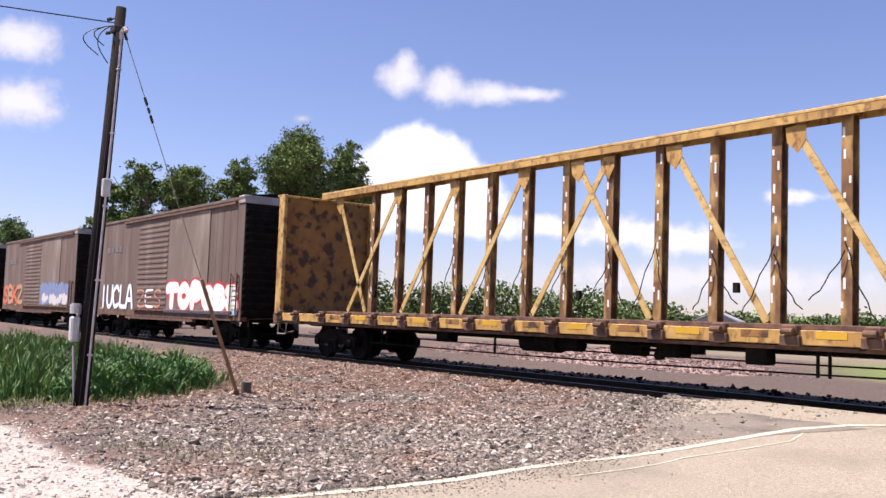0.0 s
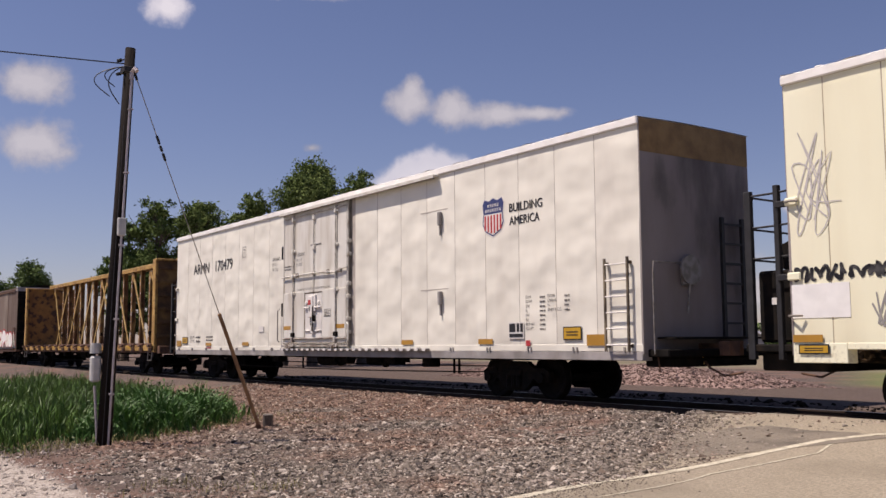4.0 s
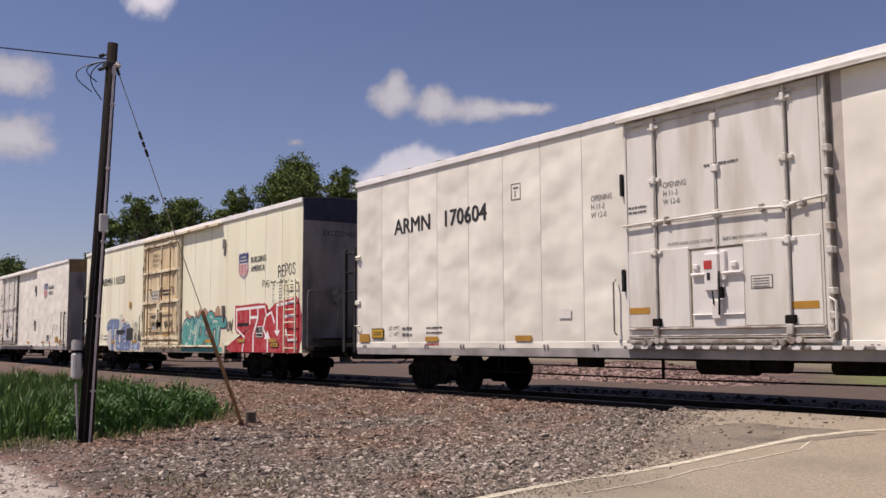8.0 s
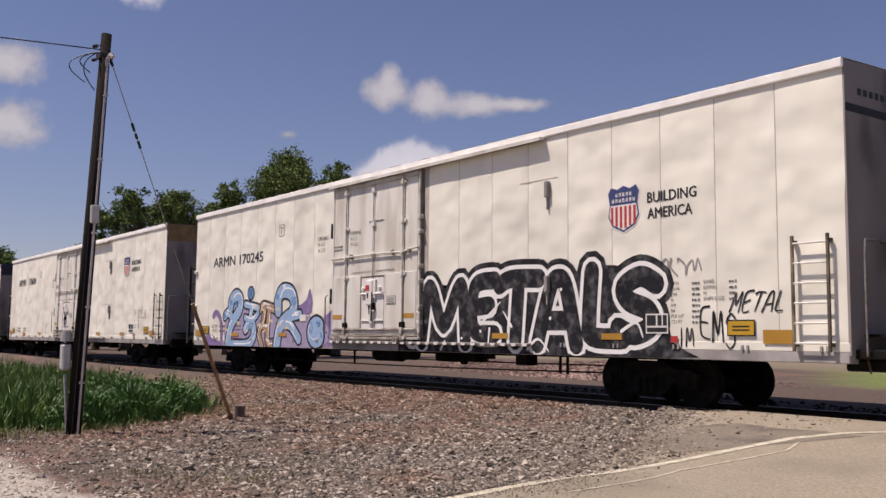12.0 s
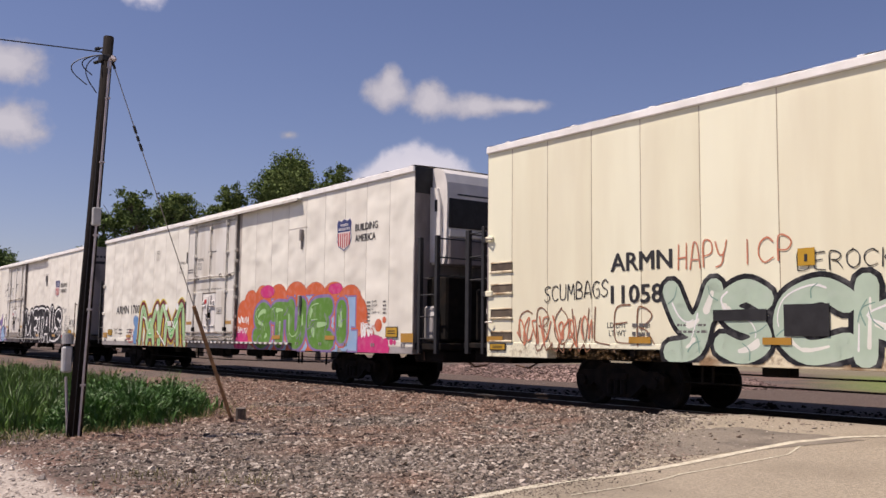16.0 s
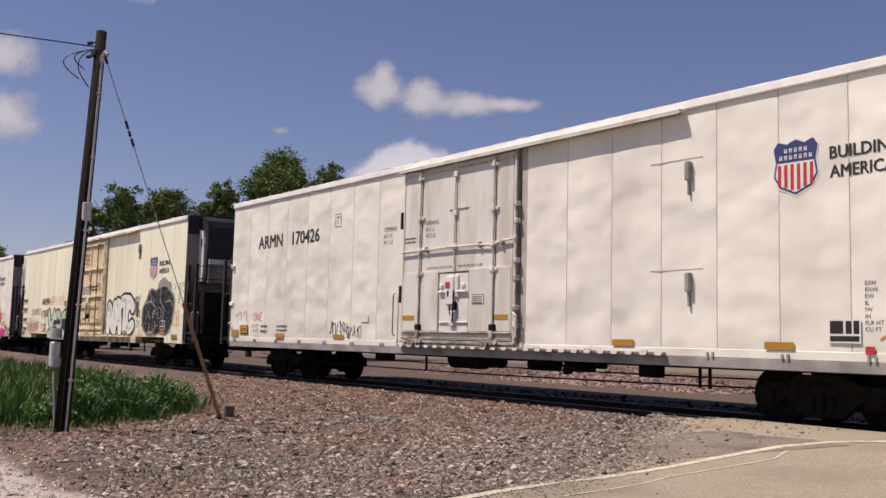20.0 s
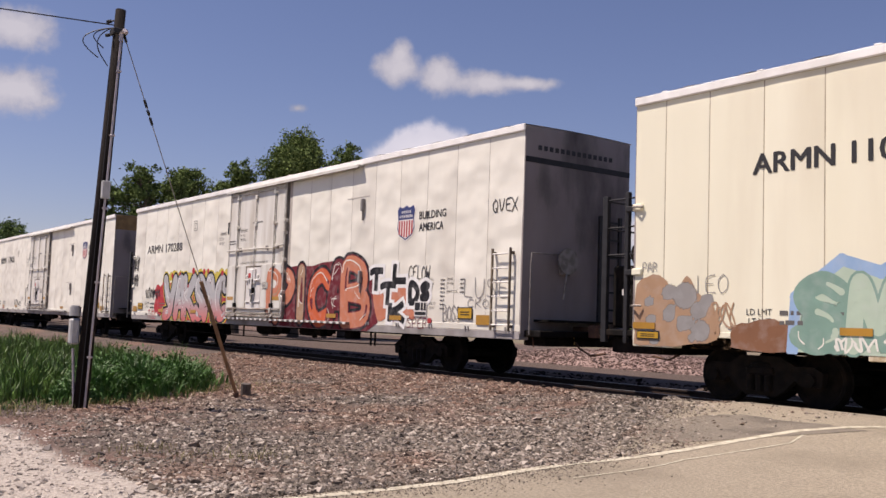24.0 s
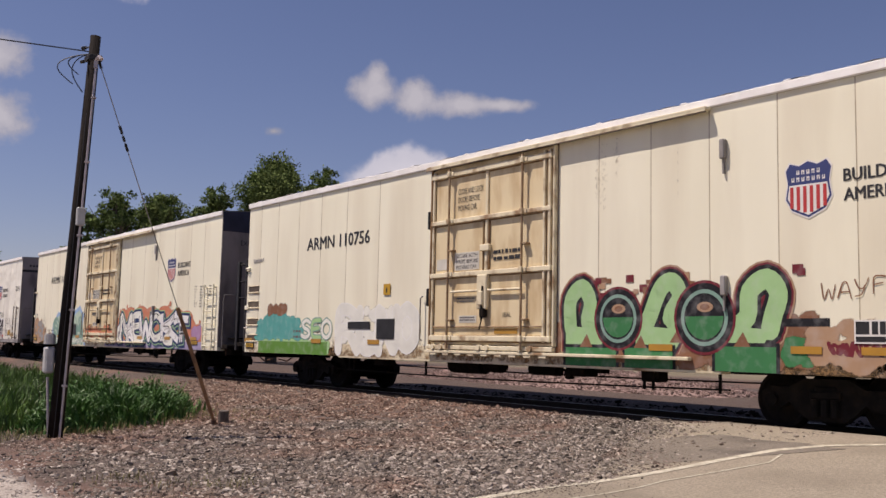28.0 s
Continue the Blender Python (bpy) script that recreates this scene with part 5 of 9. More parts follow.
car_7 = reefer("white refrigerator car with red scrawls and brown end band", 28.24, 23.95, True, "ARMN 170426", (9.47, 13.42), "brown", emblem_z=3.27)
car_8 = reefer("white refrigerator car with orange and black paintings", 55.0, 23.95, True, "ARMN 170288", (9.47, 13.42), "pale", emblem_z=2.87, low_number=True)
car_9 = reefer("cream refrigerator car with teal and white paintings", 82.0, 21.3, False, "ARMN 110026", (8.1, 11.95), "navy", faded=True)
car_10 = reefer("cream refrigerator car with green and blue paintings", 105.25, 21.4, False, "ARMN 110756", (9.3, 13.2), "dark", side_rungs=True, faded=True)

# spray paintings on the near sides
def spray(name, c, low=None, z0=0.6, z1=2.4):
    """Matt spray paint; low: a second colour faded in towards the foot."""
    m = material(name, c, tuple(x * 0.82 for x in c), 3.0, 0.8, spread=0.3, specular=0.1, dirt=tuple(0.62 * x + 0.17 for x in c), dirt_amount=0.55, dirt_scale=5.0)
    if low:
        n, l = m.node_tree.nodes, m.node_tree.links
        bsdf = n["Principled BSDF"]
        src = bsdf.inputs["Base Color"].links[0].from_socket
        co = n.new("ShaderNodeTexCoord")
        sep = n.new("ShaderNodeSeparateXYZ")
        mr = n.new("ShaderNodeMapRange")
        mr.inputs["From Min"].default_value, mr.inputs["From Max"].default_value = z0, z1
        mx = n.new("ShaderNodeMix")
        mx.data_type = 'RGBA'
        mx.inputs["A"].default_value = (*low, 1)
        l.new(co.outputs["Object"], sep.inputs[0])
        l.new(sep.outputs["Z"], mr.inputs["Value"])
        l.new(mr.outputs[0], mx.inputs["Factor"])
        l.new(src, mx.inputs["B"])
        l.new(mx.outputs["Result"], bsdf.inputs["Base Color"])
    return m


SP = {
    "black": spray("black_spray", (0.022, 0.022, 0.026)), "white": spray("white_spray", (0.84, 0.84, 0.82)),
    "grey": spray("grey_spray", (0.30, 0.29, 0.28)), "silver": spray("silver_spray", (0.55, 0.53, 0.52)),
    "blue": spray("blue_spray", (0.13, 0.27, 0.50)), "paleblue": spray("pale_blue_spray", (0.30, 0.45, 0.66)),
    "dullblue": spray("dull_blue_spray", (0.17, 0.22, 0.36)), "navy": spray("dark_blue_spray", (0.03, 0.05, 0.13)),
    "teal": spray("teal_spray", (0.10, 0.36, 0.33)), "mint": spray("mint_spray", (0.46, 0.58, 0.46)), "sea": spray("sea_green_spray", (0.22, 0.36, 0.30)),
    "green": spray("green_spray", (0.05, 0.20, 0.08)), "lime": spray("light_green_spray", (0.36, 0.58, 0.28)), "olive": spray("olive_green_spray", (0.12, 0.27, 0.055)),
    "leaf": spray("bright_green_spray", (0.06, 0.38, 0.09)), "red": spray("red_spray", (0.46, 0.05, 0.06)), "orange": spray("orange_spray", (0.62, 0.14, 0.06)),
    "salmon": spray("salmon_spray", (0.58, 0.22, 0.13)), "pink": spray("pink_spray", (0.60, 0.05, 0.20)), "purple": spray("purple_spray", (0.24, 0.17, 0.36)),
    "lilac": spray("lilac_spray", (0.36, 0.31, 0.46)), "brown": spray("brown_spray", (0.24, 0.12, 0.07)), "tan": spray("tan_spray", (0.42, 0.27, 0.17)),
    "yellow": spray("yellow_spray", (0.60, 0.48, 0.06)), "maroon": spray("maroon_spray", (0.17, 0.03, 0.04)),
    "fade": spray("grey_to_red_spray", (0.46, 0.46, 0.47), (0.60, 0.10, 0.09), 0.5, 1.5), "mauve": spray("mauve_spray", (0.40, 0.24, 0.40)),
    "haze": spray("thin_white_spray", (0.80, 0.80, 0.72)), "cream_dab": spray("pale_yellow_spray", (0.66, 0.56, 0.33)),
}
# strokes of hand-drawn capitals, in a unit cell
FORMS = {
    "A": [[(0.02, 0), (0.30, 0.85), (0.5, 1), (0.70, 0.85), (0.98, 0)], [(0.24, 0.36), (0.78, 0.36)]],
    "B": [[(0.1, 0), (0.1, 1), (0.75, 0.95), (0.8, 0.62), (0.2, 0.52), (0.9, 0.42), (0.88, 0.08), (0.1, 0)]],
    "C": [[(0.95, 0.82), (0.6, 1), (0.15, 0.8), (0.06, 0.35), (0.4, 0.02), (0.95, 0.14)]],
    "D": [[(0.08, 0), (0.08, 1), (0.6, 0.95), (0.95, 0.55), (0.65, 0.06), (0.08, 0)]],
    "E": [[(0.92, 1), (0.3, 0.97), (0.1, 0.75), (0.1, 0.25), (0.3, 0.03), (0.98, 0)], [(0.12, 0.5), (0.75, 0.54)]],
    "F": [[(0.92, 1), (0.25, 0.96), (0.12, 0.7), (0.1, 0)], [(0.12, 0.5), (0.75, 0.55)]],
    "G": [[(0.92, 0.85), (0.55, 1), (0.12, 0.75), (0.08, 0.3), (0.45, 0), (0.9, 0.12), (0.92, 0.45), (0.55, 0.45)]],
    "H": [[(0.1, 0), (0.14, 1)], [(0.86, 0), (0.9, 1)], [(0.12, 0.45), (0.88, 0.5)]],
    "I": [[(0.5, 0), (0.5, 1)]],
    "K": [[(0.08, 0), (0.12, 1)], [(0.92, 1), (0.55, 0.7), (0.2, 0.5), (0.6, 0.3), (1.0, 0)]],
    "L": [[(0.15, 1), (0.12, 0.3), (0.2, 0.05), (0.95, 0.02)]],
    "M": [[(0.0, 0), (0.1, 0.9), (0.22, 0.9), (0.5, 0.3), (0.78, 0.9), (0.9, 0.9), (1.0, 0)]],
    "N": [[(0.05, 0), (0.05, 0.6), (0.15, 0.95), (0.35, 0.7), (0.62, 0.25), (0.85, 0.05), (0.92, 0.4), (0.95, 1)]],
    "O": [[(0.5, 1), (0.12, 0.75), (0.1, 0.25), (0.5, 0), (0.9, 0.25), (0.9, 0.75), (0.5, 1)]],
    "P": [[(0.1, 0), (0.1, 1), (0.7, 0.98), (0.9, 0.75), (0.65, 0.48), (0.12, 0.45)]],
    "R": [[(0.1, 0), (0.1, 0.9), (0.5, 1), (0.88, 0.8), (0.6, 0.52), (0.2, 0.5), (0.6, 0.4), (0.98, 0)]],
    "S": [[(0.92, 0.86), (0.55, 1), (0.15, 0.82), (0.3, 0.58), (0.75, 0.42), (0.85, 0.16), (0.45, 0), (0.05, 0.12)]],
    "T": [[(0.0, 0.88), (0.3, 0.98), (1.0, 0.96)], [(0.5, 0.95), (0.46, 0)]],
    "U": [[(0.08, 1), (0.1, 0.25), (0.4, 0), (0.75, 0.1), (0.9, 0.4), (0.94, 1)]],
    "V": [[(0.02, 1), (0.45, 0.02), (0.98, 1)]],
    "Y": [[(0.0, 1), (0.25, 0.55), (0.5, 0.42), (0.75, 0.6), (0.95, 1)], [(0.7, 0.55), (0.5, 0.1), (0.0, 0.0)]],
    "Z": [[(0.05, 0.95), (0.6, 1), (0.85, 0.8), (0.4, 0.4), (0.1, 0.12), (0.5, 0.0), (0.98, 0.05)]],
    "2": [[(0.05, 0.72), (0.25, 0.98), (0.7, 0.95), (0.85, 0.7), (0.5, 0.4), (0.08, 0.08), (0.5, 0.02), (0.98, 0.06)]],
    "!": [[(0.5, 1), (0.45, 0.3)], [(0.45, 0.02), (0.45, 0.06)]],
    "Q": [[(0.5, 1), (0.1, 0.7), (0.15, 0.2), (0.55, 0.05), (0.9, 0.3), (0.88, 0.75), (0.5, 1)], [(0.6, 0.3), (1.0, -0.05)]],
    "W": [[(0.0, 1), (0.2, 0.05), (0.5, 0.7), (0.75, 0.05), (1.0, 1)]],
    "X": [[(0.0, 0), (1, 1)], [(0.0, 1), (1, 0)]],
}


def smooth_line(pts, k=4):
    out = []
    P = [Vector(p) for p in pts]
    for i in range(len(P) - 1):
        a, b, c, d = P[max(i - 1, 0)], P[i], P[i + 1], P[min(i + 2, len(P) - 1)]
        for j in range(k):
            t = j / k
            out.append(0.5 * ((2 * b) + (c - a) * t + (2 * a - 5 * b + 4 * c - d) * t * t + (3 * b - a - 3 * c + d) * t ** 3))
    return out + [P[-1]]


COATS = []


class Sheet:
    """Flat strokes and patches laid one just over the other."""

    def __init__(self, y, half=20.0):
        self.s, self.y, self.k, self.half = Shape(), y, 0, half
        if -1.600 < y < -1.5665:
            self.y = -1.5608 + (y + 1.577) * 0.5
        COATS.append(y)
        self.y -= 0.000008 * len(COATS)

    def keep(self, x, z):
        """Stay on the side of the car."""
        return max(-self.half + 0.03, min(self.half - 0.03, x)), max(0.645, z)

    def fan(self, pts):
        y = self.y - 0.000002 * self.k
        self.k += 1
        pts = [self.keep(*p) for p in pts]
        n = len(pts)
        cx, cz = sum(p[0] for p in pts) / n, sum(p[1] for p in pts) / n
        self.s.add([(cx, y, cz)] + [(p[0], y, p[1]) for p in pts], [(0, i + 1, (i + 1) % n + 1) for i in range(n)])

    def disc(self, x, z, r, rz=None, rnd=None, n=12):
        rz = rz or r
        self.fan([(x + r * (1 + (rnd.uniform(-0.12, 0.12) if rnd else 0)) * math.cos(6.28318 * i / n), z + rz * math.sin(6.28318 * i / n)) for i in range(n)])

    def stroke(self, pts, r, taper=1.0, flat=0.0, joints=False):
        """A ribbon along a line, with round or flat ends."""
        P = [Vector((p[0], p[1])) for p in pts]
        if flat:
            P[0] = P[0] + (P[0] - P[1]).normalized() * flat
            P[-1] = P[-1] + (P[-1] - P[-2]).normalized() * flat
        left, right = [], []
        n = len(P)
        for i, p in enumerate(P):
            d = (P[min(i + 1, n - 1)] - P[max(i - 1, 0)])
            d = d.normalized() if d.length > 1e-6 else Vector((1, 0))
            q = Vector((-d.y, d.x)) * r * (1 + (taper - 1) * i / max(1, n - 1))
            left.append(p + q)
            right.append(p - q)
        for i in range(n - 1):
            y = self.y - 0.000002 * self.k
            self.k += 1
            q = [self.keep(p.x, p.y) for p in (left[i], right[i], right[i + 1], left[i + 1])]
            self.s.add([(a, y, b) for a, b in q], [(0, 1, 2), (0, 2, 3)])
        for i, p in enumerate(P):
            if (joints and 0 < i < n - 1) or (not flat and i in (0, n - 1)):
                self.disc(p.x, p.y, r * (1 + (taper - 1) * i / max(1, n - 1)), n=10)


def row(word, x0, x1, z0, z1, slope=0.0, overlap=0.06):
    """Letters side by side: (letter, left, right, foot, top)."""
    w = (x1 - x0) / len(word)
    return [(ch, x0 + (i - overlap) * w, x0 + (i + 1 + overlap) * w, z0 + slope * i, z1 + slope * i) for i, ch in enumerate(word) if ch != " "]


def painting(car, L, letters, fills, thick=0.15, rims=(("black", 0.055),), y=-1.5770, seed=0, lean=0.0, shine=None, blots=None, lines=None, drop=None, square=False, label="spray painting of bold letter-like shapes"):
    """Bold rimmed letters. rims: colours and widths, the outermost first; blots: a colour blotched over the
    fill; shine: a thin light edge; lines: thin strokes inside; drop: a shade under and beside the letters."""
    rnd = random.Random(seed)
    strokes = []
    for i, (ch, x0, x1, z0, z1) in enumerate(letters):
        r = thick
        for st in FORMS[ch]:
            pts = [(x0 + r + px * (x1 - x0 - 2 * r) + lean * (pz - 0.5) - L / 2, z0 + r + pz * (z1 - z0 - 2 * r)) for px, pz in st]
            strokes.append((i, smooth_line(pts, 5)))
    made = []

    def layer(name, colour, grow, dy, pick=None, dx=0.0, dz=0.0):
        sh = Sheet(y - dy, L / 2)
        for i, pts in strokes:
            if pick is None or i % len(fills) == pick:
                sh.stroke([(p[0] + dx, p[1] + dz) for p in pts], thick + grow, flat=thick * 0.35 + grow if square else 0.0, joints=True)
        ob = part(name, sh.s, SP[colour], made[0] if made else car, "" if made else label, fix=False)
        made.append(tagged(ob, kind="stuff"))
    depth = 0.002
    if drop:
        for k in range(3):
            layer("drop_shade", drop, rims[-1][1], depth + 0.0003 * k, dx=0.05 * (k + 1), dz=-0.04 * (k + 1))
        depth += 0.0016
    for colour, grow in rims:
        layer("rim", colour, grow, depth)
        depth += 0.0014
    for k, c in enumerate(fills):
        layer("fill", c, 0.0, depth + 0.0003 * k, k)
    depth += 0.0022
    if blots:
        sh = Sheet(y - depth, L / 2)
        for i, pts in strokes:
            m = len(pts)
            for _ in range(max(1, m // 9)):
                a = rnd.randint(0, max(0, m - 4))
                k = rnd.uniform(-0.45, 0.45) * thick
                sh.stroke([(p[0] + k, p[1] - k * 0.5) for p in pts[a:a + rnd.randint(3, 5)]], thick * rnd.uniform(0.18, 0.42), 0.5)
        tagged(part("blotch", sh.s, SP[blots], made[0], fix=False), kind="stuff")
        depth += 0.0012
    if shine:
        sh = Sheet(y - depth, L / 2)
        for i, pts in strokes:
            m = len(pts)
            a = rnd.randint(0, m // 3)
            sh.stroke([(p[0] - thick * 0.55, p[1] + thick * 0.40) for p in pts[a:a + max(3, m // 2)]], 0.018, 0.5)
        tagged(part("shine", sh.s, SP[shine], made[0], fix=False), kind="stuff")
        depth += 0.0012
    if lines:
        sh = Sheet(y - depth, L / 2)
        for i, pts in strokes:
            for _ in range(2):
                p = rnd.choice(pts)
                a = rnd.uniform(0.4, 2.6)
                q = Vector((math.cos(a), math.sin(a))) * thick * rnd.uniform(0.6, 1.0)
                bow = Vector((-q.y, q.x)) * rnd.uniform(-0.5, 0.5)
                sh.stroke(smooth_line([(p[0] - q.x, p[1] - q.y), (p[0] + bow.x, p[1] + bow.y), (p[0] + q.x, p[1] + q.y)]), 0.012, 0.6)
        tagged(part("line", sh.s, SP[lines], made[0], fix=False), kind="stuff")
    return made[0]


def strokes_painting(car, L, strokes, colour, y, rim=0.06, label="spray painting of rounded letter-like shapes", shine=True):
    """Free strokes of their own widths, with a black rim and a white edge of light."""
    lines = [(smooth_line([(a - L / 2, b) for a, b in pts], 6), w) for pts, w in strokes]
    first = None
    for name, paint_, grow, dy in (("painting", "black", rim, 0.0), ("fill", colour, 0.0, 0.0016)):
        if name == "painting" and not rim:
            continue
        sh = Sheet(y - dy, L / 2)
        for pts, w in lines:
            sh.stroke(pts, w + grow, joints=True)
        ob = tagged(part(name if first or rim else "painting", sh.s, SP[paint_], first or car, "" if first else label, fix=False), kind="stuff")
        first = first or ob
    if shine:
        sh = Sheet(y - 0.0030, L / 2)
        for pts, w in lines:
            m = len(pts)
            sh.stroke([(q.x + w * 0.72, q.y + w * 0.35) for q in pts[m // 8:m // 2 + 2]], 0.028, 0.4)
            sh.stroke([(q.x - w * 0.4, q.y + w * 0.62) for q in pts[m // 2:m // 2 + 4]], 0.030, 0.4)
            sh.stroke([(q.x - w * 0.80, q.y - w * 0.10) for q in pts[2 * m // 3:]], 0.020, 0.5)
        tagged(part("shine", sh.s, SP["white"], first, fix=False), kind="stuff")
    return first


def hand_lettering(car, L, text, x0, x1, z0, z1, colour, width=0.02, seed=0, y=-1.5790, slope=0.0, lean=0.0, label="quick spray-paint lettering"):
    """Thin letters written in one go."""
    rnd = random.Random(seed + len(text))
    sh = Sheet(y, L / 2)
    for ch, a, b, c, d in row(text, x0, x1, z0, z1, slope / max(1, len(text)), -0.08):
        for st in FORMS[ch]:
            pts = [(a + px * (b - a) + lean * (pz - 0.5) + rnd.uniform(-0.03, 0.03) * (b - a) - L / 2, c + pz * (d - c) + rnd.uniform(-0.05, 0.05) * (d - c)) for px, pz in st]
            sh.stroke(smooth_line(pts, 4), width * 0.75, 0.7)
    return tagged(part("hand_lettering", sh.s, SP[colour], car, label, fix=False), kind="stuff")


def field(car, L, pts, colour, y, label, rough=0.04, seed=1):
    """A filled shape with a slightly uneven sprayed edge."""
    rnd = random.Random(seed)
    sh = Sheet(y, L / 2)
    line = smooth_line(list(pts) + [pts[0]], 3)[:-1]
    sh.fan([(p[0] - L / 2 + rnd.uniform(-rough, rough), p[1] + rnd.uniform(-rough, rough)) for p in line])
    return tagged(part("painted_field", sh.s, SP[colour], car, label, fix=False), kind="stuff")


def scrawl(car, L, x0, x1, z0, z1, colour, seed, width=0.022, count=1, y=-1.5790):
    """A quick thin line of loops that spells nothing."""
    rnd = random.Random(seed)
    sh = Sheet(y, L / 2)
    for c in range(count):
        a, b = x0 + (x1 - x0) * c / count, x0 + (x1 - x0) * (c + 0.92) / count
        phase, u = rnd.uniform(0, 6), 0.0
        pts = []
        while u < 1.0:
            k = rnd.uniform(0.45, 1.0)
            pts.append((a + (b - a) * u + 0.16 * k * (z1 - z0) * math.cos(phase * 1.3) - L / 2, (z0 + z1) / 2 + 0.5 * (z1 - z0) * k * math.sin(phase)))
            phase += rnd.uniform(0.7, 2.6)
            u += rnd.uniform(0.01, 0.07) * min(1.0, 1.2 / (b - a))
            if rnd.random() < 0.10 and len(pts) > 3:
                sh.stroke(smooth_line(pts, 4), width, 0.7)
                pts, u = [], u + 0.03
        if len(pts) > 2:
            sh.stroke(smooth_line(pts, 4), width, 0.6)
    return tagged(part("scrawl", sh.s, SP[colour], car, "thin spray-paint scrawl", fix=False), kind="stuff")


SOFT = {}


def soft(colour):
    """The same spray thinning out at its edge, with fine specks."""
    if colour not in SOFT:
        m = SP[colour].copy()
        n, l = m.node_tree.nodes, m.node_tree.links
        at, nz, co = n.new("ShaderNodeAttribute"), n.new("ShaderNodeTexNoise"), n.new("ShaderNodeTexCoord")
        at.attribute_name = "spray"
        nz.inputs["Scale"].default_value, nz.inputs["Detail"].default_value = 14.0, 6.0
        l.new(co.outputs["Object"], nz.inputs["Vector"])
        ma, mr = n.new("ShaderNodeMath"), n.new("ShaderNodeMapRange")
        ma.operation = 'MULTIPLY_ADD'
        ma.inputs[1].default_value = 0.22
        l.new(nz.outputs["Fac"], ma.inputs[0])
        l.new(at.outputs["Fac"], ma.inputs[2])
        mr.inputs["From Min"].default_value, mr.inputs["From Max"].default_value = 0.16, 0.30
        mr.interpolation_type = 'SMOOTHSTEP'
        l.new(ma.outputs[0], mr.inputs["Value"])
        mx, tr = n.new("ShaderNodeMixShader"), n.new("ShaderNodeBsdfTransparent")
        l.new(mr.outputs[0], mx.inputs[0])
        l.new(tr.outputs[0], mx.inputs[1])
        l.new(n["Principled BSDF"].outputs[0], mx.inputs[2])
        l.new(mx.outputs[0], n["Material Output"].inputs["Surface"])
        SOFT[colour] = m
    return SOFT[colour]


def spray_cloud(car, L, discs, colour, y, label, h=0.06, dens=1.0):
    """One sheet under several puffs (x, z, rx, rz), dense inside and thin at the rim."""
    y = Sheet(y).y
    d = np.array(discs)
    lo = (d[:, :2] - d[:, 2:]).min(0)
    hi = (d[:, :2] + d[:, 2:]).max(0)
    xs = np.arange(max(lo[0], 0.03), min(hi[0], L - 0.03), h)
    zs = np.arange(max(lo[1], 0.645), hi[1] + h, h)
    gx, gz = np.meshgrid(xs, zs, indexing='ij')
    val = np.zeros_like(gx)
    for cx, cz, rx, rz in d:
        val = np.maximum(val, 1 - np.hypot((gx - cx) / rx, (gz - cz) / rz))
    val *= dens
    n = len(zs)
    f = [(i * n + j, (i + 1) * n + j, (i + 1) * n + j + 1, i * n + j + 1) for i in range(len(xs) - 1) for j in range(n - 1) if val[i:i + 2, j:j + 2].max() > 0]
    me = bpy.data.meshes.new("painting")
    me.from_pydata([(a - L / 2, y, b) for a, b in zip(gx.ravel().tolist(), gz.ravel().tolist())], [], f)
    at = me.attributes.new("spray", 'FLOAT', 'POINT')
    at.data.foreach_set("value", val.ravel().astype(np.float32))
    me.materials.append(soft(colour))
    return part("painting", me, None, car, label)


def patch(car, L, x0, x1, z0, z1, colour, seed=1, n=26, r=(0.15, 0.4), y=-1.5765, label="faded cloud of spray paint"):
    rnd = random.Random(seed)
    discs = []
    for _ in range(int(n * 1.9)):
        k = rnd.uniform(*r) * rnd.uniform(0.45, 0.9)
        discs.append((rnd.uniform(x0 + k, x1 - k), rnd.uniform(z0 + k * 0.8, max(z0 + k * 0.9, z1 - k * 0.8)), k * 1.1, k * rnd.uniform(0.7, 1.1)))
    return spray_cloud(car, L, discs, colour, y, label)


def block(car, L, x0, x1, z0, z1, colour, y=-1.5763, label="painted-over block"):
    yb = Sheet(y).y
    return part("paint_block", Shape().box(x0 - L / 2, x1 - L / 2, yb - 0.001, yb + 0.004, z0, z1), SP[colour], car, label)


LW, LC = 23.95, 21.3
# brown boxcars
painting(box_b, 15.35, row("SBKZ", 0.2, 5.0, 0.98, 2.1), ("orange", "tan"), 0.11, (("brown", 0.05),), y=-1.566, seed=1)
patch(box_b, 15.35, 8.9, 14.6, 0.95, 2.2, "dullblue", 61, 60, (0.3, 0.5), y=-1.5655)
patch(box_b, 15.35, 9.3, 14.3, 0.95, 1.6, "silver", 62, 24, (0.2, 0.4), y=-1.5662)
painting(box_a, 15.3, row("IUCLA", 0.6, 4.9, 0.92, 1.95), ("white",), 0.085, (("dullblue", 0.03),), y=-1.566, seed=3)
painting(box_a, 15.3, row("ZES", 5.4, 8.2, 1.0, 1.75), ("tan", "white"), 0.05, (("maroon", 0.05),), y=-1.566, seed=4)
painting(box_a, 15.3, row("TOP", 8.7, 12.2, 0.95, 2.0) + row("CBZ", 12.1, 15.1, 0.95, 1.85), ("white", "haze"), 0.20, (("red", 0.09),), y=-1.566, seed=5, lines="red")
block(box_a, 15.3, 8.5, 15.1, 0.86, 0.98, "paleblue", y=-1.5640)
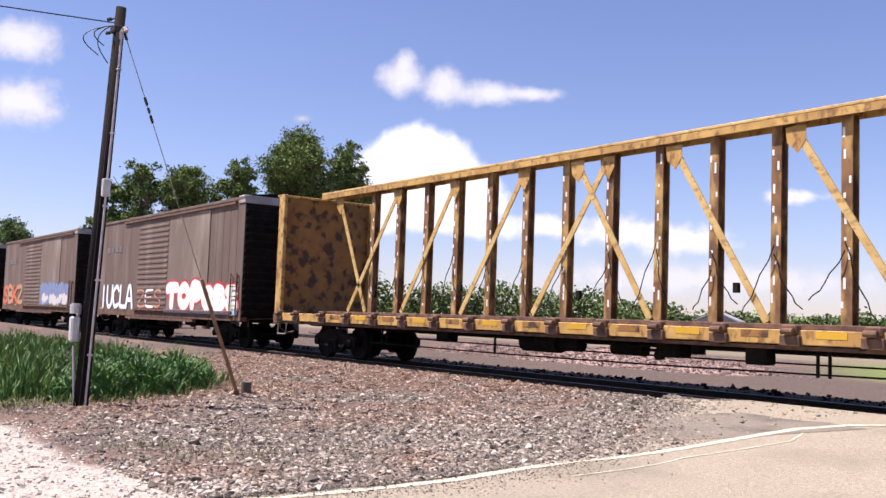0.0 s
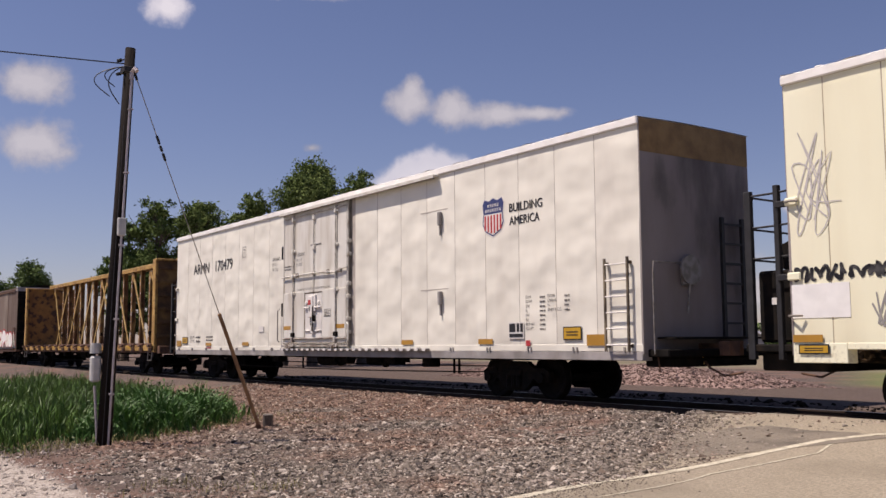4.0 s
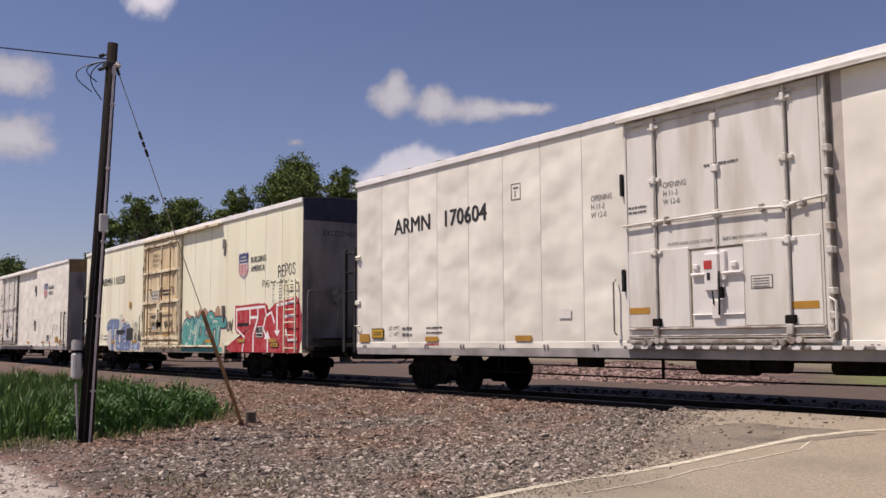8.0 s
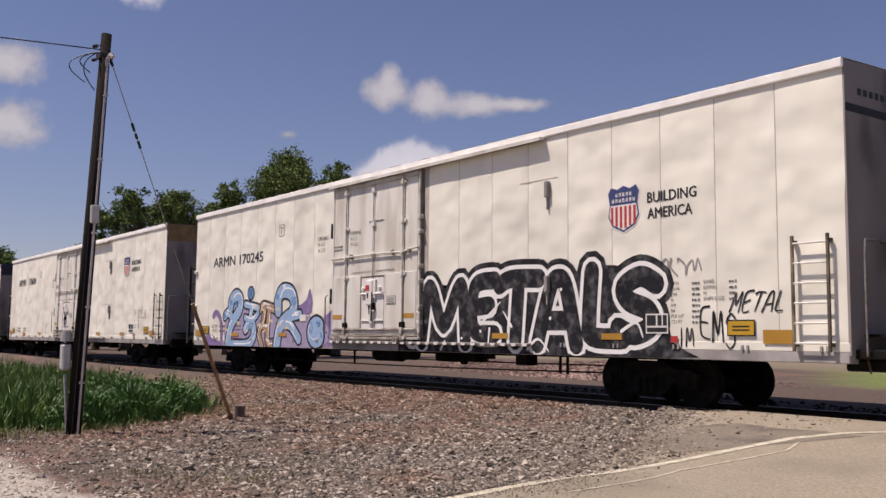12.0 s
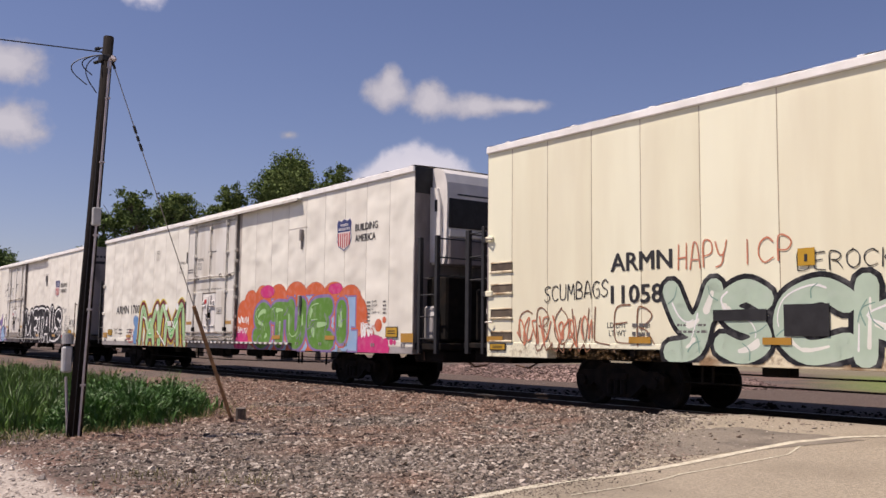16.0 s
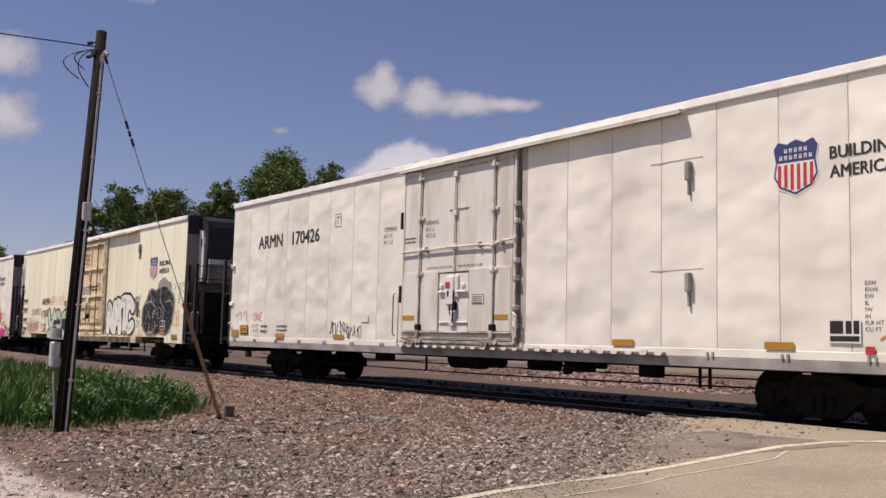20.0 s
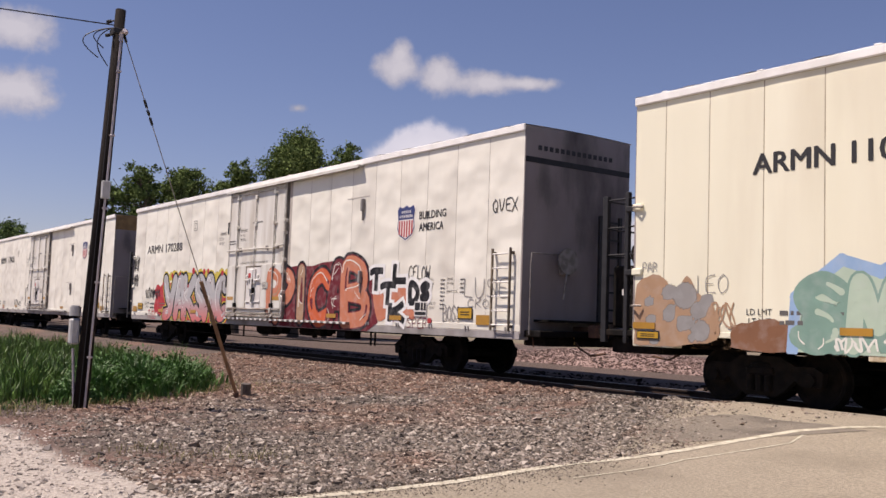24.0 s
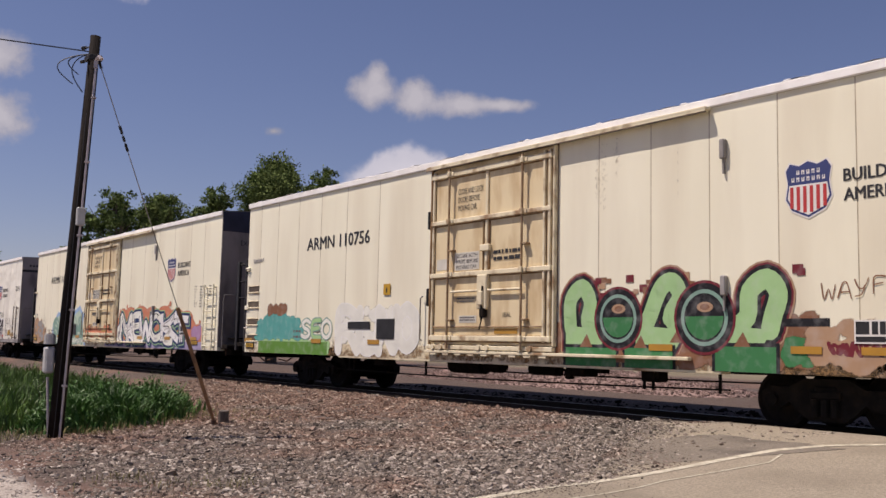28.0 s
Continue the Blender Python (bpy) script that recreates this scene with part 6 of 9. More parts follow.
# cream car with blue, teal and red paintings
c, L = car_2, 21.3
scrawl(c, L, 0.05, 1.95, 1.84, 2.10, "black", 11, 0.035, 2)
scrawl(c, L, 1.4, 2.2, 1.05, 1.75, "grey", 12, 0.016, 2)
scrawl(c, L, 0.25, 0.75, 2.4, 4.2, "silver", 70, 0.012)
block(c, L, 0.02, 0.98, 1.31, 1.82, "white")
field(c, L, [(3.98, 1.92), (4.9, 1.98), (5.5, 1.86), (6.3, 1.75), (6.55, 1.3), (6.6, 0.62), (4.0, 0.62), (3.4, 1.0), (3.45, 1.35)], "silver", -1.5765, "pale grey ground of the painting")
painting(c, L, [("T", 3.35, 5.0, 0.60, 1.95), ("U", 4.55, 5.6, 0.60, 1.55), ("E", 5.25, 6.0, 0.62, 1.78), ("S", 5.75, 6.55, 0.60, 1.70)], ("dullblue",), 0.17, (("mint", 0.09), ("haze", 0.06), ("navy", 0.03)), seed=6, blots="paleblue", shine="silver", lines="navy")
patch(c, L, 3.85, 4.35, 0.66, 1.05, "maroon", 5, 7, (0.12, 0.2), y=-1.5762)
patch(c, L, 6.6, 7.75, 0.66, 0.95, "maroon", 6, 12, (0.08, 0.18))
painting(c, L, row("OOS", 6.6, 7.6, 0.66, 0.98), ("dullblue", "paleblue"), 0.06, (("haze", 0.03),), seed=61)
patch(c, L, 5.3, 5.65, 1.78, 1.95, "red", 7, 5, (0.08, 0.12))
hand_lettering(c, L, "OY", 5.1, 5.45, 1.92, 2.14, "dullblue", 0.014, 1)
hand_lettering(c, L, "LURK", 6.65, 7.35, 1.45, 1.85, "black", 0.014, 2, slope=-0.12)
scrawl(c, L, 6.9, 7.8, 0.95, 1.45, "black", 13, 0.014, 2)
scrawl(c, L, 8.95, 9.9, 1.42, 1.85, "black", 14, 0.02, 1, y=-1.606)
scrawl(c, L, 10.45, 11.4, 1.45, 1.85, "black", 15, 0.02, 1, y=-1.606)
patch(c, L, 12.3, 16.0, 1.55, 2.15, "tan", 3, 14, (0.12, 0.28))
block(c, L, 12.1, 15.7, 0.64, 0.80, "teal", label="teal foot of a painting")
painting(c, L, [("G", 12.1, 13.0, 0.78, 1.80), ("H", 12.8, 13.65, 0.78, 1.85), ("O", 13.4, 14.3, 0.78, 1.90), ("S", 14.2, 15.1, 0.78, 2.0), ("T", 14.75, 16.0, 0.80, 1.80)], ("teal",), 0.165, (("brown", 0.055), ("navy", 0.035)), seed=7, lean=0.12, blots="mint", shine="haze", lines="navy")
scrawl(c, L, 16.1, 16.6, 1.2, 1.75, "black", 16, 0.014)
field(c, L, [(16.75, 2.12), (18.4, 2.14), (19.0, 2.12), (19.2, 1.9), (19.6, 2.1), (20.6, 2.2), (21.1, 2.15), (21.15, 0.64), (16.35, 0.64), (16.6, 1.0), (17.2, 1.15), (16.75, 1.35)], "red", -1.5768, "broad red painted letters", 0.02)
edge_ = Sheet(-1.5800, L / 2)
for line in ([(16.85, 2.0), (16.85, 1.38), (17.45, 1.12), (17.3, 0.68)], [(16.85, 2.0), (18.9, 2.03), (19.02, 1.75), (19.35, 1.85), (19.55, 1.55)], [(17.85, 2.0), (17.85, 1.55)], [(17.9, 1.72), (18.35, 1.72)], [(18.42, 2.0), (18.42, 1.7), (18.1, 1.2), (18.1, 0.68)], [(18.95, 1.7), (18.8, 1.35), (19.1, 1.05), (19.1, 0.68)], [(19.72, 2.05), (19.74, 1.3)], [(19.74, 2.05), (20.9, 2.12)], [(20.2, 1.7), (20.9, 1.72)], [(20.3, 1.3), (20.45, 1.0), (20.95, 1.02)]):
    edge_.stroke([(a - L / 2, b) for a, b in line], 0.042, flat=0.03)
for tri in ([(19.54, 1.30), (19.94, 1.30), (19.74, 1.12)], [(18.85, 1.05), (19.3, 1.05), (19.1, 1.3)]):
    edge_.fan([(a - L / 2, b) for a, b in tri])
tagged(part("painting", edge_.s, SP["white"], c, "white lines and arrow over the red letters", fix=False), kind="stuff")
block(c, L, 16.95, 17.75, 1.46, 1.56, "black", y=-1.5840, label="dark stencil bar")
hand_lettering(c, L, "REPOS", 19.75, 20.9, 2.88, 3.2, "black", 0.026, 4, slope=0.06)
hand_lettering(c, L, "PYG", 18.7, 19.2, 2.62, 2.82, "black", 0.016, 5)
scrawl(c, L, 19.3, 20.6, 2.7, 2.8, "black", 17, 0.014)
# white car with blue and black paintings
c, L = car_4, LW
strokes_painting(c, L, [([(1.02, 0.77), (1.24, 0.91), (1.55, 0.77), (2.08, 0.68)], 0.11), ([(1.63, 1.6), (1.83, 1.71), (2.1, 1.58), (2.26, 1.27), (2.29, 0.72)], 0.1), ([(1.18, 0.67), (2.38, 0.66)], 0.09)], "purple", -1.5767, 0.0, "purple curl beside the letters", False)
strokes_painting(c, L, [([(1.58, 0.97), (1.68, 0.89), (1.6, 0.77), (1.76, 0.93), (1.81, 0.79), (1.96, 0.91), (2.01, 0.8)], 0.012)], "black", -1.5790, 0.0, "thin black scrawl on purple", False)
for pts in ([(7.2, 1.75), (7.9, 1.95), (8.1, 2.3), (8.25, 1.9), (8.1, 1.55)], [(8.6, 0.8), (8.85, 1.4), (9.5, 1.7), (9.4, 1.2), (9.2, 0.7)]):
    field(c, L, pts, "purple", -1.5768, "purple horn of the painting", 0.02)
patch(c, L, 7.7, 9.6, 0.64, 1.5, "purple", 9, 16, (0.15, 0.3))
field(c, L, [(2.6, 0.66), (2.5, 1.3), (3.4, 1.8), (4.9, 1.65), (6.2, 1.65), (7.6, 1.5), (8.8, 1.5), (8.8, 0.66)], "lilac", -1.5769, "grey-lilac ground of the painting")
BLUE_LETTER = [([(2.54, 1.58), (2.76, 1.69), (3.03, 1.58)], 0.13), ([(2.96, 1.85), (3.05, 2.1), (3.37, 2.23), (3.67, 2.09), (3.64, 1.79), (3.32, 1.54), (3.03, 1.3), (2.89, 1.0), (2.8, 0.72)], 0.18), ([(2.82, 0.68), (3.43, 0.66), (4.29, 0.7), (4.67, 0.98), (4.59, 1.29), (4.33, 1.35), (4.09, 1.17)], 0.16), ([(4.04, 1.93), (4.95, 1.8)], 0.1), ([(4.03, 1.52), (4.55, 1.46), (4.92, 1.63)], 0.09), ([(4.47, 1.84), (4.41, 1.42)], 0.11)]
TAN_LETTERS = [([(5.07, 1.74), (5.34, 1.87), (6.17, 1.71)], 0.11), ([(5.35, 1.75), (5.28, 1.4), (5.03, 1.04), (5.25, 0.66)], 0.1), ([(5.66, 1.65), (5.59, 0.8), (6.13, 0.79)], 0.11), ([(5.25, 1.24), (5.63, 1.24)], 0.07)]
BLUE_LAST = [([(6.26, 1.71), (6.24, 2.01), (6.49, 2.25), (6.99, 2.2), (7.22, 1.89), (7.1, 1.6), (6.72, 1.44), (6.38, 1.23), (6.25, 0.91), (6.18, 0.66)], 0.2), ([(6.61, 1.34), (7.05, 1.25), (7.53, 0.88)], 0.14), ([(7.05, 1.51), (7.58, 1.57)], 0.12), ([(6.5, 2.35), (6.7, 2.37)], 0.09)]
strokes_painting(c, L, TAN_LETTERS, "tan", -1.5790)
strokes_painting(c, L, BLUE_LETTER, "paleblue", -1.5840)
strokes_painting(c, L, BLUE_LAST, "paleblue", -1.5840)
painting(c, L, [("G", 8.0, 8.95, 0.66, 1.5)], ("paleblue",), 0.16, (("black", 0.07),), y=-1.5830, seed=11, blots="blue", shine="white", lines="navy")
# darker blue spots, hatching and cream dabs over the letters
sh, dabs = Sheet(-1.5905, L / 2), Sheet(-1.5908, L / 2)
rs_ = random.Random(8)
for a, b, c0, d0 in ((3.42, 1.95, 2.98, 2.02), (4.45, 1.25, 2.52, 1.60), (7.2, 1.95, 6.2, 2.10)):
    sh.disc(c0 - L / 2, d0, 0.10, 0.09, rs_)
    for k in range(3):
        sh.stroke([(a - 0.12 + 0.1 * k - L / 2, b - 0.15), (a - 0.08 + 0.1 * k - L / 2, b + 0.12)], 0.014)
        sh.stroke([(a - 0.17 - L / 2, b - 0.1 + 0.08 * k), (a + 0.17 - L / 2, b - 0.07 + 0.08 * k)], 0.014)
for a, b in ((2.6, 1.15), (2.95, 1.0), (3.5, 1.35), (4.1, 1.1), (4.95, 1.3), (5.2, 1.75), (5.75, 1.4), (6.3, 1.3), (6.75, 1.2), (5.3, 1.1), (4.75, 1.85), (6.2, 1.75)):
    for k in range(3):
        dabs.disc(a + 0.06 * k - L / 2, b + rs_.uniform(-0.03, 0.03), 0.06, 0.035, rs_)
tagged(part("hatching", sh.s, SP["blue"], c, "dark blue spots and hatching", fix=False), kind="stuff")
tagged(part("dab", dabs.s, SP["cream_dab"], c, "pale yellow dabs", fix=False), kind="stuff")
sh = Sheet(-1.5790, L / 2)
sh.disc(4.4 - L / 2, 2.26, 0.25, 0.23, n=18)
tagged(part("painting", sh.s, SP["black"], c, "small round face above the letters", fix=False), kind="stuff")
sh = Sheet(-1.5815, L / 2)
sh.disc(4.4 - L / 2, 2.26, 0.20, 0.18, n=18)
tagged(part("fill", sh.s, SP["blue"], c, "", fix=False), kind="stuff")
hand_lettering(c, L, "X", 4.28, 4.52, 2.14, 2.38, "black", 0.016, 6, y=-1.5850)
block(c, L, 12.5, 20.7, 0.645, 0.93, "black", y=-1.5765, label="black foot of the painting")
field(c, L, [(12.8, 0.66), (12.75, 1.8), (13.4, 2.2), (14.2, 2.1), (15.4, 2.2), (16.4, 2.3), (17.6, 2.25), (18.4, 2.1), (19.1, 2.3), (19.9, 2.15), (20.5, 1.6), (20.75, 0.9), (20.7, 0.65)], "black", -1.5768, "black ground of the painting", 0.03)
painting(c, L, [("C", 12.65, 13.6, 0.75, 2.1), ("M", 13.3, 15.3, 0.66, 2.3), ("E", 15.05, 16.3, 0.85, 2.35), ("T", 16.0, 17.6, 0.72, 2.38), ("A", 17.2, 18.7, 0.66, 2.3), ("L", 18.5, 19.9, 0.75, 2.4), ("S", 19.3, 20.65, 0.85, 2.25)], ("black",), 0.19, (("black", 0.20), ("white", 0.085)), seed=12, lean=0.06)
sh = Sheet(-1.5870, L / 2)
for a, b in ((14.95, 0.95), (15.6, 1.1), (16.95, 0.98), (17.75, 1.35), (13.5, 2.05), (18.05, 1.9)):
    sh.disc(a - L / 2, b, 0.035, n=10)
for line in ([(15.6, 1.25), (16.25, 1.7)], [(15.9, 1.15), (15.85, 0.8)], [(16.6, 1.2), (16.35, 1.5)], [(17.1, 0.75), (17.4, 0.95), (17.7, 0.72)], [(19.6, 1.1), (19.95, 1.25), (20.1, 1.0)], [(14.2, 0.7), (14.35, 0.9)], [(13.0, 1.3), (13.2, 1.6)]):
    sh.stroke(smooth_line([(a - L / 2, b) for a, b in line]), 0.035, 0.4)
tagged(part("accent", sh.s, SP["white"], c, "white sparks and dots", fix=False), kind="stuff")
scrawl(c, L, 20.2, 21.5, 2.0, 2.38, "grey", 18, 0.02)
hand_lettering(c, L, "METAL", 21.95, 22.95, 1.40, 1.72, "black", 0.022, 7, lean=0.12)
hand_lettering(c, L, "EMS", 21.3, 22.05, 0.98, 1.5, "black", 0.026, 8, slope=-0.2)
hand_lettering(c, L, "IM", 20.85, 21.2, 0.85, 1.15, "black", 0.022, 9)
# white car with green and red painting
c, L = car_5, 23.2
patch(c, L, 3.85, 5.1, 0.7, 1.8, "blue", 71, 26, (0.25, 0.4))
patch(c, L, 9.0, 9.5, 0.7, 1.7, "blue", 72, 10, (0.15, 0.25))
painting(c, L, [("M", 4.5, 6.9, 0.64, 2.22), ("M", 6.55, 9.35, 0.64, 2.22), ("A", 5.3, 6.3, 0.64, 1.7), ("M", 7.2, 8.7, 0.64, 1.75)], ("lime",), 0.13, (("yellow", 0.19), ("maroon", 0.13)), seed=13, shine="white", blots="leaf")
sh = Sheet(-1.5860, L / 2)
for a in (5.6, 6.45, 7.4, 8.45):
    sh.fan([(a + 0.14 * math.cos(6.28 * k / 10) - L / 2, 2.07 + 0.13 * math.sin(6.28 * k / 10)) for k in range(10)])
for line in ([(6.5, 1.2), (7.4, 0.68)], [(4.95, 1.75), (5.3, 1.65)], [(8.0, 1.55), (8.25, 1.3), (8.5, 1.55)]):
    sh.stroke([(a - L / 2, b) for a, b in line], 0.03)
tagged(part("accent", sh.s, SP["white"], c, "white tips on the letters", fix=False), kind="stuff")
hand_lettering(c, L, "ES", 3.35, 3.95, 0.75, 1.25, "red", 0.03, 10)
puffs = [(13.75, 1.15, 0.42, 0.62), (13.95, 1.75, 0.42, 0.42), (14.5, 2.05, 0.5, 0.42), (15.3, 2.18, 0.55, 0.40), (16.3, 2.22, 0.55, 0.36), (17.4, 2.24, 0.65, 0.36), (18.5, 2.2, 0.6, 0.34), (19.5, 2.15, 0.6, 0.36), (20.35, 2.0, 0.6, 0.40), (20.8, 1.5, 0.45, 0.6), (21.0, 1.0, 0.6, 0.45), (17.0, 1.4, 3.6, 1.0)]
spray_cloud(c, L, puffs, "orange", -1.5765, "orange cloud behind the letters", dens=1.6)
for a, b, r in ((21.72, 1.32, 0.16), (21.98, 1.45, 0.08), (21.5, 1.3, 0.05), (13.1, 1.45, 0.10), (13.1, 1.1, 0.13)):
    sh = Sheet(-1.5767, L / 2)
    sh.disc(a - L / 2, b, r, n=16)
    tagged(part("painted_dot", sh.s, SP["orange"], c, "", fix=False), kind="stuff")
spray_cloud(c, L, [(13.85, 0.85, 0.55, 0.45), (21.3, 0.72, 1.0, 0.42), (15.6, 2.35, 0.5, 0.2), (19.6, 2.3, 0.4, 0.15)], "pink", -1.5772, "pink spray at both ends of the cloud", dens=1.4)
sh = Sheet(-1.5780, L / 2)
for a, b, r in ((22.05, 0.88, 0.13), (22.3, 0.92, 0.08), (22.45, 0.90, 0.06)):
    sh.disc(a - L / 2, b, r, n=14)
tagged(part("painted_dot", sh.s, SP["pink"], c, "pink dots", fix=False), kind="stuff")
BLUE_BITS = ((19.75, 1.35, 0.42, 0.72), (20.25, 1.3, 0.38, 0.75), (20.3, 0.68, 0.42, 0.5), (15.9, 1.95, 0.5, 0.15), (16.9, 2.0, 0.45, 0.16), (18.0, 1.98, 0.6, 0.16), (15.3, 0.72, 0.35, 0.3), (17.55, 0.66, 0.4, 0.3), (18.9, 0.66, 0.5, 0.28), (19.9, 0.8, 0.3, 0.4), (16.45, 1.3, 0.2, 0.25), (18.7, 1.2, 0.3, 0.2))
for a0, b0, w, h in BLUE_BITS:
    block(c, L, a0 - 0.045, a0 + w + 0.045, b0 - 0.045, b0 + h + 0.045, "purple", y=-1.5785, label="purple block edge")
    block(c, L, a0, a0 + w, b0, b0 + h, "paleblue", y=-1.5800, label="pale blue painted block")
painting(c, L, [("S", 14.65, 16.0, 0.66, 2.05), ("T", 15.8, 17.1, 0.68, 2.05), ("U", 16.8, 18.1, 0.68, 2.10), ("E", 18.0, 19.6, 0.68, 2.08), ("I", 19.55, 20.35, 0.85, 2.0)], ("olive",), 0.255, (("orange", 0.13), ("purple", 0.085)), y=-1.5815, seed=14, blots="lime", shine="lime", lines="purple", drop="paleblue")
scrawl(c, L, 13.62, 14.45, 1.38, 1.65, "white", 21, 0.026, 1, y=-1.5800)
scrawl(c, L, 13.62, 14.4, 1.1, 1.35, "white", 20, 0.02, 1, y=-1.5800)
scrawl(c, L, 20.9, 21.5, 1.0, 1.42, "white", 24, 0.022, 2, y=-1.5800)
# cream car with mint, white and black paintings
c, L = car_6, 21.5
hand_lettering(c, L, "HAPY", 5.05, 6.1, 2.2, 2.62, "salmon", 0.020, 12)
hand_lettering(c, L, "ICP", 6.3, 7.3, 2.22, 2.6, "salmon", 0.020, 13)
hand_lettering(c, L, "BEROCK", 7.3, 8.9, 2.06, 2.32, "black", 0.014, 14)
hand_lettering(c, L, "SCUMBAGS", 1.75, 3.5, 1.74, 2.04, "black", 0.018, 15, slope=0.06)
hand_lettering(c, L, "CROWLER", 0.95, 4.6, 0.92, 1.6, "brown", 0.02, 16)
scrawl(c, L, 1.0, 3.2, 0.85, 1.5, "salmon", 29, 0.02, 2)
scrawl(c, L, 1.5, 3.2, 0.75, 0.95, "brown", 28, 0.016, 1)
painting(c, L, [("Y", 4.75, 6.05, 0.62, 2.02), ("S", 5.75, 7.0, 0.64, 1.98), ("C", 6.85, 8.35, 0.64, 1.95), ("K", 8.1, 9.65, 0.62, 1.98)], ("mint",), 0.185, (("black", 0.085),), seed=17, blots="haze", shine="white", lines="sea")
painting(c, L, [("N", 13.4, 14.65, 0.88, 2.28), ("A", 14.2, 15.35, 0.88, 2.35), ("T", 14.95, 16.35, 0.9, 2.48), ("C", 15.5, 16.75, 0.9, 2.35)], ("haze",), 0.225, (("black", 0.10),), seed=18, blots="mint", shine="paleblue", lines="silver", label="rounded pale letters with thick black rims")
hand_lettering(c, L, "NSA!", 16.65, 17.3, 2.02, 2.36, "black", 0.022, 19, slope=0.04)
scrawl(c, L, 16.85, 17.35, 1.5, 1.9, "tan", 30, 0.02)
hand_lettering(c, L, "2S", 16.9, 17.35, 1.18, 1.45, "maroon", 0.018, 20)
hand_lettering(c, L, "NSA", 17.15, 17.7, 0.84, 1.1, "salmon", 0.016, 21)
hand_lettering(c, L, "ZB", 20.55, 21.2, 1.25, 1.75, "salmon", 0.02, 22)
BLOB = [(17.5, 1.25), (17.48, 1.85), (17.9, 2.25), (18.3, 2.62), (18.8, 2.55), (19.2, 2.66), (19.7, 2.72), (20.15, 2.58), (20.65, 2.25), (20.7, 1.8), (20.45, 1.2), (20.0, 0.92), (19.5, 0.98), (18.7, 0.88), (18.0, 0.92)]
field(c, L, [(19.15 + (a - 19.15) * 1.0, 1.75 + (b - 1.75) * 1.03) for a, b in BLOB], "grey", -1.5766, "grey rim of the black painting", 0.02)
field(c, L, [(19.15 + (a - 19.15) * 0.93, 1.75 + (b - 1.75) * 0.95) for a, b in BLOB], "black", -1.5772, "round black painting with a grey rim", 0.02)
patch(c, L, 18.9, 20.4, 2.3, 2.95, "grey", 33, 12, (0.25, 0.45), y=-1.5764)
sh = Sheet(-1.5785, L / 2)
for line in ([(18.25, 2.5), (18.5, 2.1), (18.9, 1.9), (18.6, 1.6), (18.9, 1.3), (18.7, 0.95)], [(19.35, 2.6), (19.3, 2.2), (19.7, 1.8), (19.55, 1.3), (19.7, 1.0)], [(17.75, 2.05), (18.2, 2.15), (18.45, 2.1)], [(19.9, 2.1), (20.3, 2.15), (20.55, 1.95)], [(18.3, 1.35), (18.35, 0.95)]):
    sh.stroke(smooth_line([(a - L / 2, b) for a, b in line]), 0.028)
rs_ = random.Random(40)
for k in range(70):
    a, b = rs_.uniform(17.8, 20.4), rs_.uniform(1.15, 2.4)
    w = rs_.uniform(0.06, 0.25)
    sh.stroke([(a - L / 2, b), (a + w - L / 2, b - 0.02)], 0.005)
tagged(part("line", sh.s, SP["grey"], c, "grey lines over the black", fix=False), kind="stuff")
hand_lettering(c, L, "XID", 17.9, 19.6, 1.5, 1.9, "silver", 0.012, 23, y=-1.5800)
block(c, L, 17.95, 18.85, 1.40, 1.52, "black", y=-1.5810, label="dark stencil bar")
# white car with red scrawls
c, L = car_7, LW
scrawl(c, L, 6.05, 7.15, 1.06, 1.42, "black", 24, 0.014)
scrawl(c, L, 6.95, 7.75, 0.92, 1.36, "black", 25, 0.012)
hand_lettering(c, L, "ONE", 1.62, 2.2, 1.42, 1.66, "salmon", 0.016, 25)
for x0, z0 in ((0.38, 1.45), (0.62, 1.52), (0.95, 1.55), (20.95, 1.02), (21.2, 1.05), (21.48, 1.08)):
    sh = Sheet(-1.5790, L / 2)
    sh.stroke(smooth_line([(x0 - L / 2, z0 + 0.1), (x0 + 0.15 - L / 2, z0 + 0.16), (x0 + 0.2 - L / 2, z0 - 0.12)]), 0.014, 0.6)
    tagged(part("hand_lettering", sh.s, SP["salmon"], c, "", fix=False), kind="stuff")
hand_lettering(c, L, "SPO", 21.3, 22.3, 1.28, 1.72, "salmon", 0.018, 26)
scrawl(c, L, 22.4, 23.0, 1.25, 1.6, "grey", 39, 0.012)
# white car with red and orange paintings
c, L = car_8, LW
scrawl(c, L, 0.08, 0.72, 1.9, 2.5, "black", 40, 0.026, 1)
scrawl(c, L, 0.08, 0.62, 2.5, 3.2, "black", 73, 0.026, 1)
scrawl(c, L, 1.6, 3.25, 1.4, 1.88, "black", 41, 0.03, 2)
patch(c, L, 2.55, 4.1, 0.75, 1.95, "red", 42, 30, (0.25, 0.45))
hand_lettering(c, L, "TIGS", 1.98, 2.8, 0.68, 1.02, "red", 0.026, 27)
field(c, L, [(3.7, 0.8), (4.1, 2.0), (9.2, 2.0), (9.3, 0.7)], "red", -1.5768, "red ground of the painting")
patch(c, L, 3.9, 9.4, 1.9, 2.5, "yellow", 74, 16, (0.2, 0.3), y=-1.5767)
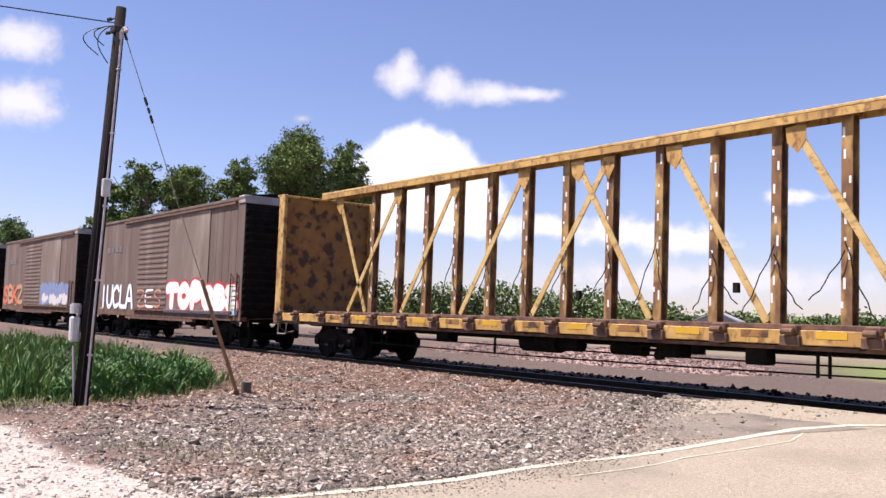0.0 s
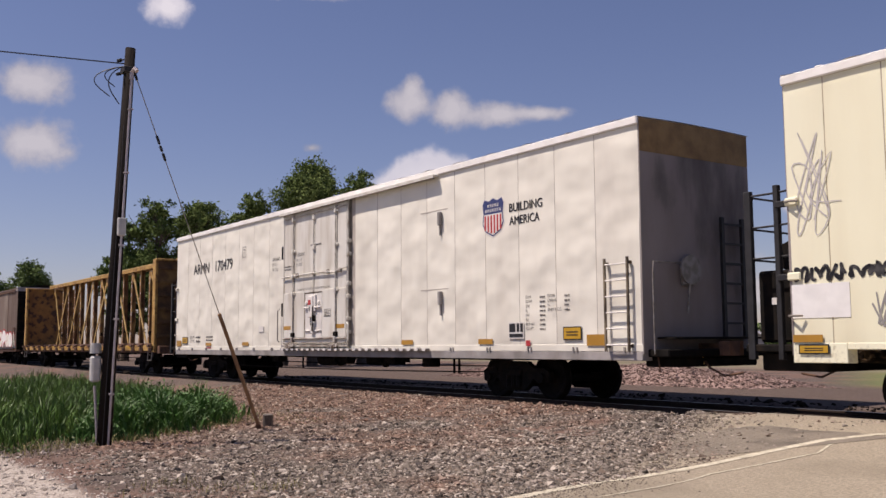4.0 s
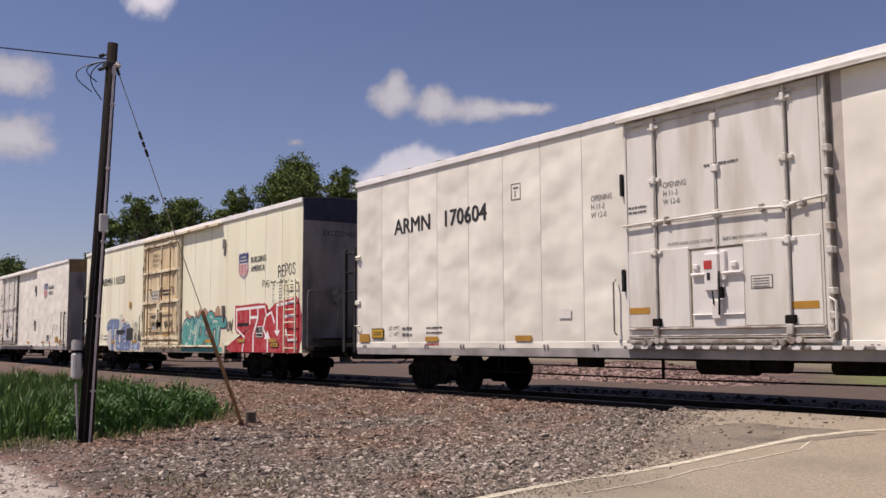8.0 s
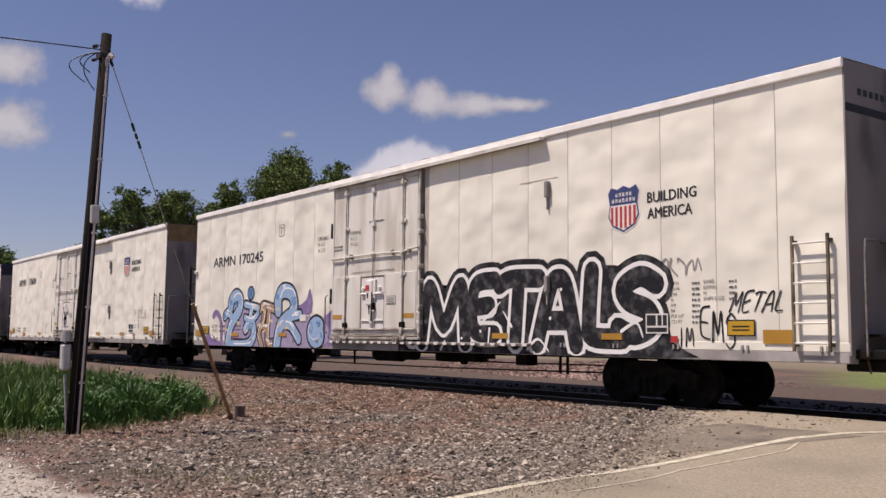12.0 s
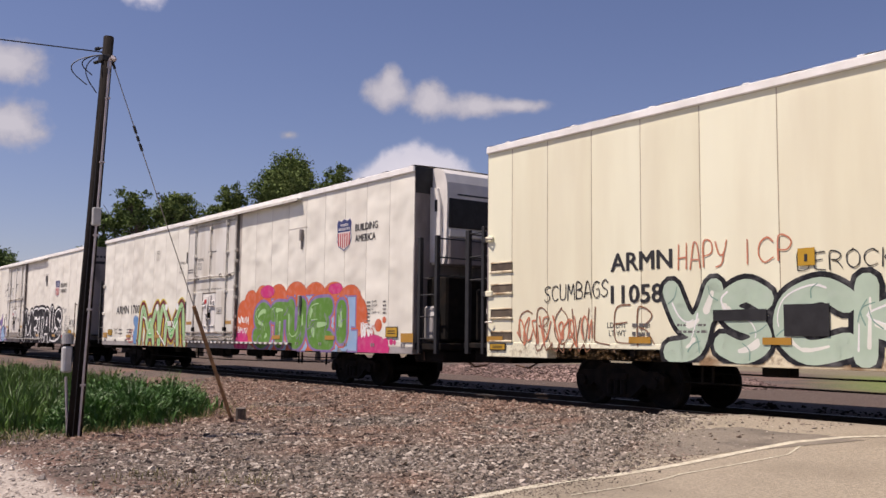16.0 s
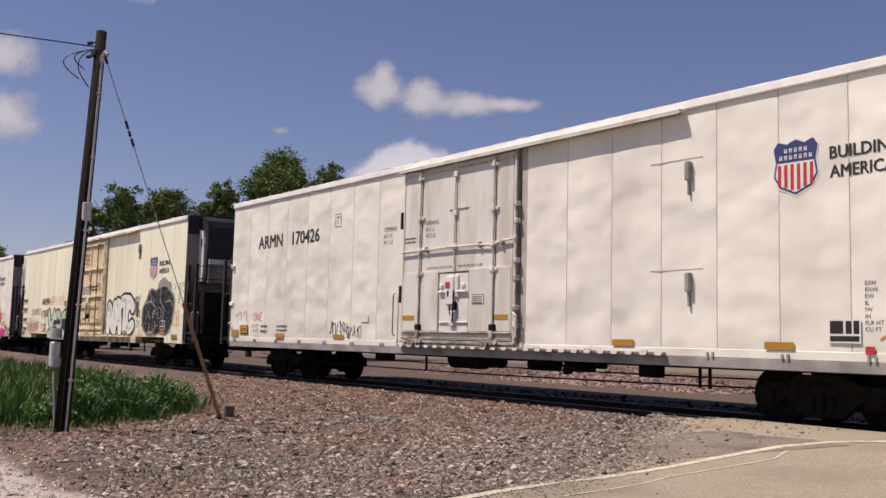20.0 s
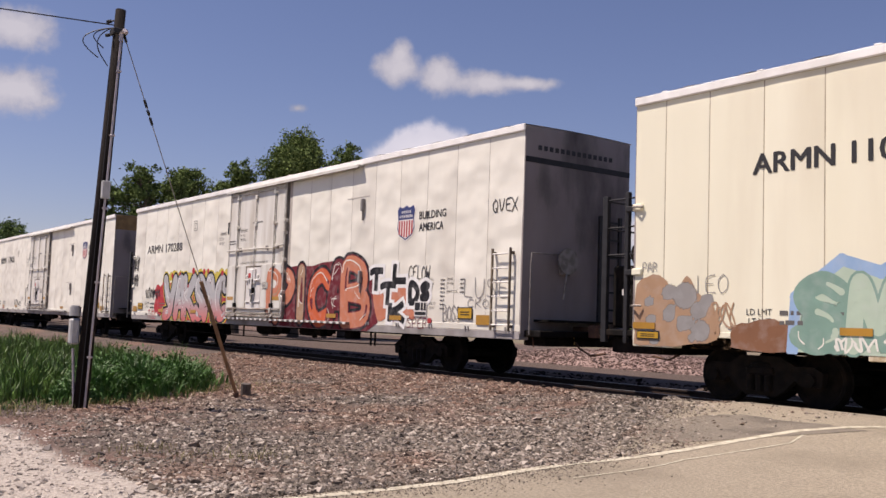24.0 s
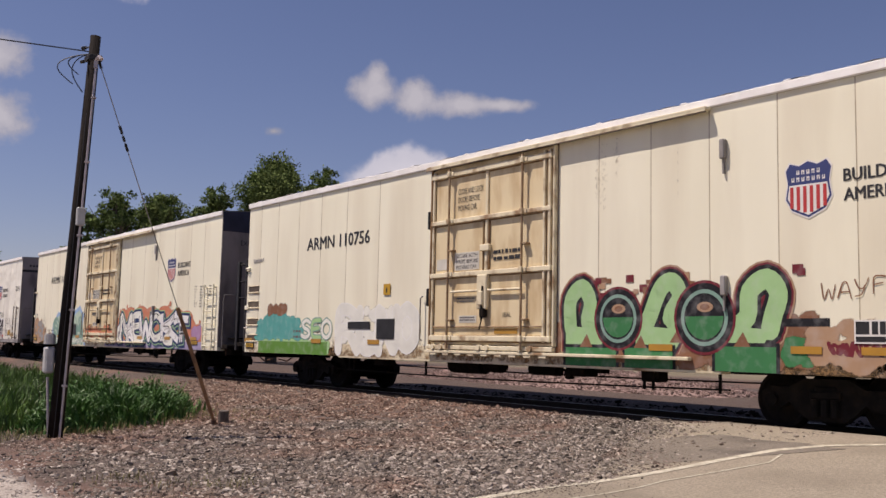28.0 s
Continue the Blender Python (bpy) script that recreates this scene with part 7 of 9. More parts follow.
painting(c, L, [("Y", 3.5, 4.95, 0.64, 2.35), ("A", 4.6, 5.9, 0.64, 2.32), ("K", 5.3, 6.8, 0.64, 2.34), ("S", 6.5, 7.6, 0.66, 2.32), ("A", 7.3, 8.55, 0.64, 2.30), ("C", 8.3, 9.45, 0.66, 2.25)], ("fade",), 0.22, (("yellow", 0.13), ("black", 0.085)), seed=28, shine="white", blots="silver", lines="maroon")
for a, b, r in ((4.35, 2.3, 0.1), (5.1, 2.36, 0.07), (6.38, 2.42, 0.12), (7.35, 2.38, 0.11), (7.7, 2.4, 0.09), (3.45, 2.0, 0.07), (8.9, 2.3, 0.1), (5.95, 1.9, 0.06)):
    sh = Sheet(-1.5850, L / 2)
    sh.disc(a - L / 2, b, r, n=14)
    tagged(part("painted_dot", sh.s, SP["red"], c, "", fix=False), kind="stuff")
painting(c, L, [("P", 12.3, 13.45, 0.98, 2.32)], ("salmon",), 0.17, (("black", 0.10), ("maroon", 0.03)), y=-1.618, seed=30, shine="haze", blots="tan")
hand_lettering(c, L, "ASTR", 10.1, 11.2, 1.2, 1.9, "red", 0.02, 29, y=-1.618)
hand_lettering(c, L, "MESK", 11.7, 12.9, 1.4, 1.95, "black", 0.03, 30, y=-1.618)
field(c, L, [(12.6, 0.9), (12.7, 1.8), (13.4, 2.3), (15.0, 2.4), (16.9, 2.5), (18.1, 2.3), (18.3, 1.4), (18.1, 0.66), (13.0, 0.66)], "maroon", -1.5768, "dark ground of the painting")
painting(c, L, [("P", 12.6, 14.2, 0.70, 2.35), ("I", 13.95, 14.95, 0.75, 2.45), ("C", 14.85, 16.3, 0.66, 2.3), ("A", 15.9, 17.2, 0.66, 2.5), ("B", 16.6, 18.2, 0.68, 2.5)], ("salmon", "tan", "orange", "maroon", "salmon"), 0.20, (("black", 0.10), ("maroon", 0.03)), seed=31, shine="haze", blots="maroon", lines="haze")
patch(c, L, 18.1, 20.4, 0.75, 1.9, "salmon", 45, 22, (0.2, 0.36))
painting(c, L, [("T", 18.1, 18.8, 1.6, 2.26), ("T", 18.6, 19.4, 1.25, 1.9), ("K", 18.95, 19.8, 0.85, 1.42), ("L", 19.1, 19.85, 1.8, 2.36), ("D", 19.85, 20.38, 1.3, 1.88), ("S", 20.33, 20.8, 1.38, 1.88)], ("black",), 0.085, (("white", 0.085),), seed=32, square=True)
hand_lettering(c, L, "CELOW", 19.85, 20.75, 1.95, 2.25, "black", 0.02, 33, slope=-0.05)
hand_lettering(c, L, "SPER", 19.85, 20.7, 0.78, 1.02, "maroon", 0.016, 34)
hand_lettering(c, L, "LUSE", 22.0, 23.6, 1.50, 1.90, "grey", 0.020, 35)
hand_lettering(c, L, "CKO", 22.18, 22.95, 1.28, 1.46, "grey", 0.016, 36)
hand_lettering(c, L, "BOSS", 21.28, 21.95, 0.98, 1.3, "grey", 0.022, 37)
hand_lettering(c, L, "QVEX", 22.95, 23.8, 3.30, 3.58, "black", 0.020, 38)
# cream car with teal and white paintings
c, L = car_9, LC
field(c, L, [(0.05, 0.66), (0.05, 1.6), (0.3, 1.88), (0.75, 1.8), (0.95, 1.5), (1.2, 1.88), (1.5, 1.5), (1.8, 1.25), (1.8, 0.8), (1.2, 0.7), (0.6, 0.66)], "tan", -1.5766, "faded tan painting of rounded shapes", 0.03)
patch(c, L, 0.1, 1.8, 0.62, 1.75, "grey", 49, 10, (0.15, 0.3), y=-1.5770)
hand_lettering(c, L, "IEO", 1.3, 2.05, 1.58, 1.86, "grey", 0.012, 39)
hand_lettering(c, L, "PAR", 0.2, 0.55, 1.95, 2.1, "grey", 0.012, 40)
scrawl(c, L, 1.75, 2.25, 0.9, 1.5, "tan", 54, 0.02)
field(c, L, [(2.1, 0.68), (2.1, 1.0), (2.4, 1.12), (3.1, 1.1), (3.15, 0.68)], "brown", -1.5766, "brown block of spray", 0.03)
CROWN = [(3.2, 0.68), (3.25, 1.5), (4.0, 2.04), (4.6, 1.85), (5.4, 2.26), (6.2, 1.98), (7.1, 2.24), (7.6, 1.9), (7.5, 1.4), (8.0, 0.68)]
sh = Sheet(-1.5768, L / 2)
sh.stroke([(a - L / 2, b) for a, b in CROWN], 0.10, joints=True)
tagged(part("painting", sh.s, SP["paleblue"], c, "faded teal painting shaped like a crown", fix=False), kind="stuff")
sh = Sheet(-1.5766, L / 2)
sh.fan([(a - L / 2, b) for a, b in CROWN])
tagged(part("fill", sh.s, SP["mint"], c, "", fix=False), kind="stuff")
patch(c, L, 3.3, 7.8, 0.68, 1.55, "sea", 52, 60, (0.25, 0.42), y=-1.5775)
painting(c, L, row("SMAZA", 3.2, 7.7, 0.68, 1.85), ("sea", "mint"), 0.13, (("sea", 0.04),), seed=41, y=-1.5780, blots="mint", lines="haze")
scrawl(c, L, 3.9, 7.8, 0.70, 0.95, "haze", 42, 0.022, 4, y=-1.5840)
block(c, L, 7.75, 8.25, 0.92, 1.40, "salmon")
patch(c, L, 8.1, 12.1, 0.95, 1.5, "salmon", 57, 26, (0.15, 0.3), y=-1.606)
spray_cloud(c, L, [(12.6, 1.86, 0.5, 0.27), (13.4, 1.93, 0.6, 0.24), (14.5, 1.95, 0.7, 0.24), (15.6, 1.9, 0.7, 0.24), (16.8, 1.9, 0.7, 0.26), (17.9, 1.8, 0.7, 0.24), (18.8, 1.62, 0.6, 0.34), (19.2, 1.2, 0.5, 0.5), (19.7, 1.15, 0.55, 0.35), (12.3, 1.4, 0.4, 0.5), (15.5, 1.3, 3.5, 0.7)], "salmon", -1.5765, "salmon cloud round the letters", dens=1.5)
sh = Sheet(-1.5767, L / 2)
for a, b, r in ((12.25, 2.05, 0.06), (13.0, 2.18, 0.08), (14.35, 2.2, 0.06), (17.3, 2.2, 0.10), (17.15, 2.12, 0.06), (15.8, 2.12, 0.05), (19.9, 1.55, 0.07), (19.8, 1.45, 0.05)):
    sh.disc(a - L / 2, b, r, n=12)
tagged(part("painted_dot", sh.s, SP["salmon"], c, "salmon dots", fix=False), kind="stuff")
patch(c, L, 19.2, 20.1, 0.95, 1.45, "mauve", 58, 14, (0.15, 0.3), y=-1.5770)
block(c, L, 10.6, 20.2, 0.645, 0.90, "lilac", y=-1.5772)
painting(c, L, [("M", 12.2, 13.9, 0.80, 1.95), ("K", 13.0, 14.0, 0.75, 1.6), ("E", 13.55, 14.7, 0.85, 1.98), ("W", 14.35, 15.8, 0.80, 1.92), ("C", 15.4, 16.7, 0.85, 1.95), ("K", 16.35, 18.2, 0.82, 1.95), ("Z", 16.7, 17.7, 0.75, 1.5), ("T", 17.7, 19.1, 0.80, 1.80)], ("haze", "white"), 0.125, (("lime", 0.115), ("navy", 0.085)), seed=43, y=-1.5800, lean=-0.1, square=True, shine="black", lines="black", blots="silver", drop="navy")
painting(c, L, [("C", 11.95, 12.6, 0.72, 1.5)], ("haze",), 0.10, (("navy", 0.06),), seed=44, y=-1.5830)
scrawl(c, L, 10.7, 11.8, 0.68, 0.9, "black", 55, 0.03, 2, y=-1.5790)
hand_lettering(c, L, "O", 18.95, 19.4, 0.68, 1.05, "lilac", 0.05, 45, y=-1.5850)
# cream car with green and blue paintings
c, L = car_10, 21.4
field(c, L, [(0.75, 1.2), (1.2, 1.65), (1.7, 1.9), (2.4, 1.85), (2.75, 1.55), (3.3, 1.4), (3.6, 1.0), (0.8, 1.0)], "teal", -1.5767, "faded blue rounded painting", 0.05)
patch(c, L, 1.3, 2.6, 1.7, 2.05, "brown", 76, 10, (0.15, 0.25), y=-1.5770)
patch(c, L, 0.7, 3.7, 1.0, 1.7, "teal", 75, 20, (0.2, 0.35), y=-1.5766)
block(c, L, 0.9, 4.8, 0.645, 0.98, "olive", y=-1.5760)
patch(c, L, 1.0, 5.0, 0.64, 1.05, "lime", 77, 26, (0.15, 0.3), y=-1.5770)
painting(c, L, row("SEO", 3.4, 5.0, 1.05, 1.6), ("haze", "lime"), 0.05, (("sea", 0.03),), seed=46)
painting(c, L, [("R", 5.1, 6.4, 0.66, 1.95), ("U", 6.1, 7.4, 0.66, 1.9), ("N", 7.0, 8.1, 0.66, 1.9), ("O", 7.8, 8.9, 0.75, 1.95)], ("haze",), 0.15, (("white", 0.02),), seed=47, label="thin white rounded letters, half faded")
patch(c, L, 5.0, 8.8, 0.66, 1.9, "haze", 78, 20, (0.25, 0.4), y=-1.5764)
patch(c, L, 12.9, 18.9, 0.64, 1.6, "brown", 56, 60, (0.2, 0.4))
rb = random.Random(4)
for k in range(30):
    a = rb.uniform(13.9, 18.9)
    b = rb.uniform(1.85, 2.15) if a < 17 or a > 18.2 else rb.uniform(1.5, 1.75)
    w = rb.uniform(0.06, 0.15)
    block(c, L, a, a + w * 1.3, b, b + w, rb.choice(("brown", "maroon", "tan")), label="small painted square")
HUMPS = ([(13.62, 1.35), (13.62, 1.85), (13.92, 2.08), (14.12, 1.8), (14.05, 1.45), (14.3, 1.35)], [(15.35, 1.3), (15.5, 1.5), (15.75, 2.0), (16.0, 2.1), (16.15, 1.85), (15.95, 1.5), (16.3, 1.35)], [(17.15, 1.3), (17.45, 1.5), (17.5, 1.9), (17.8, 2.08), (18.0, 1.85), (17.9, 1.5), (17.85, 1.3)])
for name, mat, grow, dy in (("halo", "tan", 0.13, 0.0), ("edge", "maroon", 0.10, 0.0008), ("edge", "black", 0.065, 0.0016), ("fill", "lime", 0.0, 0.0024)):
    sh = Sheet(-1.5775 - dy * 2, L / 2)
    for pts in HUMPS:
        sh.stroke([(a - L / 2, b) for a, b in smooth_line(pts)], 0.16 + grow, joints=True)
    for a, b in ((13.5, 14.6), (15.2, 16.3), (16.9, 17.9)):
        sh.fan([(q - L / 2, r) for q, r in ((a - grow, 1.38 + grow), (b + grow, 1.30 + grow), (b - 0.3 + grow, 0.9), (a - grow, 0.9))])
    tagged(part(name, sh.s, SP[mat], c, "light green humps edged in maroon" if name == "halo" else "", fix=False), kind="stuff")
for a0, a1, top in ((13.5, 14.75, 0.98), (14.95, 16.0, 0.99), (16.85, 17.95, 1.04)):
    block(c, L, a0 - 0.06, a1 + 0.06, 0.646, top + 0.06, "black", y=-1.5840, label="painted foot of a hump")
    block(c, L, a0, a1, 0.65, top, "green", y=-1.5855, label="dark green foot of a hump")
sh = Sheet(-1.5870, L / 2)
for a, b in ((14.02, 1.08), (15.3, 1.06), (16.1, 1.18), (17.35, 1.12), (14.85, 0.82)):
    sh.fan([(a - 0.16 - L / 2, b - 0.09), (a + 0.16 - L / 2, b - 0.09), (a + 0.02 - L / 2, b + 0.15)])
tagged(part("painted_triangle", sh.s, SP["brown"], c, "brown triangles between the letters", fix=False), kind="stuff")
for a, b, r in ((14.79, 1.50, 0.43), (16.64, 1.50, 0.46)):
    for k, (mat, q) in enumerate((("maroon", 1.32), ("black", 1.22), ("sea", 1.0), ("black", 0.86), ("green", 0.82))):
        sh = Sheet(-1.5885 - 0.0012 * k, L / 2)
        if mat == "green":
            sh.fan([(a - L / 2 + r * q * math.cos(math.pi * (1 + i / 14)), b + 0.02 + r * q * math.sin(math.pi * (1 + i / 14))) for i in range(15)])
        else:
            sh.disc(a - L / 2, b, r * q, n=28)
        tagged(part("ring", sh.s, SP[mat], c, "round green eye of the painting" if k == 0 else "", fix=False), kind="stuff")
    for k, (mat, q) in enumerate((("tan", 1.0), ("brown", 0.6))):
        sh = Sheet(-1.5965 - 0.001 * k, L / 2)
        sh.disc(a - L / 2 + 0.02, b + 0.17, 0.16 * q, 0.085 * q, n=14)
        tagged(part("mark", sh.s, SP[mat], c, "", fix=False), kind="stuff")
block(c, L, 17.95, 18.82, 1.35, 1.47, "black", y=-1.5780, label="dark stencil bar")
patch(c, L, 18.0, 18.6, 0.75, 1.2, "green", 79, 10, (0.15, 0.25))
patch(c, L, 18.4, 21.0, 0.66, 1.5, "tan", 59, 24, (0.15, 0.35))
scrawl(c, L, 18.82, 19.65, 0.92, 1.14, "maroon", 60, 0.03, 2)
hand_lettering(c, L, "WAYF", 18.68, 19.7, 1.72, 1.96, "brown", 0.014, 49, slope=0.12)
scrawl(c, L, 0.4, 1.1, 3.25, 3.4, "grey", 61, 0.014, 2)

# road grime and rust along the foot of the cream cars
SP["grime"] = spray("brown_road_grime", (0.27, 0.17, 0.085))
for c, L, amount in ((car_2, 21.3, 0.075), (car_6, 21.5, 0.095), (car_9, 21.3, 0.07), (car_10, 21.4, 0.15)):
    rg = random.Random(int(amount * 1000))
    puffs = [(L * (k + rg.random()) / 90, 0.62 + 0.2 * rg.random(), rg.uniform(0.25, 0.6), rg.uniform(0.15, 0.6)) for k in range(90)]
    tagged(spray_cloud(c, L, puffs, "grime", -1.5720, "brown grime along the foot of the side", dens=amount), kind="stuff")
# rusty stains running down from the door rails
for c, L, d1 in ((car_2, 21.3, 12.0), (car_6, 21.5, 13.17), (car_9, 21.3, 11.95), (car_10, 21.4, 13.2)):
    rg = random.Random(int(d1 * 10))
    puffs = [(d1 + 0.25 + 3.2 * rg.random(), 4.85 - 0.5 * k, rg.uniform(0.05, 0.16), k) for k in (rg.uniform(0.4, 1.6) for _ in range(9 if c is car_6 else 4))]
    tagged(spray_cloud(c, L, puffs, "grime", -1.5700, "pale rusty stains below the door rail", dens=0.085), kind="stuff")
# ground and track
def height(x, y):
    """Ground level: gravel apron rising to the track, falling to the fields behind."""
    if y < 11.5:
        z = -0.62 + 0.20 * max(0.0, min(1.0, (y - 1.0) / 10.5)) ** 1.3
    elif y < 23:
        z = -0.42 + 0.16 * max(0.0, min(1.0, (y - 15.9) / 0.5))
    else:
        z = -0.26 - 0.58 * min(1.0, (y - 23) / 10.0)
    # the new ballast stands in a low ridge before the track, away from the road
    z += 0.19 * max(0.0, min(1.0, (-9.8 - x) / 1.2)) * max(0.0, min(1.0, (y - 10.4) / 1.8, (12.95 - y) / 0.40))
    r = math.hypot(x, y)
    z += 0.006 * max(0.0, r - 40) if r < 300 else 1.56
    if y < 12 and r < 60:
        z += 0.05 * noise.noise(Vector((x * 0.35, y * 0.35, 0)))
        if x < -9.5:
            z += min(1.0, (-9.5 - x) / 2.0) * (0.035 * noise.noise(Vector((x * 1.7, y * 1.7, 3))) + 0.02 * noise.noise(Vector((x * 4.1, y * 4.1, 7))))
    return z


def steps(lo, hi, fine_lo, fine_hi, fine, growth=1.35):
    a, k = [fine_lo + i * fine for i in range(int((fine_hi - fine_lo) / fine) + 1)], fine
    x = a[-1]
    while x < hi:
        k *= growth
        x += k
        a.append(min(x, hi))
    k, x, left = fine, a[0], []
    while x > lo:
        k *= growth
        x -= k
        left.append(max(x, lo))
    return left[::-1] + a


def ground_material():
    m = bpy.data.materials.new("earth_gravel_and_field")
    m.use_nodes = True
    n, l = m.node_tree.nodes, m.node_tree.links
    bsdf = n["Principled BSDF"]
    bsdf.inputs["Roughness"].default_value = 0.95
    bsdf.inputs["Specular IOR Level"].default_value = 0.15
    co = n.new("ShaderNodeTexCoord")
    sep = n.new("ShaderNodeSeparateXYZ")
    l.new(co.outputs["Object"], sep.inputs[0])

    def noise_(scale, detail=5.0):
        q = n.new("ShaderNodeTexNoise")
        q.inputs["Scale"].default_value, q.inputs["Detail"].default_value = scale, detail
        l.new(co.outputs["Object"], q.inputs["Vector"])
        return q.outputs["Fac"]

    def ramp(v, stops):
        q = n.new("ShaderNodeValToRGB")
        while len(q.color_ramp.elements) < len(stops):
            q.color_ramp.elements.new(0.5)
        for e, (p, c) in zip(q.color_ramp.elements, stops):
            e.position, e.color = p, (*c, 1)
        l.new(v, q.inputs[0])
        return q.outputs[0]

    def calc(op, a, b, c=None):
        q = n.new("ShaderNodeMath")
        q.operation = op
        for i, x in enumerate((a, b, c)):
            if x is None:
                continue
            if isinstance(x, (int, float)):
                q.inputs[i].default_value = x
            else:
                l.new(x, q.inputs[i])
        return q.outputs[0]

    def smooth(v, a, b):
        q = n.new("ShaderNodeMapRange")
        q.interpolation_type = 'SMOOTHSTEP'
        q.inputs["From Min"].default_value, q.inputs["From Max"].default_value = a, b
        l.new(v, q.inputs["Value"])
        return q.outputs[0]

    def mix(f, a, b):
        q = n.new("ShaderNodeMix")
        q.data_type = 'RGBA'
        l.new(f, q.inputs["Factor"])
        l.new(a, q.inputs["A"])
        l.new(b, q.inputs["B"])
        return q.outputs["Result"]
    wob = calc('MULTIPLY', calc('SUBTRACT', noise_(0.5), 0.5), 5.0)
    fine = noise_(28.0)
    gravel = ramp(fine, [(0.3, (0.055, 0.042, 0.036)), (0.5, (0.105, 0.082, 0.07)), (0.68, (0.19, 0.152, 0.13))])
    red = ramp(noise_(20.0), [(0.3, (0.115, 0.072, 0.053)), (0.65, (0.20, 0.135, 0.11))])
    col = mix(smooth(noise_(0.35), 0.45, 0.6), gravel, red)
    field = ramp(noise_(0.12, 8), [(0.3, (0.23, 0.19, 0.14)), (0.7, (0.175, 0.155, 0.10))])
    turf = ramp(noise_(2.5, 8), [(0.3, (0.10, 0.16, 0.04)), (0.7, (0.20, 0.22, 0.08))])
    y = calc('ADD', sep.outputs["Y"], wob)
    side_ = calc('ADD', sep.outputs["X"], calc('MULTIPLY', sep.outputs["Y"], 0.60))
    verge_ = calc('MULTIPLY', smooth(y, 34.0, 38.0), smooth(side_, -3.0, 3.0))
    col = mix(verge_, col, turf)
    col = mix(smooth(y, 48.0, 54.0), col, field)
    # Darker brown tone on the ground behind the track.
    back_brown = ramp(noise_(14.0), [(0.3, (0.075, 0.055, 0.046)), (0.7, (0.15, 0.115, 0.096))])
    back = calc('MULTIPLY', smooth(y, 14.0, 16.0), calc('SUBTRACT', 1.0, smooth(y, 33.0, 37.0)))
    col = mix(back, col, back_brown)
    # Track bed: oily tone, with the train's shade painted into it.
    oil_and_shade = ramp(noise_(9.0), [(0.3, (0.018, 0.015, 0.014)), (0.7, (0.040, 0.033, 0.029))])
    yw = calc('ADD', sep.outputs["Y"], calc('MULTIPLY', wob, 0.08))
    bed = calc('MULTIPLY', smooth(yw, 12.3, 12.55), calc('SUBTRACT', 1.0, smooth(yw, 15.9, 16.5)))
    col = mix(bed, col, oil_and_shade)
    fines = ramp(noise_(60.0), [(0.3, (0.115, 0.10, 0.086)), (0.7, (0.215, 0.188, 0.158))])
    near_road = calc('ADD', sep.outputs["X"], calc('MULTIPLY', wob, 0.3))
    near_road = calc('ADD', near_road, calc('MULTIPLY', calc('SUBTRACT', sep.outputs["Y"], 5.0), 0.36))
    zone = calc('MULTIPLY', smooth(near_road, -9.2, -7.8), calc('SUBTRACT', 1.0, smooth(yw, 12.2, 12.5)))
    col = mix(zone, col, fines)
    # white limestone lane on the near left
    bend = calc('MULTIPLY', calc('MAXIMUM', calc('ADD', sep.outputs["X"], 10.0), 0.0), 0.5)
    lane = calc('SUBTRACT', calc('ADD', bend, 2.95), calc('ADD', sep.outputs["Y"], calc('MULTIPLY', wob, 0.16)))
    white = ramp(noise_(24.0), [(0.3, (0.29, 0.255, 0.22)), (0.6, (0.47, 0.42, 0.365))])
    col = mix(smooth(lane, -0.1, 0.25), col, white)
    l.new(col, bsdf.inputs["Base Color"])
    bp = n.new("ShaderNodeBump")
    bp.inputs["Strength"].default_value, bp.inputs["Distance"].default_value = 0.9, 0.04
    l.new(noise_(30.0), bp.inputs["Height"])
    l.new(bp.outputs[0], bsdf.inputs["Normal"])
    return m


gx = steps(-3000, 3000, -30, 12, 0.3)
gy = steps(-3000, 3000, -6, 26, 0.25)
g = Shape()
g.v = [(x, y, height(x, y)) for x in gx for y in gy]
ny = len(gy)
g.f = [(i * ny + j, (i + 1) * ny + j, (i + 1) * ny + j + 1, i * ny + j + 1) for i in range(len(gx) - 1) for j in range(ny - 1)]
tagged(part("ground", g, ground_material(), smooth=True, fix=False), "pinkish ballast gravel running into grass and fields", "ground", kind="structure")

# road on the near right with a worn white edge line
ASPHALT = material("pale_worn_asphalt", (0.365, 0.315, 0.235), (0.245, 0.208, 0.155), 34, 0.9, bump=1.0, bump_scale=60, dirt=(0.20, 0.17, 0.125), dirt_amount=0.65, dirt_scale=0.7, spread=0.13, detail=12)


def road_z(x, y):
    return height(x, y) + 0.035 + 0.24 * max(0.0, min(1.0, (y - 8.0) / 4.5)) * max(0.0, min(1.0, (x + 11.2) / 1.6))


def road_left(y):
    pts = [(-7.4, -6.0), (-7.5, 5.3), (-7.65, 7.0), (-8.3, 8.6), (-8.7, 9.5), (-9.5, 10.6), (-10.4, 12.0), (-10.9, 12.9)]
    for (xa, ya), (xb, yb) in zip(pts, pts[1:]):
        if y <= yb:
            return xa + (xb - xa) * (y - ya) / (yb - ya)
    return pts[-1][0]


def road_sheet(y0, y1, ny_):
    s = Shape()
    nx = 30

    def fn(u, v):
        y = y0 + (y1 - y0) * v
        xl = road_left(y) + 0.12 * noise.noise(Vector((0, y * 2.2, 3)))
        x = xl + (14 - xl) * u ** 1.4
        return (x, y, road_z(x, y) - (0.06 if u == 0 else 0))
    return s.grid(nx, ny_, fn)


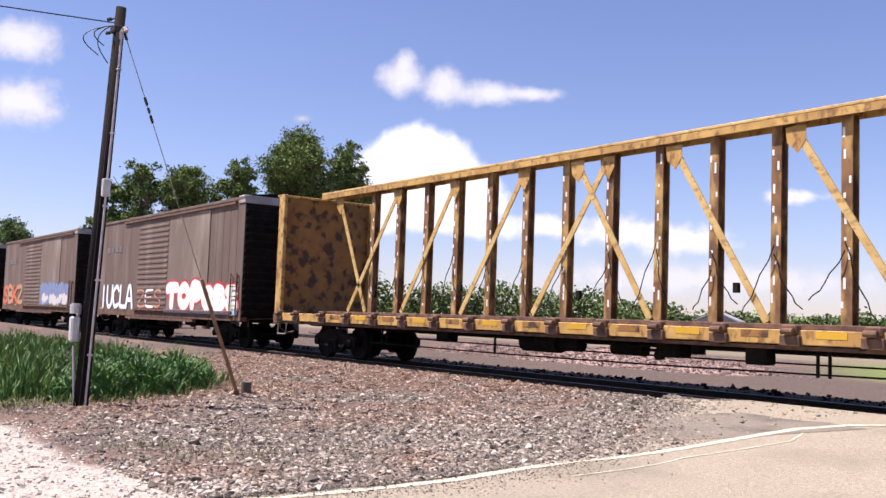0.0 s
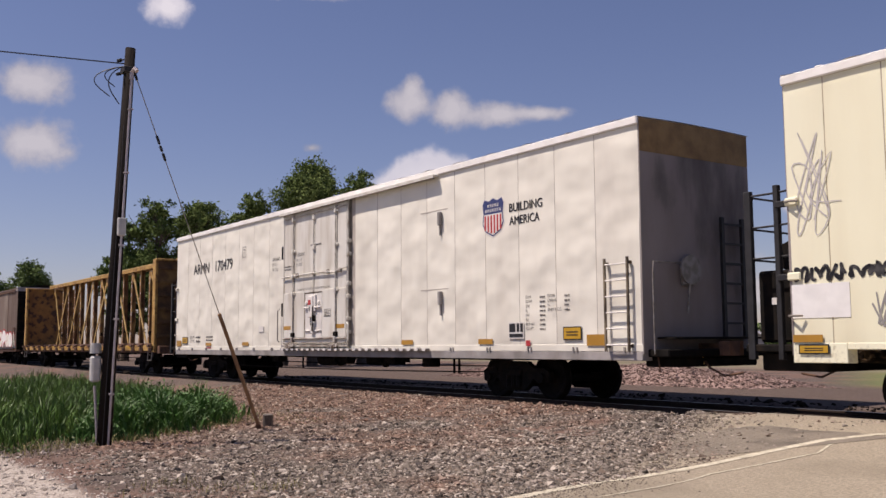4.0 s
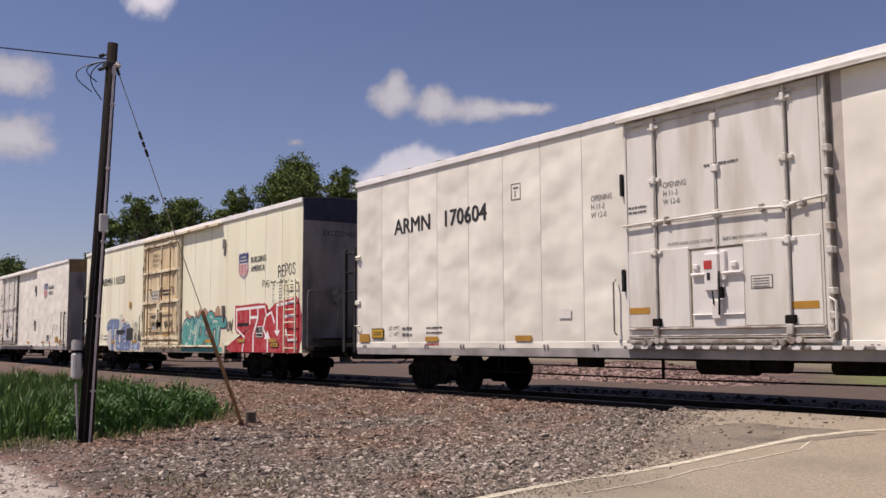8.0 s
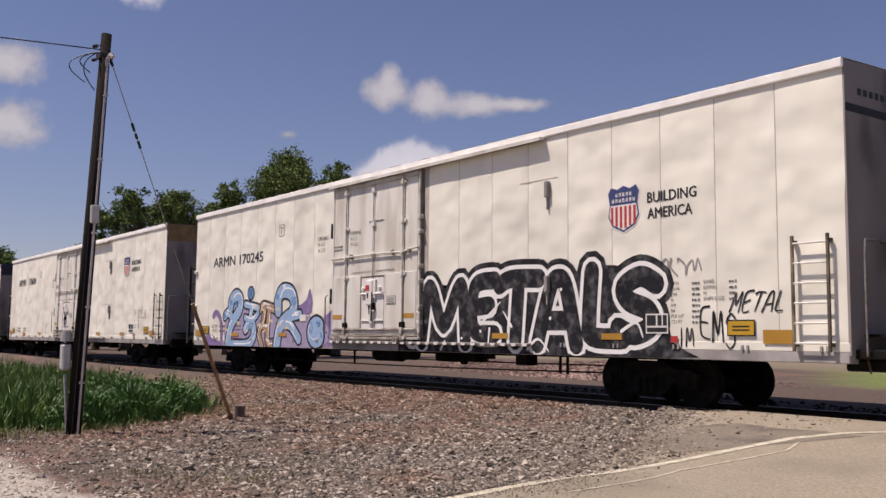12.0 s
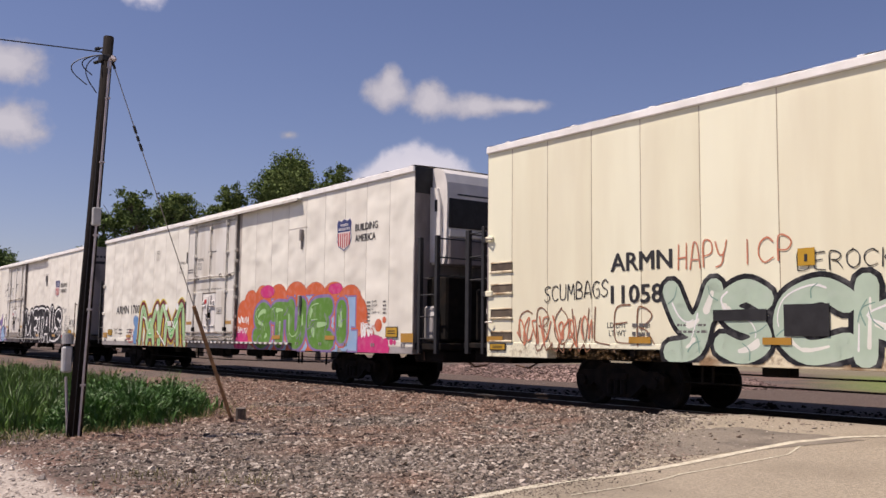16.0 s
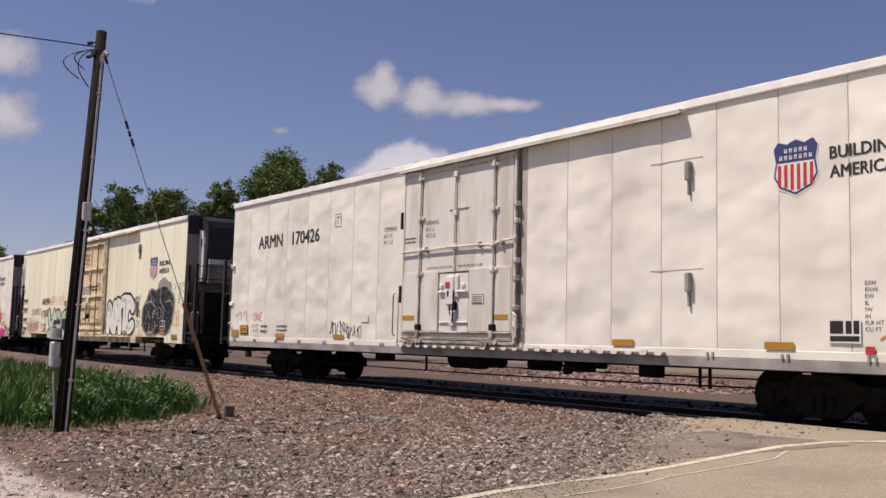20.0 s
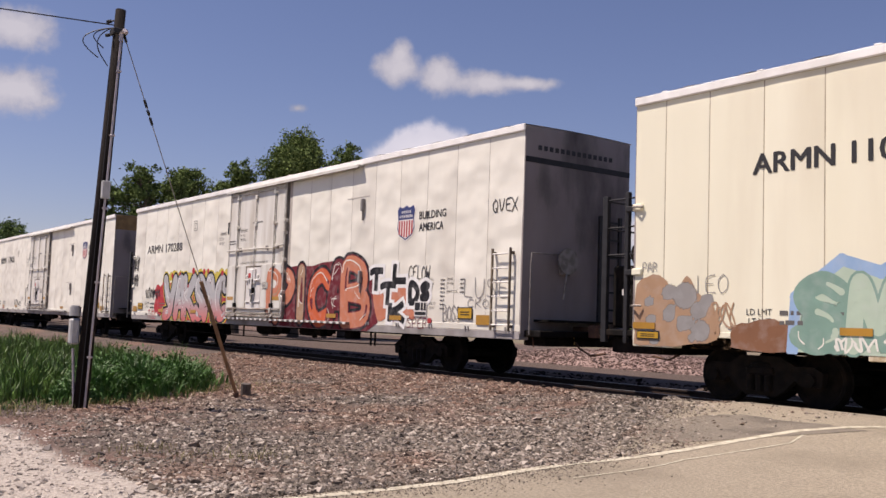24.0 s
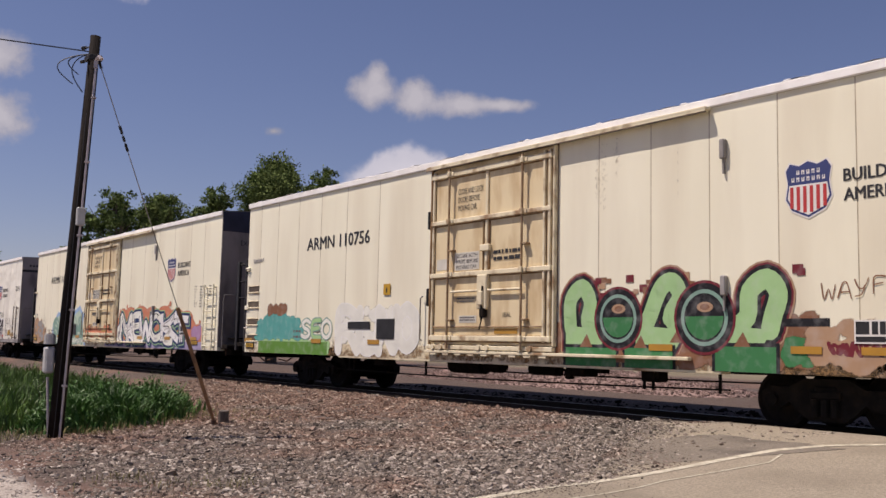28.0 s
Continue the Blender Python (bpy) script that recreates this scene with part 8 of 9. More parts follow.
tagged(part("road", road_sheet(-6, 12.9, 60), ASPHALT, fix=False), "pale worn asphalt road at the crossing", "road", kind="structure")


def road_line(pts, w, name, label):
    s = Shape()
    pts = [Vector(p) for p in pts]
    fine = []
    for a, b in zip(pts, pts[1:]):
        k = max(2, int((b - a).length / 0.25))
        fine += [a + (b - a) * i / k for i in range(k)]
    fine.append(pts[-1])
    rnd = random.Random(3)
    v = []
    for i, p in enumerate(fine):
        d = (fine[min(i + 1, len(fine) - 1)] - fine[max(i - 1, 0)]).normalized()
        q = Vector((-d.y, d.x)) * (w / 2 * rnd.uniform(0.8, 1.1))
        for k in (p + q, p - q):
            v.append((k.x, k.y, road_z(k.x, k.y) + 0.006))
    s.add(v, [(2 * i, 2 * i + 1, 2 * i + 3, 2 * i + 2) for i in range(len(fine) - 1)])
    return tagged(part(name, s, LINE_PAINT, fix=False), label, "road marking", kind="structure")


road_line([(-6.8, 6.6), (-6.83, 7.4), (-6.95, 8.4), (-6.8, 9.3), (-6.7, 10.0), (-6.9, 10.55)], 0.035, "seam_line", "thin pale seam in the asphalt")
road_line([(-7.1, 2.5), (-7.22, 5.5), (-7.42, 7.2), (-7.40, 8.1), (-7.30, 9.0), (-7.22, 10.0), (-7.12, 10.8), (-6.85, 11.4), (-6.3, 11.95)], 0.13, "edge_line", "worn white edge line on the asphalt")

# rails on tie plates and timber ties
track = thing("railway_track", "worn railway track with polished rail heads on timber ties", "railway track", kind="structure")
prof_web = [(-0.075, -0.17), (0.075, -0.17), (0.075, -0.155), (0.012, -0.13), (0.009, -0.045), (0.036, -0.035), (0.036, -0.004), (-0.036, -0.004), (-0.036, -0.035), (-0.009, -0.045), (-0.012, -0.13), (-0.075, -0.155)]
for sy in (-0.7525, 0.7525):
    part("rail", Shape().prism([(TRACK_Y + sy + a, RAIL + b) for a, b in prof_web], 0, -400, 120), RAIL_WEB, track, "rust-brown rail")
    part("rail_head", Shape().box(-400, 120, TRACK_Y + sy - 0.034, TRACK_Y + sy + 0.034, RAIL - 0.004, RAIL), RAIL_HEAD, track, "polished running surface")

# stones, grass and weeds
def inside(x, y, poly):
    hit = False
    for (xa, ya), (xb, yb) in zip(poly, poly[1:] + poly[:1]):
        if (ya > y) != (yb > y) and x < (xb - xa) * (y - ya) / (yb - ya) + xa:
            hit = not hit
    return hit


GRASS_BED = [(-14.6, 1.2), (-15.2, 3.0), (-15.9, 4.3), (-16.6, 5.4), (-17.2, 6.6), (-18.0, 7.6), (-20.0, 8.4), (-30, 9.4), (-52, 9.8), (-52, 1.0)]


def scatter(name, mat, count, place, size, seed, flat=0.7, tag="", cat="gravel"):
    """Many angular stones in one mesh; place(rnd) gives x, y and level."""
    rnd = random.Random(seed)
    spots = []
    while len(spots) < count:
        p = place(rnd)
        if p is not None:
            spots.append(p)
    rs = np.random.RandomState(seed)
    base = np.array(((1, 0, 0), (-1, 0, 0), (0, 1, 0), (0, -1, 0), (0, 0, 1), (0, 0, -1)), float)
    tri = np.array(((0, 2, 4), (2, 1, 4), (1, 3, 4), (3, 0, 4), (2, 0, 5), (1, 2, 5), (3, 1, 5), (0, 3, 5)))
    r = size * np.exp(rs.normal(0, 0.38, count))
    q = np.linalg.qr(rs.normal(size=(count, 3, 3)))[0]
    w = base[None] * rs.uniform((0.7, 0.6, 0.5), (1.3, 1.1, 0.9), (count, 3))[:, None, :]
    w = np.einsum('nij,nkj->nki', q, w) * (r[:, None] * rs.uniform(0.75, 1.15, (count, 6)))[:, :, None]
    w[:, :, 2] = w[:, :, 2] * flat + 0.3 * r[:, None]
    v = (np.array(spots)[:, None, :] + w).reshape(-1, 3)
    f = (tri[None] + 6 * np.arange(count)[:, None, None]).reshape(-1)
    me = bpy.data.meshes.new(name)
    me.vertices.add(len(v))
    me.vertices.foreach_set("co", v.astype(np.float32).ravel())
    me.loops.add(len(f))
    me.loops.foreach_set("vertex_index", f.astype(np.int32))
    me.polygons.add(len(f) // 3)
    me.polygons.foreach_set("loop_start", np.arange(0, len(f), 3, dtype=np.int32))
    me.update(calc_edges=True)
    me.shade_flat()
    me.materials.append(mat)
    return tagged(new(name, me), tag, cat, kind="stuff")


def on_apron(rnd):
    y = 3.0 + 9.75 * rnd.random()
    x = -7.4 - 20.6 * rnd.random() ** 1.4
    over = x - road_left(y)
    if inside(x, y, GRASS_BED) and rnd.random() < 0.93:
        return None
    if over > -1.6 and rnd.random() > 0.97 * max(0.0, min(1.0, 0.60 - over * 0.45)) ** 1.3 + 0.03:
        return None
    if y < 3.3 + rnd.random() * 1.0 and x < -10 and rnd.random() < 0.8:
        return None
    return x, y, (road_z(x, y) if over > 0 else height(x, y)) - 0.012


def on_bed(rnd):
    y = 12.35 + 4.6 * rnd.random()
    x = 12 - 60 * rnd.random() ** 1.2
    if x > -11.5 and y < 13.2:
        return None
    return x, y, height(x, y) - 0.01


def on_lane(rnd):
    x = -7.4 - 10.5 * rnd.random()
    y = -0.5 + 5.0 * rnd.random()
    if y > 2.9 + 0.5 * max(0.0, x + 10) + 0.5 * noise.noise(Vector((x * 0.6, 0, 5))) + 0.3 * rnd.random():
        return None
    return x, y, height(x, y) - 0.008


scatter("gravel", STONE, 180000, on_apron, 0.0215, 11, tag="crushed pink and grey ballast stones")
scatter("track_ballast", OIL_AND_SHADE, 12000, on_bed, 0.038, 12, tag="dark ballast stones between the ties")
def on_road(rnd):
    y = 3.5 + 9.0 * rnd.random()
    x = road_left(y) + abs(rnd.gauss(0, 0.42))
    return x, y, road_z(x, y) + 0.002


scatter("road_grit", STONE, 9000, on_road, 0.007, 14, tag="loose grit strewn over the road edge")
scatter("lane_gravel", STONE_WHITE, 11000, on_lane, 0.020, 13, tag="white crushed limestone on the lane")


def blades(name, mat, count, place, tall, wide, seed, tag, cat, lean=0.35):
    rnd = random.Random(seed)
    v, f = [], []
    done = 0
    while done < count:
        p = place(rnd)
        if p is None:
            continue
        done += 1
        h = tall * rnd.uniform(0.5, 1.15) * p[3]
        w = wide * rnd.uniform(0.6, 1.3)
        a = rnd.uniform(0, 6.283)
        dx, dy = math.cos(a), math.sin(a)
        bend = lean * h * rnd.uniform(0.3, 1.4)
        b = rnd.uniform(0, 6.283)
        bx, by = math.cos(b) * bend, math.sin(b) * bend
        k = len(v)
        v += [(p[0] - dx * w, p[1] - dy * w, p[2]), (p[0] + dx * w, p[1] + dy * w, p[2]),
              (p[0] - dx * w * 0.8 + bx * 0.35, p[1] - dy * w * 0.8 + by * 0.35, p[2] + h * 0.6), (p[0] + dx * w * 0.8 + bx * 0.35, p[1] + dy * w * 0.8 + by * 0.35, p[2] + h * 0.6),
              (p[0] + bx, p[1] + by, p[2] + h * (1 - 0.25 * abs(bend) / max(h, 0.01)))]
        f += [(k, k + 1, k + 3, k + 2), (k + 2, k + 3, k + 4)]
    me = bpy.data.meshes.new(name)
    me.from_pydata(v, [], f)
    me.materials.append(mat)
    return tagged(new(name, me), tag, cat, kind="stuff")


def in_bed(rnd):
    x = -14.6 - 26 * rnd.random() ** 1.6
    y = 1.0 + 8.8 * rnd.random()
    if not inside(x, y, GRASS_BED):
        return None
    edge = min(1.0, max(0.15, (-15.3 - 0.42 * (y - 2) - x) / 1.6))
    patchy = 0.72 + 0.9 * noise.noise(Vector((x * 1.1, y * 1.1, 2)))
    return x, y, height(x, y) - 0.02, edge * patchy


blades("grass", GRASS_BLADE, 34000, in_bed, 0.58, 0.013, 21, "tall bright green grass beside the pole", "grass")


def verge(rnd):
    t = rnd.random()
    k = t * (len(GRASS_BED) - 3)
    i = int(k)
    (xa, ya), (xb, yb) = GRASS_BED[i], GRASS_BED[i + 1]
    x, y = xa + (xb - xa) * (k - i) + rnd.gauss(0.25, 0.3), ya + (yb - ya) * (k - i) + rnd.gauss(-0.1, 0.3)
    return x, y, height(x, y) - 0.01, rnd.uniform(0.4, 1)


blades("dry_grass", DRY_GRASS, 1600, verge, 0.22, 0.006, 22, "dry straw tufts at the edge of the grass", "grass", 0.8)


def sparse(rnd):
    cx, cy, r = rnd.choice(((-9.9, 4.0, 0.5), (-9.6, 4.6, 0.35), (-10.6, 3.7, 0.5), (-17.2, 8.0, 0.7), (-18.2, 8.7, 0.8), (-15.6, 5.0, 0.4), (-16.0, 5.9, 0.4), (-16.4, 8.4, 0.6)))
    x, y = cx + rnd.gauss(0, r * 0.5), cy + rnd.gauss(0, r * 0.5)
    return x, y, height(x, y), rnd.uniform(0.4, 1)


blades("weed_tufts", DRY_GRASS, 420, sparse, 0.15, 0.005, 23, "thin dry weeds sprouting from the gravel", "weeds", 0.7)


def leafy(name, clumps, mat, leaf, per, seed, tag, cat):
    """Low weeds: stems with many small leaves round them."""
    rnd = random.Random(seed)
    v, f = [], []
    for cx, cy, r, h in clumps:
        for _ in range(per):
            a, q = rnd.uniform(0, 6.283), math.sqrt(rnd.random())
            hh = h * (1 - 0.55 * q * q) * rnd.uniform(0.15, 1.05)
            x, y = cx + r * q * math.cos(a), cy + r * q * math.sin(a)
            z = height(x, y) + hh
            s = leaf * rnd.uniform(0.6, 1.5)
            m = Euler((rnd.uniform(-0.9, 0.9), rnd.uniform(-0.9, 0.9), rnd.uniform(0, 6.3))).to_matrix()
            k = len(v)
            for ux, uy, uz in ((-1, 0, 0), (0, 0.42, 0.08), (1.1, 0, -0.15), (0, -0.42, 0.08)):
                w = m @ Vector((ux * s, uy * s, uz * s))
                v.append((x + w.x, y + w.y, z + w.z))
            f.append((k, k + 1, k + 2, k + 3))
    me = bpy.data.meshes.new(name)
    me.from_pydata(v, [], f)
    me.materials.append(mat)
    return tagged(new(name, me), tag, cat, kind="stuff")


leafy("weeds", [(-16.7, 5.0, 0.55, 0.75), (-17.1, 5.9, 0.6, 0.8), (-17.9, 6.8, 0.6, 0.75), (-18.4, 6.2, 0.8, 0.85), (-19.2, 7.4, 0.7, 0.7), (-20.3, 6.4, 1.0, 0.8), (-16.3, 4.5, 0.35, 0.5)], WEED, 0.036, 420, 31, "dark leafy weeds in the grass", "weeds")

CLUMPS = ((-16.7, 5.0, 0.55, 0.75), (-17.1, 5.9, 0.6, 0.8), (-17.9, 6.8, 0.6, 0.75), (-18.4, 6.2, 0.8, 0.85), (-19.2, 7.4, 0.7, 0.7), (-20.3, 6.4, 1.0, 0.8), (-16.3, 4.5, 0.35, 0.5))


def in_clump(rnd):
    cx, cy, r, h = rnd.choice(CLUMPS)
    x, y = cx + rnd.gauss(0, r * 0.5), cy + rnd.gauss(0, r * 0.5)
    q = math.hypot(x - cx, y - cy) / r
    return x, y, height(x, y) - 0.02, h * max(0.35, 1.1 - 0.5 * q)


blades("coarse_grass", WEED, 6500, in_clump, 0.92, 0.016, 32, "coarse spiky grass in clumps near the pole", "grass", 0.55)

# ties under the rails
tie_me = fixed(Shape().box(-0.11, 0.11, -1.22, 1.22, -0.36, -0.185, 0.015).mesh("tie", TIE_WOOD))
plate_me = fixed(Shape().box(-0.09, 0.09, -0.16, 0.16, -0.186, -0.168, 0.006).box(-0.07, -0.03, -0.11, -0.08, -0.17, -0.12).box(0.03, 0.07, 0.08, 0.11, -0.17, -0.12).mesh("tie_plate", RAIL_WEB))
rnd = random.Random(5)
for k in range(110):
    x = 10 - k * 0.52 + rnd.uniform(-0.03, 0.03)
    tie = part("tie", tie_me, None, track, at=pose(x, TRACK_Y + rnd.uniform(-0.04, 0.04), RAIL, 0, 0, rnd.uniform(-1, 1)))
    for sy in (-0.7525, 0.7525):
        part("tie_plate", plate_me, None, tie, at=pose(0, sy, 0))

# planks and asphalt lip of the crossing
def asphalt_patch():
    """Dark worn strip between the gravel and the edge line."""
    edge = [(-8.6, 9.4), (-8.1, 8.9), (-7.7, 9.0), (-7.5, 9.7), (-7.35, 10.4), (-7.2, 10.95), (-6.5, 11.35), (-7.1, 11.42), (-7.8, 11.4), (-8.4, 11.5), (-8.6, 11.0), (-8.9, 10.2)]
    pts = []
    for i, p in enumerate(edge):
        q = edge[(i + 1) % len(edge)]
        for k in range(10):
            x, y = p[0] + (q[0] - p[0]) * k / 10, p[1] + (q[1] - p[1]) * k / 10
            j = 0.22 * noise.noise(Vector((x * 2.3, y * 2.3, 4))) + 0.10 * noise.noise(Vector((x * 9, y * 9, 4)))
            y += j * 0.6
            pts.append((max(x + j, road_left(y) + 0.16), y))
    b = bmesh.new()
    b.faces.new([b.verts.new((x, y, 0)) for x, y in pts])
    bmesh.ops.triangulate(b, faces=b.faces[:])
    bmesh.ops.subdivide_edges(b, edges=b.edges[:], cuts=3, use_grid_fill=True)
    for v in b.verts:
        v.co.z = max(road_z(v.co.x, v.co.y), height(v.co.x, v.co.y)) + 0.005
    me = bpy.data.meshes.new("asphalt_patch")
    b.to_mesh(me)
    b.free()
    me.materials.append(DARK_ASPHALT)
    return tagged(new("asphalt_patch", me), "dark crumbling asphalt beside the edge line", "asphalt", kind="structure")


DARK_ASPHALT = material("dark_crumbled_asphalt", (0.16, 0.138, 0.11), (0.24, 0.205, 0.16), 22, 0.95, bump=1.0, bump_scale=50, dirt=(0.085, 0.072, 0.06), dirt_amount=0.8, dirt_scale=1.6, detail=10, spread=0.2)
asphalt_patch()
part("crossing_apron", Shape().grid(24, 4, lambda u, v: (-10.7 + 22 * u, 12.75 + 0.50 * v, -0.30 + 0.145 * min(1, u * 14) - 0.06 * v + 0.015 * noise.noise(Vector((u * 40, v * 3, 1))))), ASPHALT, track, "broken asphalt lip beside the rail", fix=False)

# pole with conduit, meter box, cable and guy
POLE_B, POLE_T = Vector((-15.27, 4.33, height(-15.27, 4.33) - 0.1)), Vector((-15.20, 4.56, 5.73))
pole = thing("utility_pole", "dark weathered wooden utility pole with conduit and meter box", "utility pole", at=Matrix.Translation(POLE_B))
up = POLE_T - POLE_B
s = Shape().rod((0, 0, 0), up, 0.115, 16, 0.080)
part("shaft", s, POLE_WOOD, pole, "creosoted wooden shaft", smooth=True)
side = Vector((0.90, 0.42, 0)).normalized()
toward = Vector((0.96, -0.28, 0)).normalized()


def on_pole(k, out, r):
    return up * k + out * r


cd = Shape()
pts = [on_pole(k / 12, (side * 0.8 + toward * 0.5).normalized(), 0.145 - 0.004 * k * 0.8) for k in range(12)]
part("conduit", cd.path(pts, 0.018, 8), GALV, pole, "grey conduit running up the pole")
part("weatherhead", Shape().path([pts[-1], pts[-1] + Vector((0, 0, 0.12)), pts[-1] + Vector((0.06, 0.03, 0.17)), pts[-1] + Vector((0.10, 0.05, 0.12))], 0.034, 8), GALV, pole)
for k in (0.14, 0.32, 0.5, 0.68, 0.84):
    c = on_pole(k, (side * 0.8 + toward * 0.5).normalized(), 0.14)
    part("strap", Shape().box(c.x - 0.035, c.x + 0.035, c.y - 0.035, c.y + 0.035, c.z - 0.015, c.z + 0.015, 0.004), GALV, pole)
c = on_pole(0.545, (side * 0.6 + toward * 0.8).normalized(), 0.15)
part("switch_box", Shape().box(c.x - 0.045, c.x + 0.045, c.y - 0.06, c.y + 0.06, c.z - 0.14, c.z + 0.14, 0.012), BOX_GREY, pole, "small pale box on the conduit")
c = on_pole(0.222, Vector((-0.42, -0.9, 0)).normalized(), 0.21)
mb = part("meter_box", Shape().box(c.x - 0.08, c.x + 0.08, c.y - 0.07, c.y + 0.07, c.z - 0.34, c.z + 0.06, 0.025), BOX_GREY, pole, "grey meter box")
part("meter", Shape().rod((c.x, c.y, c.z + 0.1), (c.x, c.y, c.z + 0.24), 0.085, 14).rod((c.x, c.y, c.z + 0.20), (c.x, c.y, c.z + 0.26), 0.065, 14), BOX_GREY, mb)
part("conduit", Shape().path([(c.x, c.y, c.z - 0.4), (c.x + 0.04, c.y + 0.06, -0.0 + 0.05)], 0.022, 8), GALV, mb)
for k, r in ((0.975, 0.03), (0.94, 0.028)):
    q = on_pole(k, -side, 0.12)
    ins = Shape().rod(q, q - side * 0.10, 0.014, 8)
    for j in range(3):
        ins.rod(q - side * (0.08 + 0.03 * j), q - side * (0.095 + 0.03 * j), r, 10)
    part("insulator", ins, CABLE, pole, "dark spool insulator")
part("guy_clamp", Shape().box(up.x * 0.94 - 0.11, up.x * 0.94 + 0.11, up.y * 0.94 - 0.11, up.y * 0.94 + 0.11, up.z * 0.935, up.z * 0.95, 0.01), CABLE, pole)
gp = [on_pole(k / 10, (toward * 0.9 - side * 0.2).normalized(), 0.122) for k in range(9)]
part("ground_wire", Shape().path(gp, 0.006, 5), CABLE, pole)
# drip loops
for w, drop, lean in ((0.34, 0.50, 0.8), (0.22, 0.34, 0.5), (0.20, 0.62, 0.2)):
    A = POLE_T - Vector((0, 0, 0.30)) - POLE_B
    off = Vector((-0.42, -0.9, 0)).normalized()
    loop = [A + off * (w * math.sin(math.pi * i / 10) + 0.10 + 0.25 * lean * i / 10) - Vector((0, 0, drop * (i / 10) ** 1.3)) for i in range(11)]
    part("drip_loop", Shape().path(loop, 0.009, 5), CABLE, pole, "black drip loop")
# overhead cable to the next pole, far outside
cable_a, cable_b = POLE_T - Vector((0, 0, 0.26)), Vector((-21.0, -18.0, 6.6))
cab = Shape()
cab.path([cable_a.lerp(cable_b, i / 24) - Vector((0, 0, 0.30 * math.sin(math.pi * i / 24))) for i in range(25)], 0.011, 6)
tagged(part("overhead_cable", cab, CABLE), "black overhead cable sagging from the pole", "cable")
# guy wire
ANCHOR = Vector((-16.1, 7.3, height(-16.1, 7.3)))
g0 = POLE_T - Vector((0, 0, 0.20))
guy = thing("guy_wire", "steel guy wire with black insulators and a faded brown guard", "guy wire", at=Matrix.Translation(ANCHOR))


def guy_at(t):
    return g0.lerp(ANCHOR, t) - ANCHOR


part("wire", Shape().rod(guy_at(0), guy_at(1), 0.008, 6), STEEL, guy)
for a, b in ((0.02, 0.048), (0.188, 0.208), (0.214, 0.227), (0.233, 0.252)):
    part("insulator", Shape().rod(guy_at(a), guy_at(b), 0.023, 10), CABLE, guy, "black strain insulator")
part("guard", Shape().rod(guy_at(0.665), guy_at(0.998), 0.034, 10), GUARD, guy, "faded brown plastic guard")
part("anchor_eye", Shape().rod(guy_at(0.985), (0, 0, -0.1), 0.05, 8), RUSTY, guy)
ST = Vector((-16.4, 7.6, height(-16.4, 7.6)))
stub = thing("stump", "short weathered timber stub in the gravel", "post", at=Matrix.Translation(ST))
part("post", Shape().rod((0, 0, -0.1), (0.03, -0.02, 0.22), 0.10, 10, 0.095), STUB_WOOD, stub)


# trees
def leaf_cloud(name, cen, size, rs, mat, wide=0.5):
    """One small bent leaf at each centre, turned at random."""
    n = len(cen)
    a = rs.normal(size=(n, 3))
    a /= np.linalg.norm(a, axis=1)[:, None]
    b = np.cross(a, rs.normal(size=(n, 3)))
    b /= np.linalg.norm(b, axis=1)[:, None]
    c = np.cross(a, b)
    sz = size[:, None]
    v = np.stack((cen - a * sz, cen + (b * wide + c * 0.1 - a * 0.1) * sz, cen + (a - c * 0.1) * sz, cen - (b * wide - c * 0.1 - a * 0.1) * sz), 1).reshape(-1, 3)
    me = bpy.data.meshes.new(name)
    me.vertices.add(4 * n)
    me.vertices.foreach_set("co", v.astype(np.float32).ravel())
    me.loops.add(4 * n)
    me.loops.foreach_set("vertex_index", np.arange(4 * n, dtype=np.int32))
    me.polygons.add(n)
    me.polygons.foreach_set("loop_start", np.arange(0, 4 * n, 4, dtype=np.int32))
    me.update(calc_edges=True)
    me.materials.append(mat)
    return me


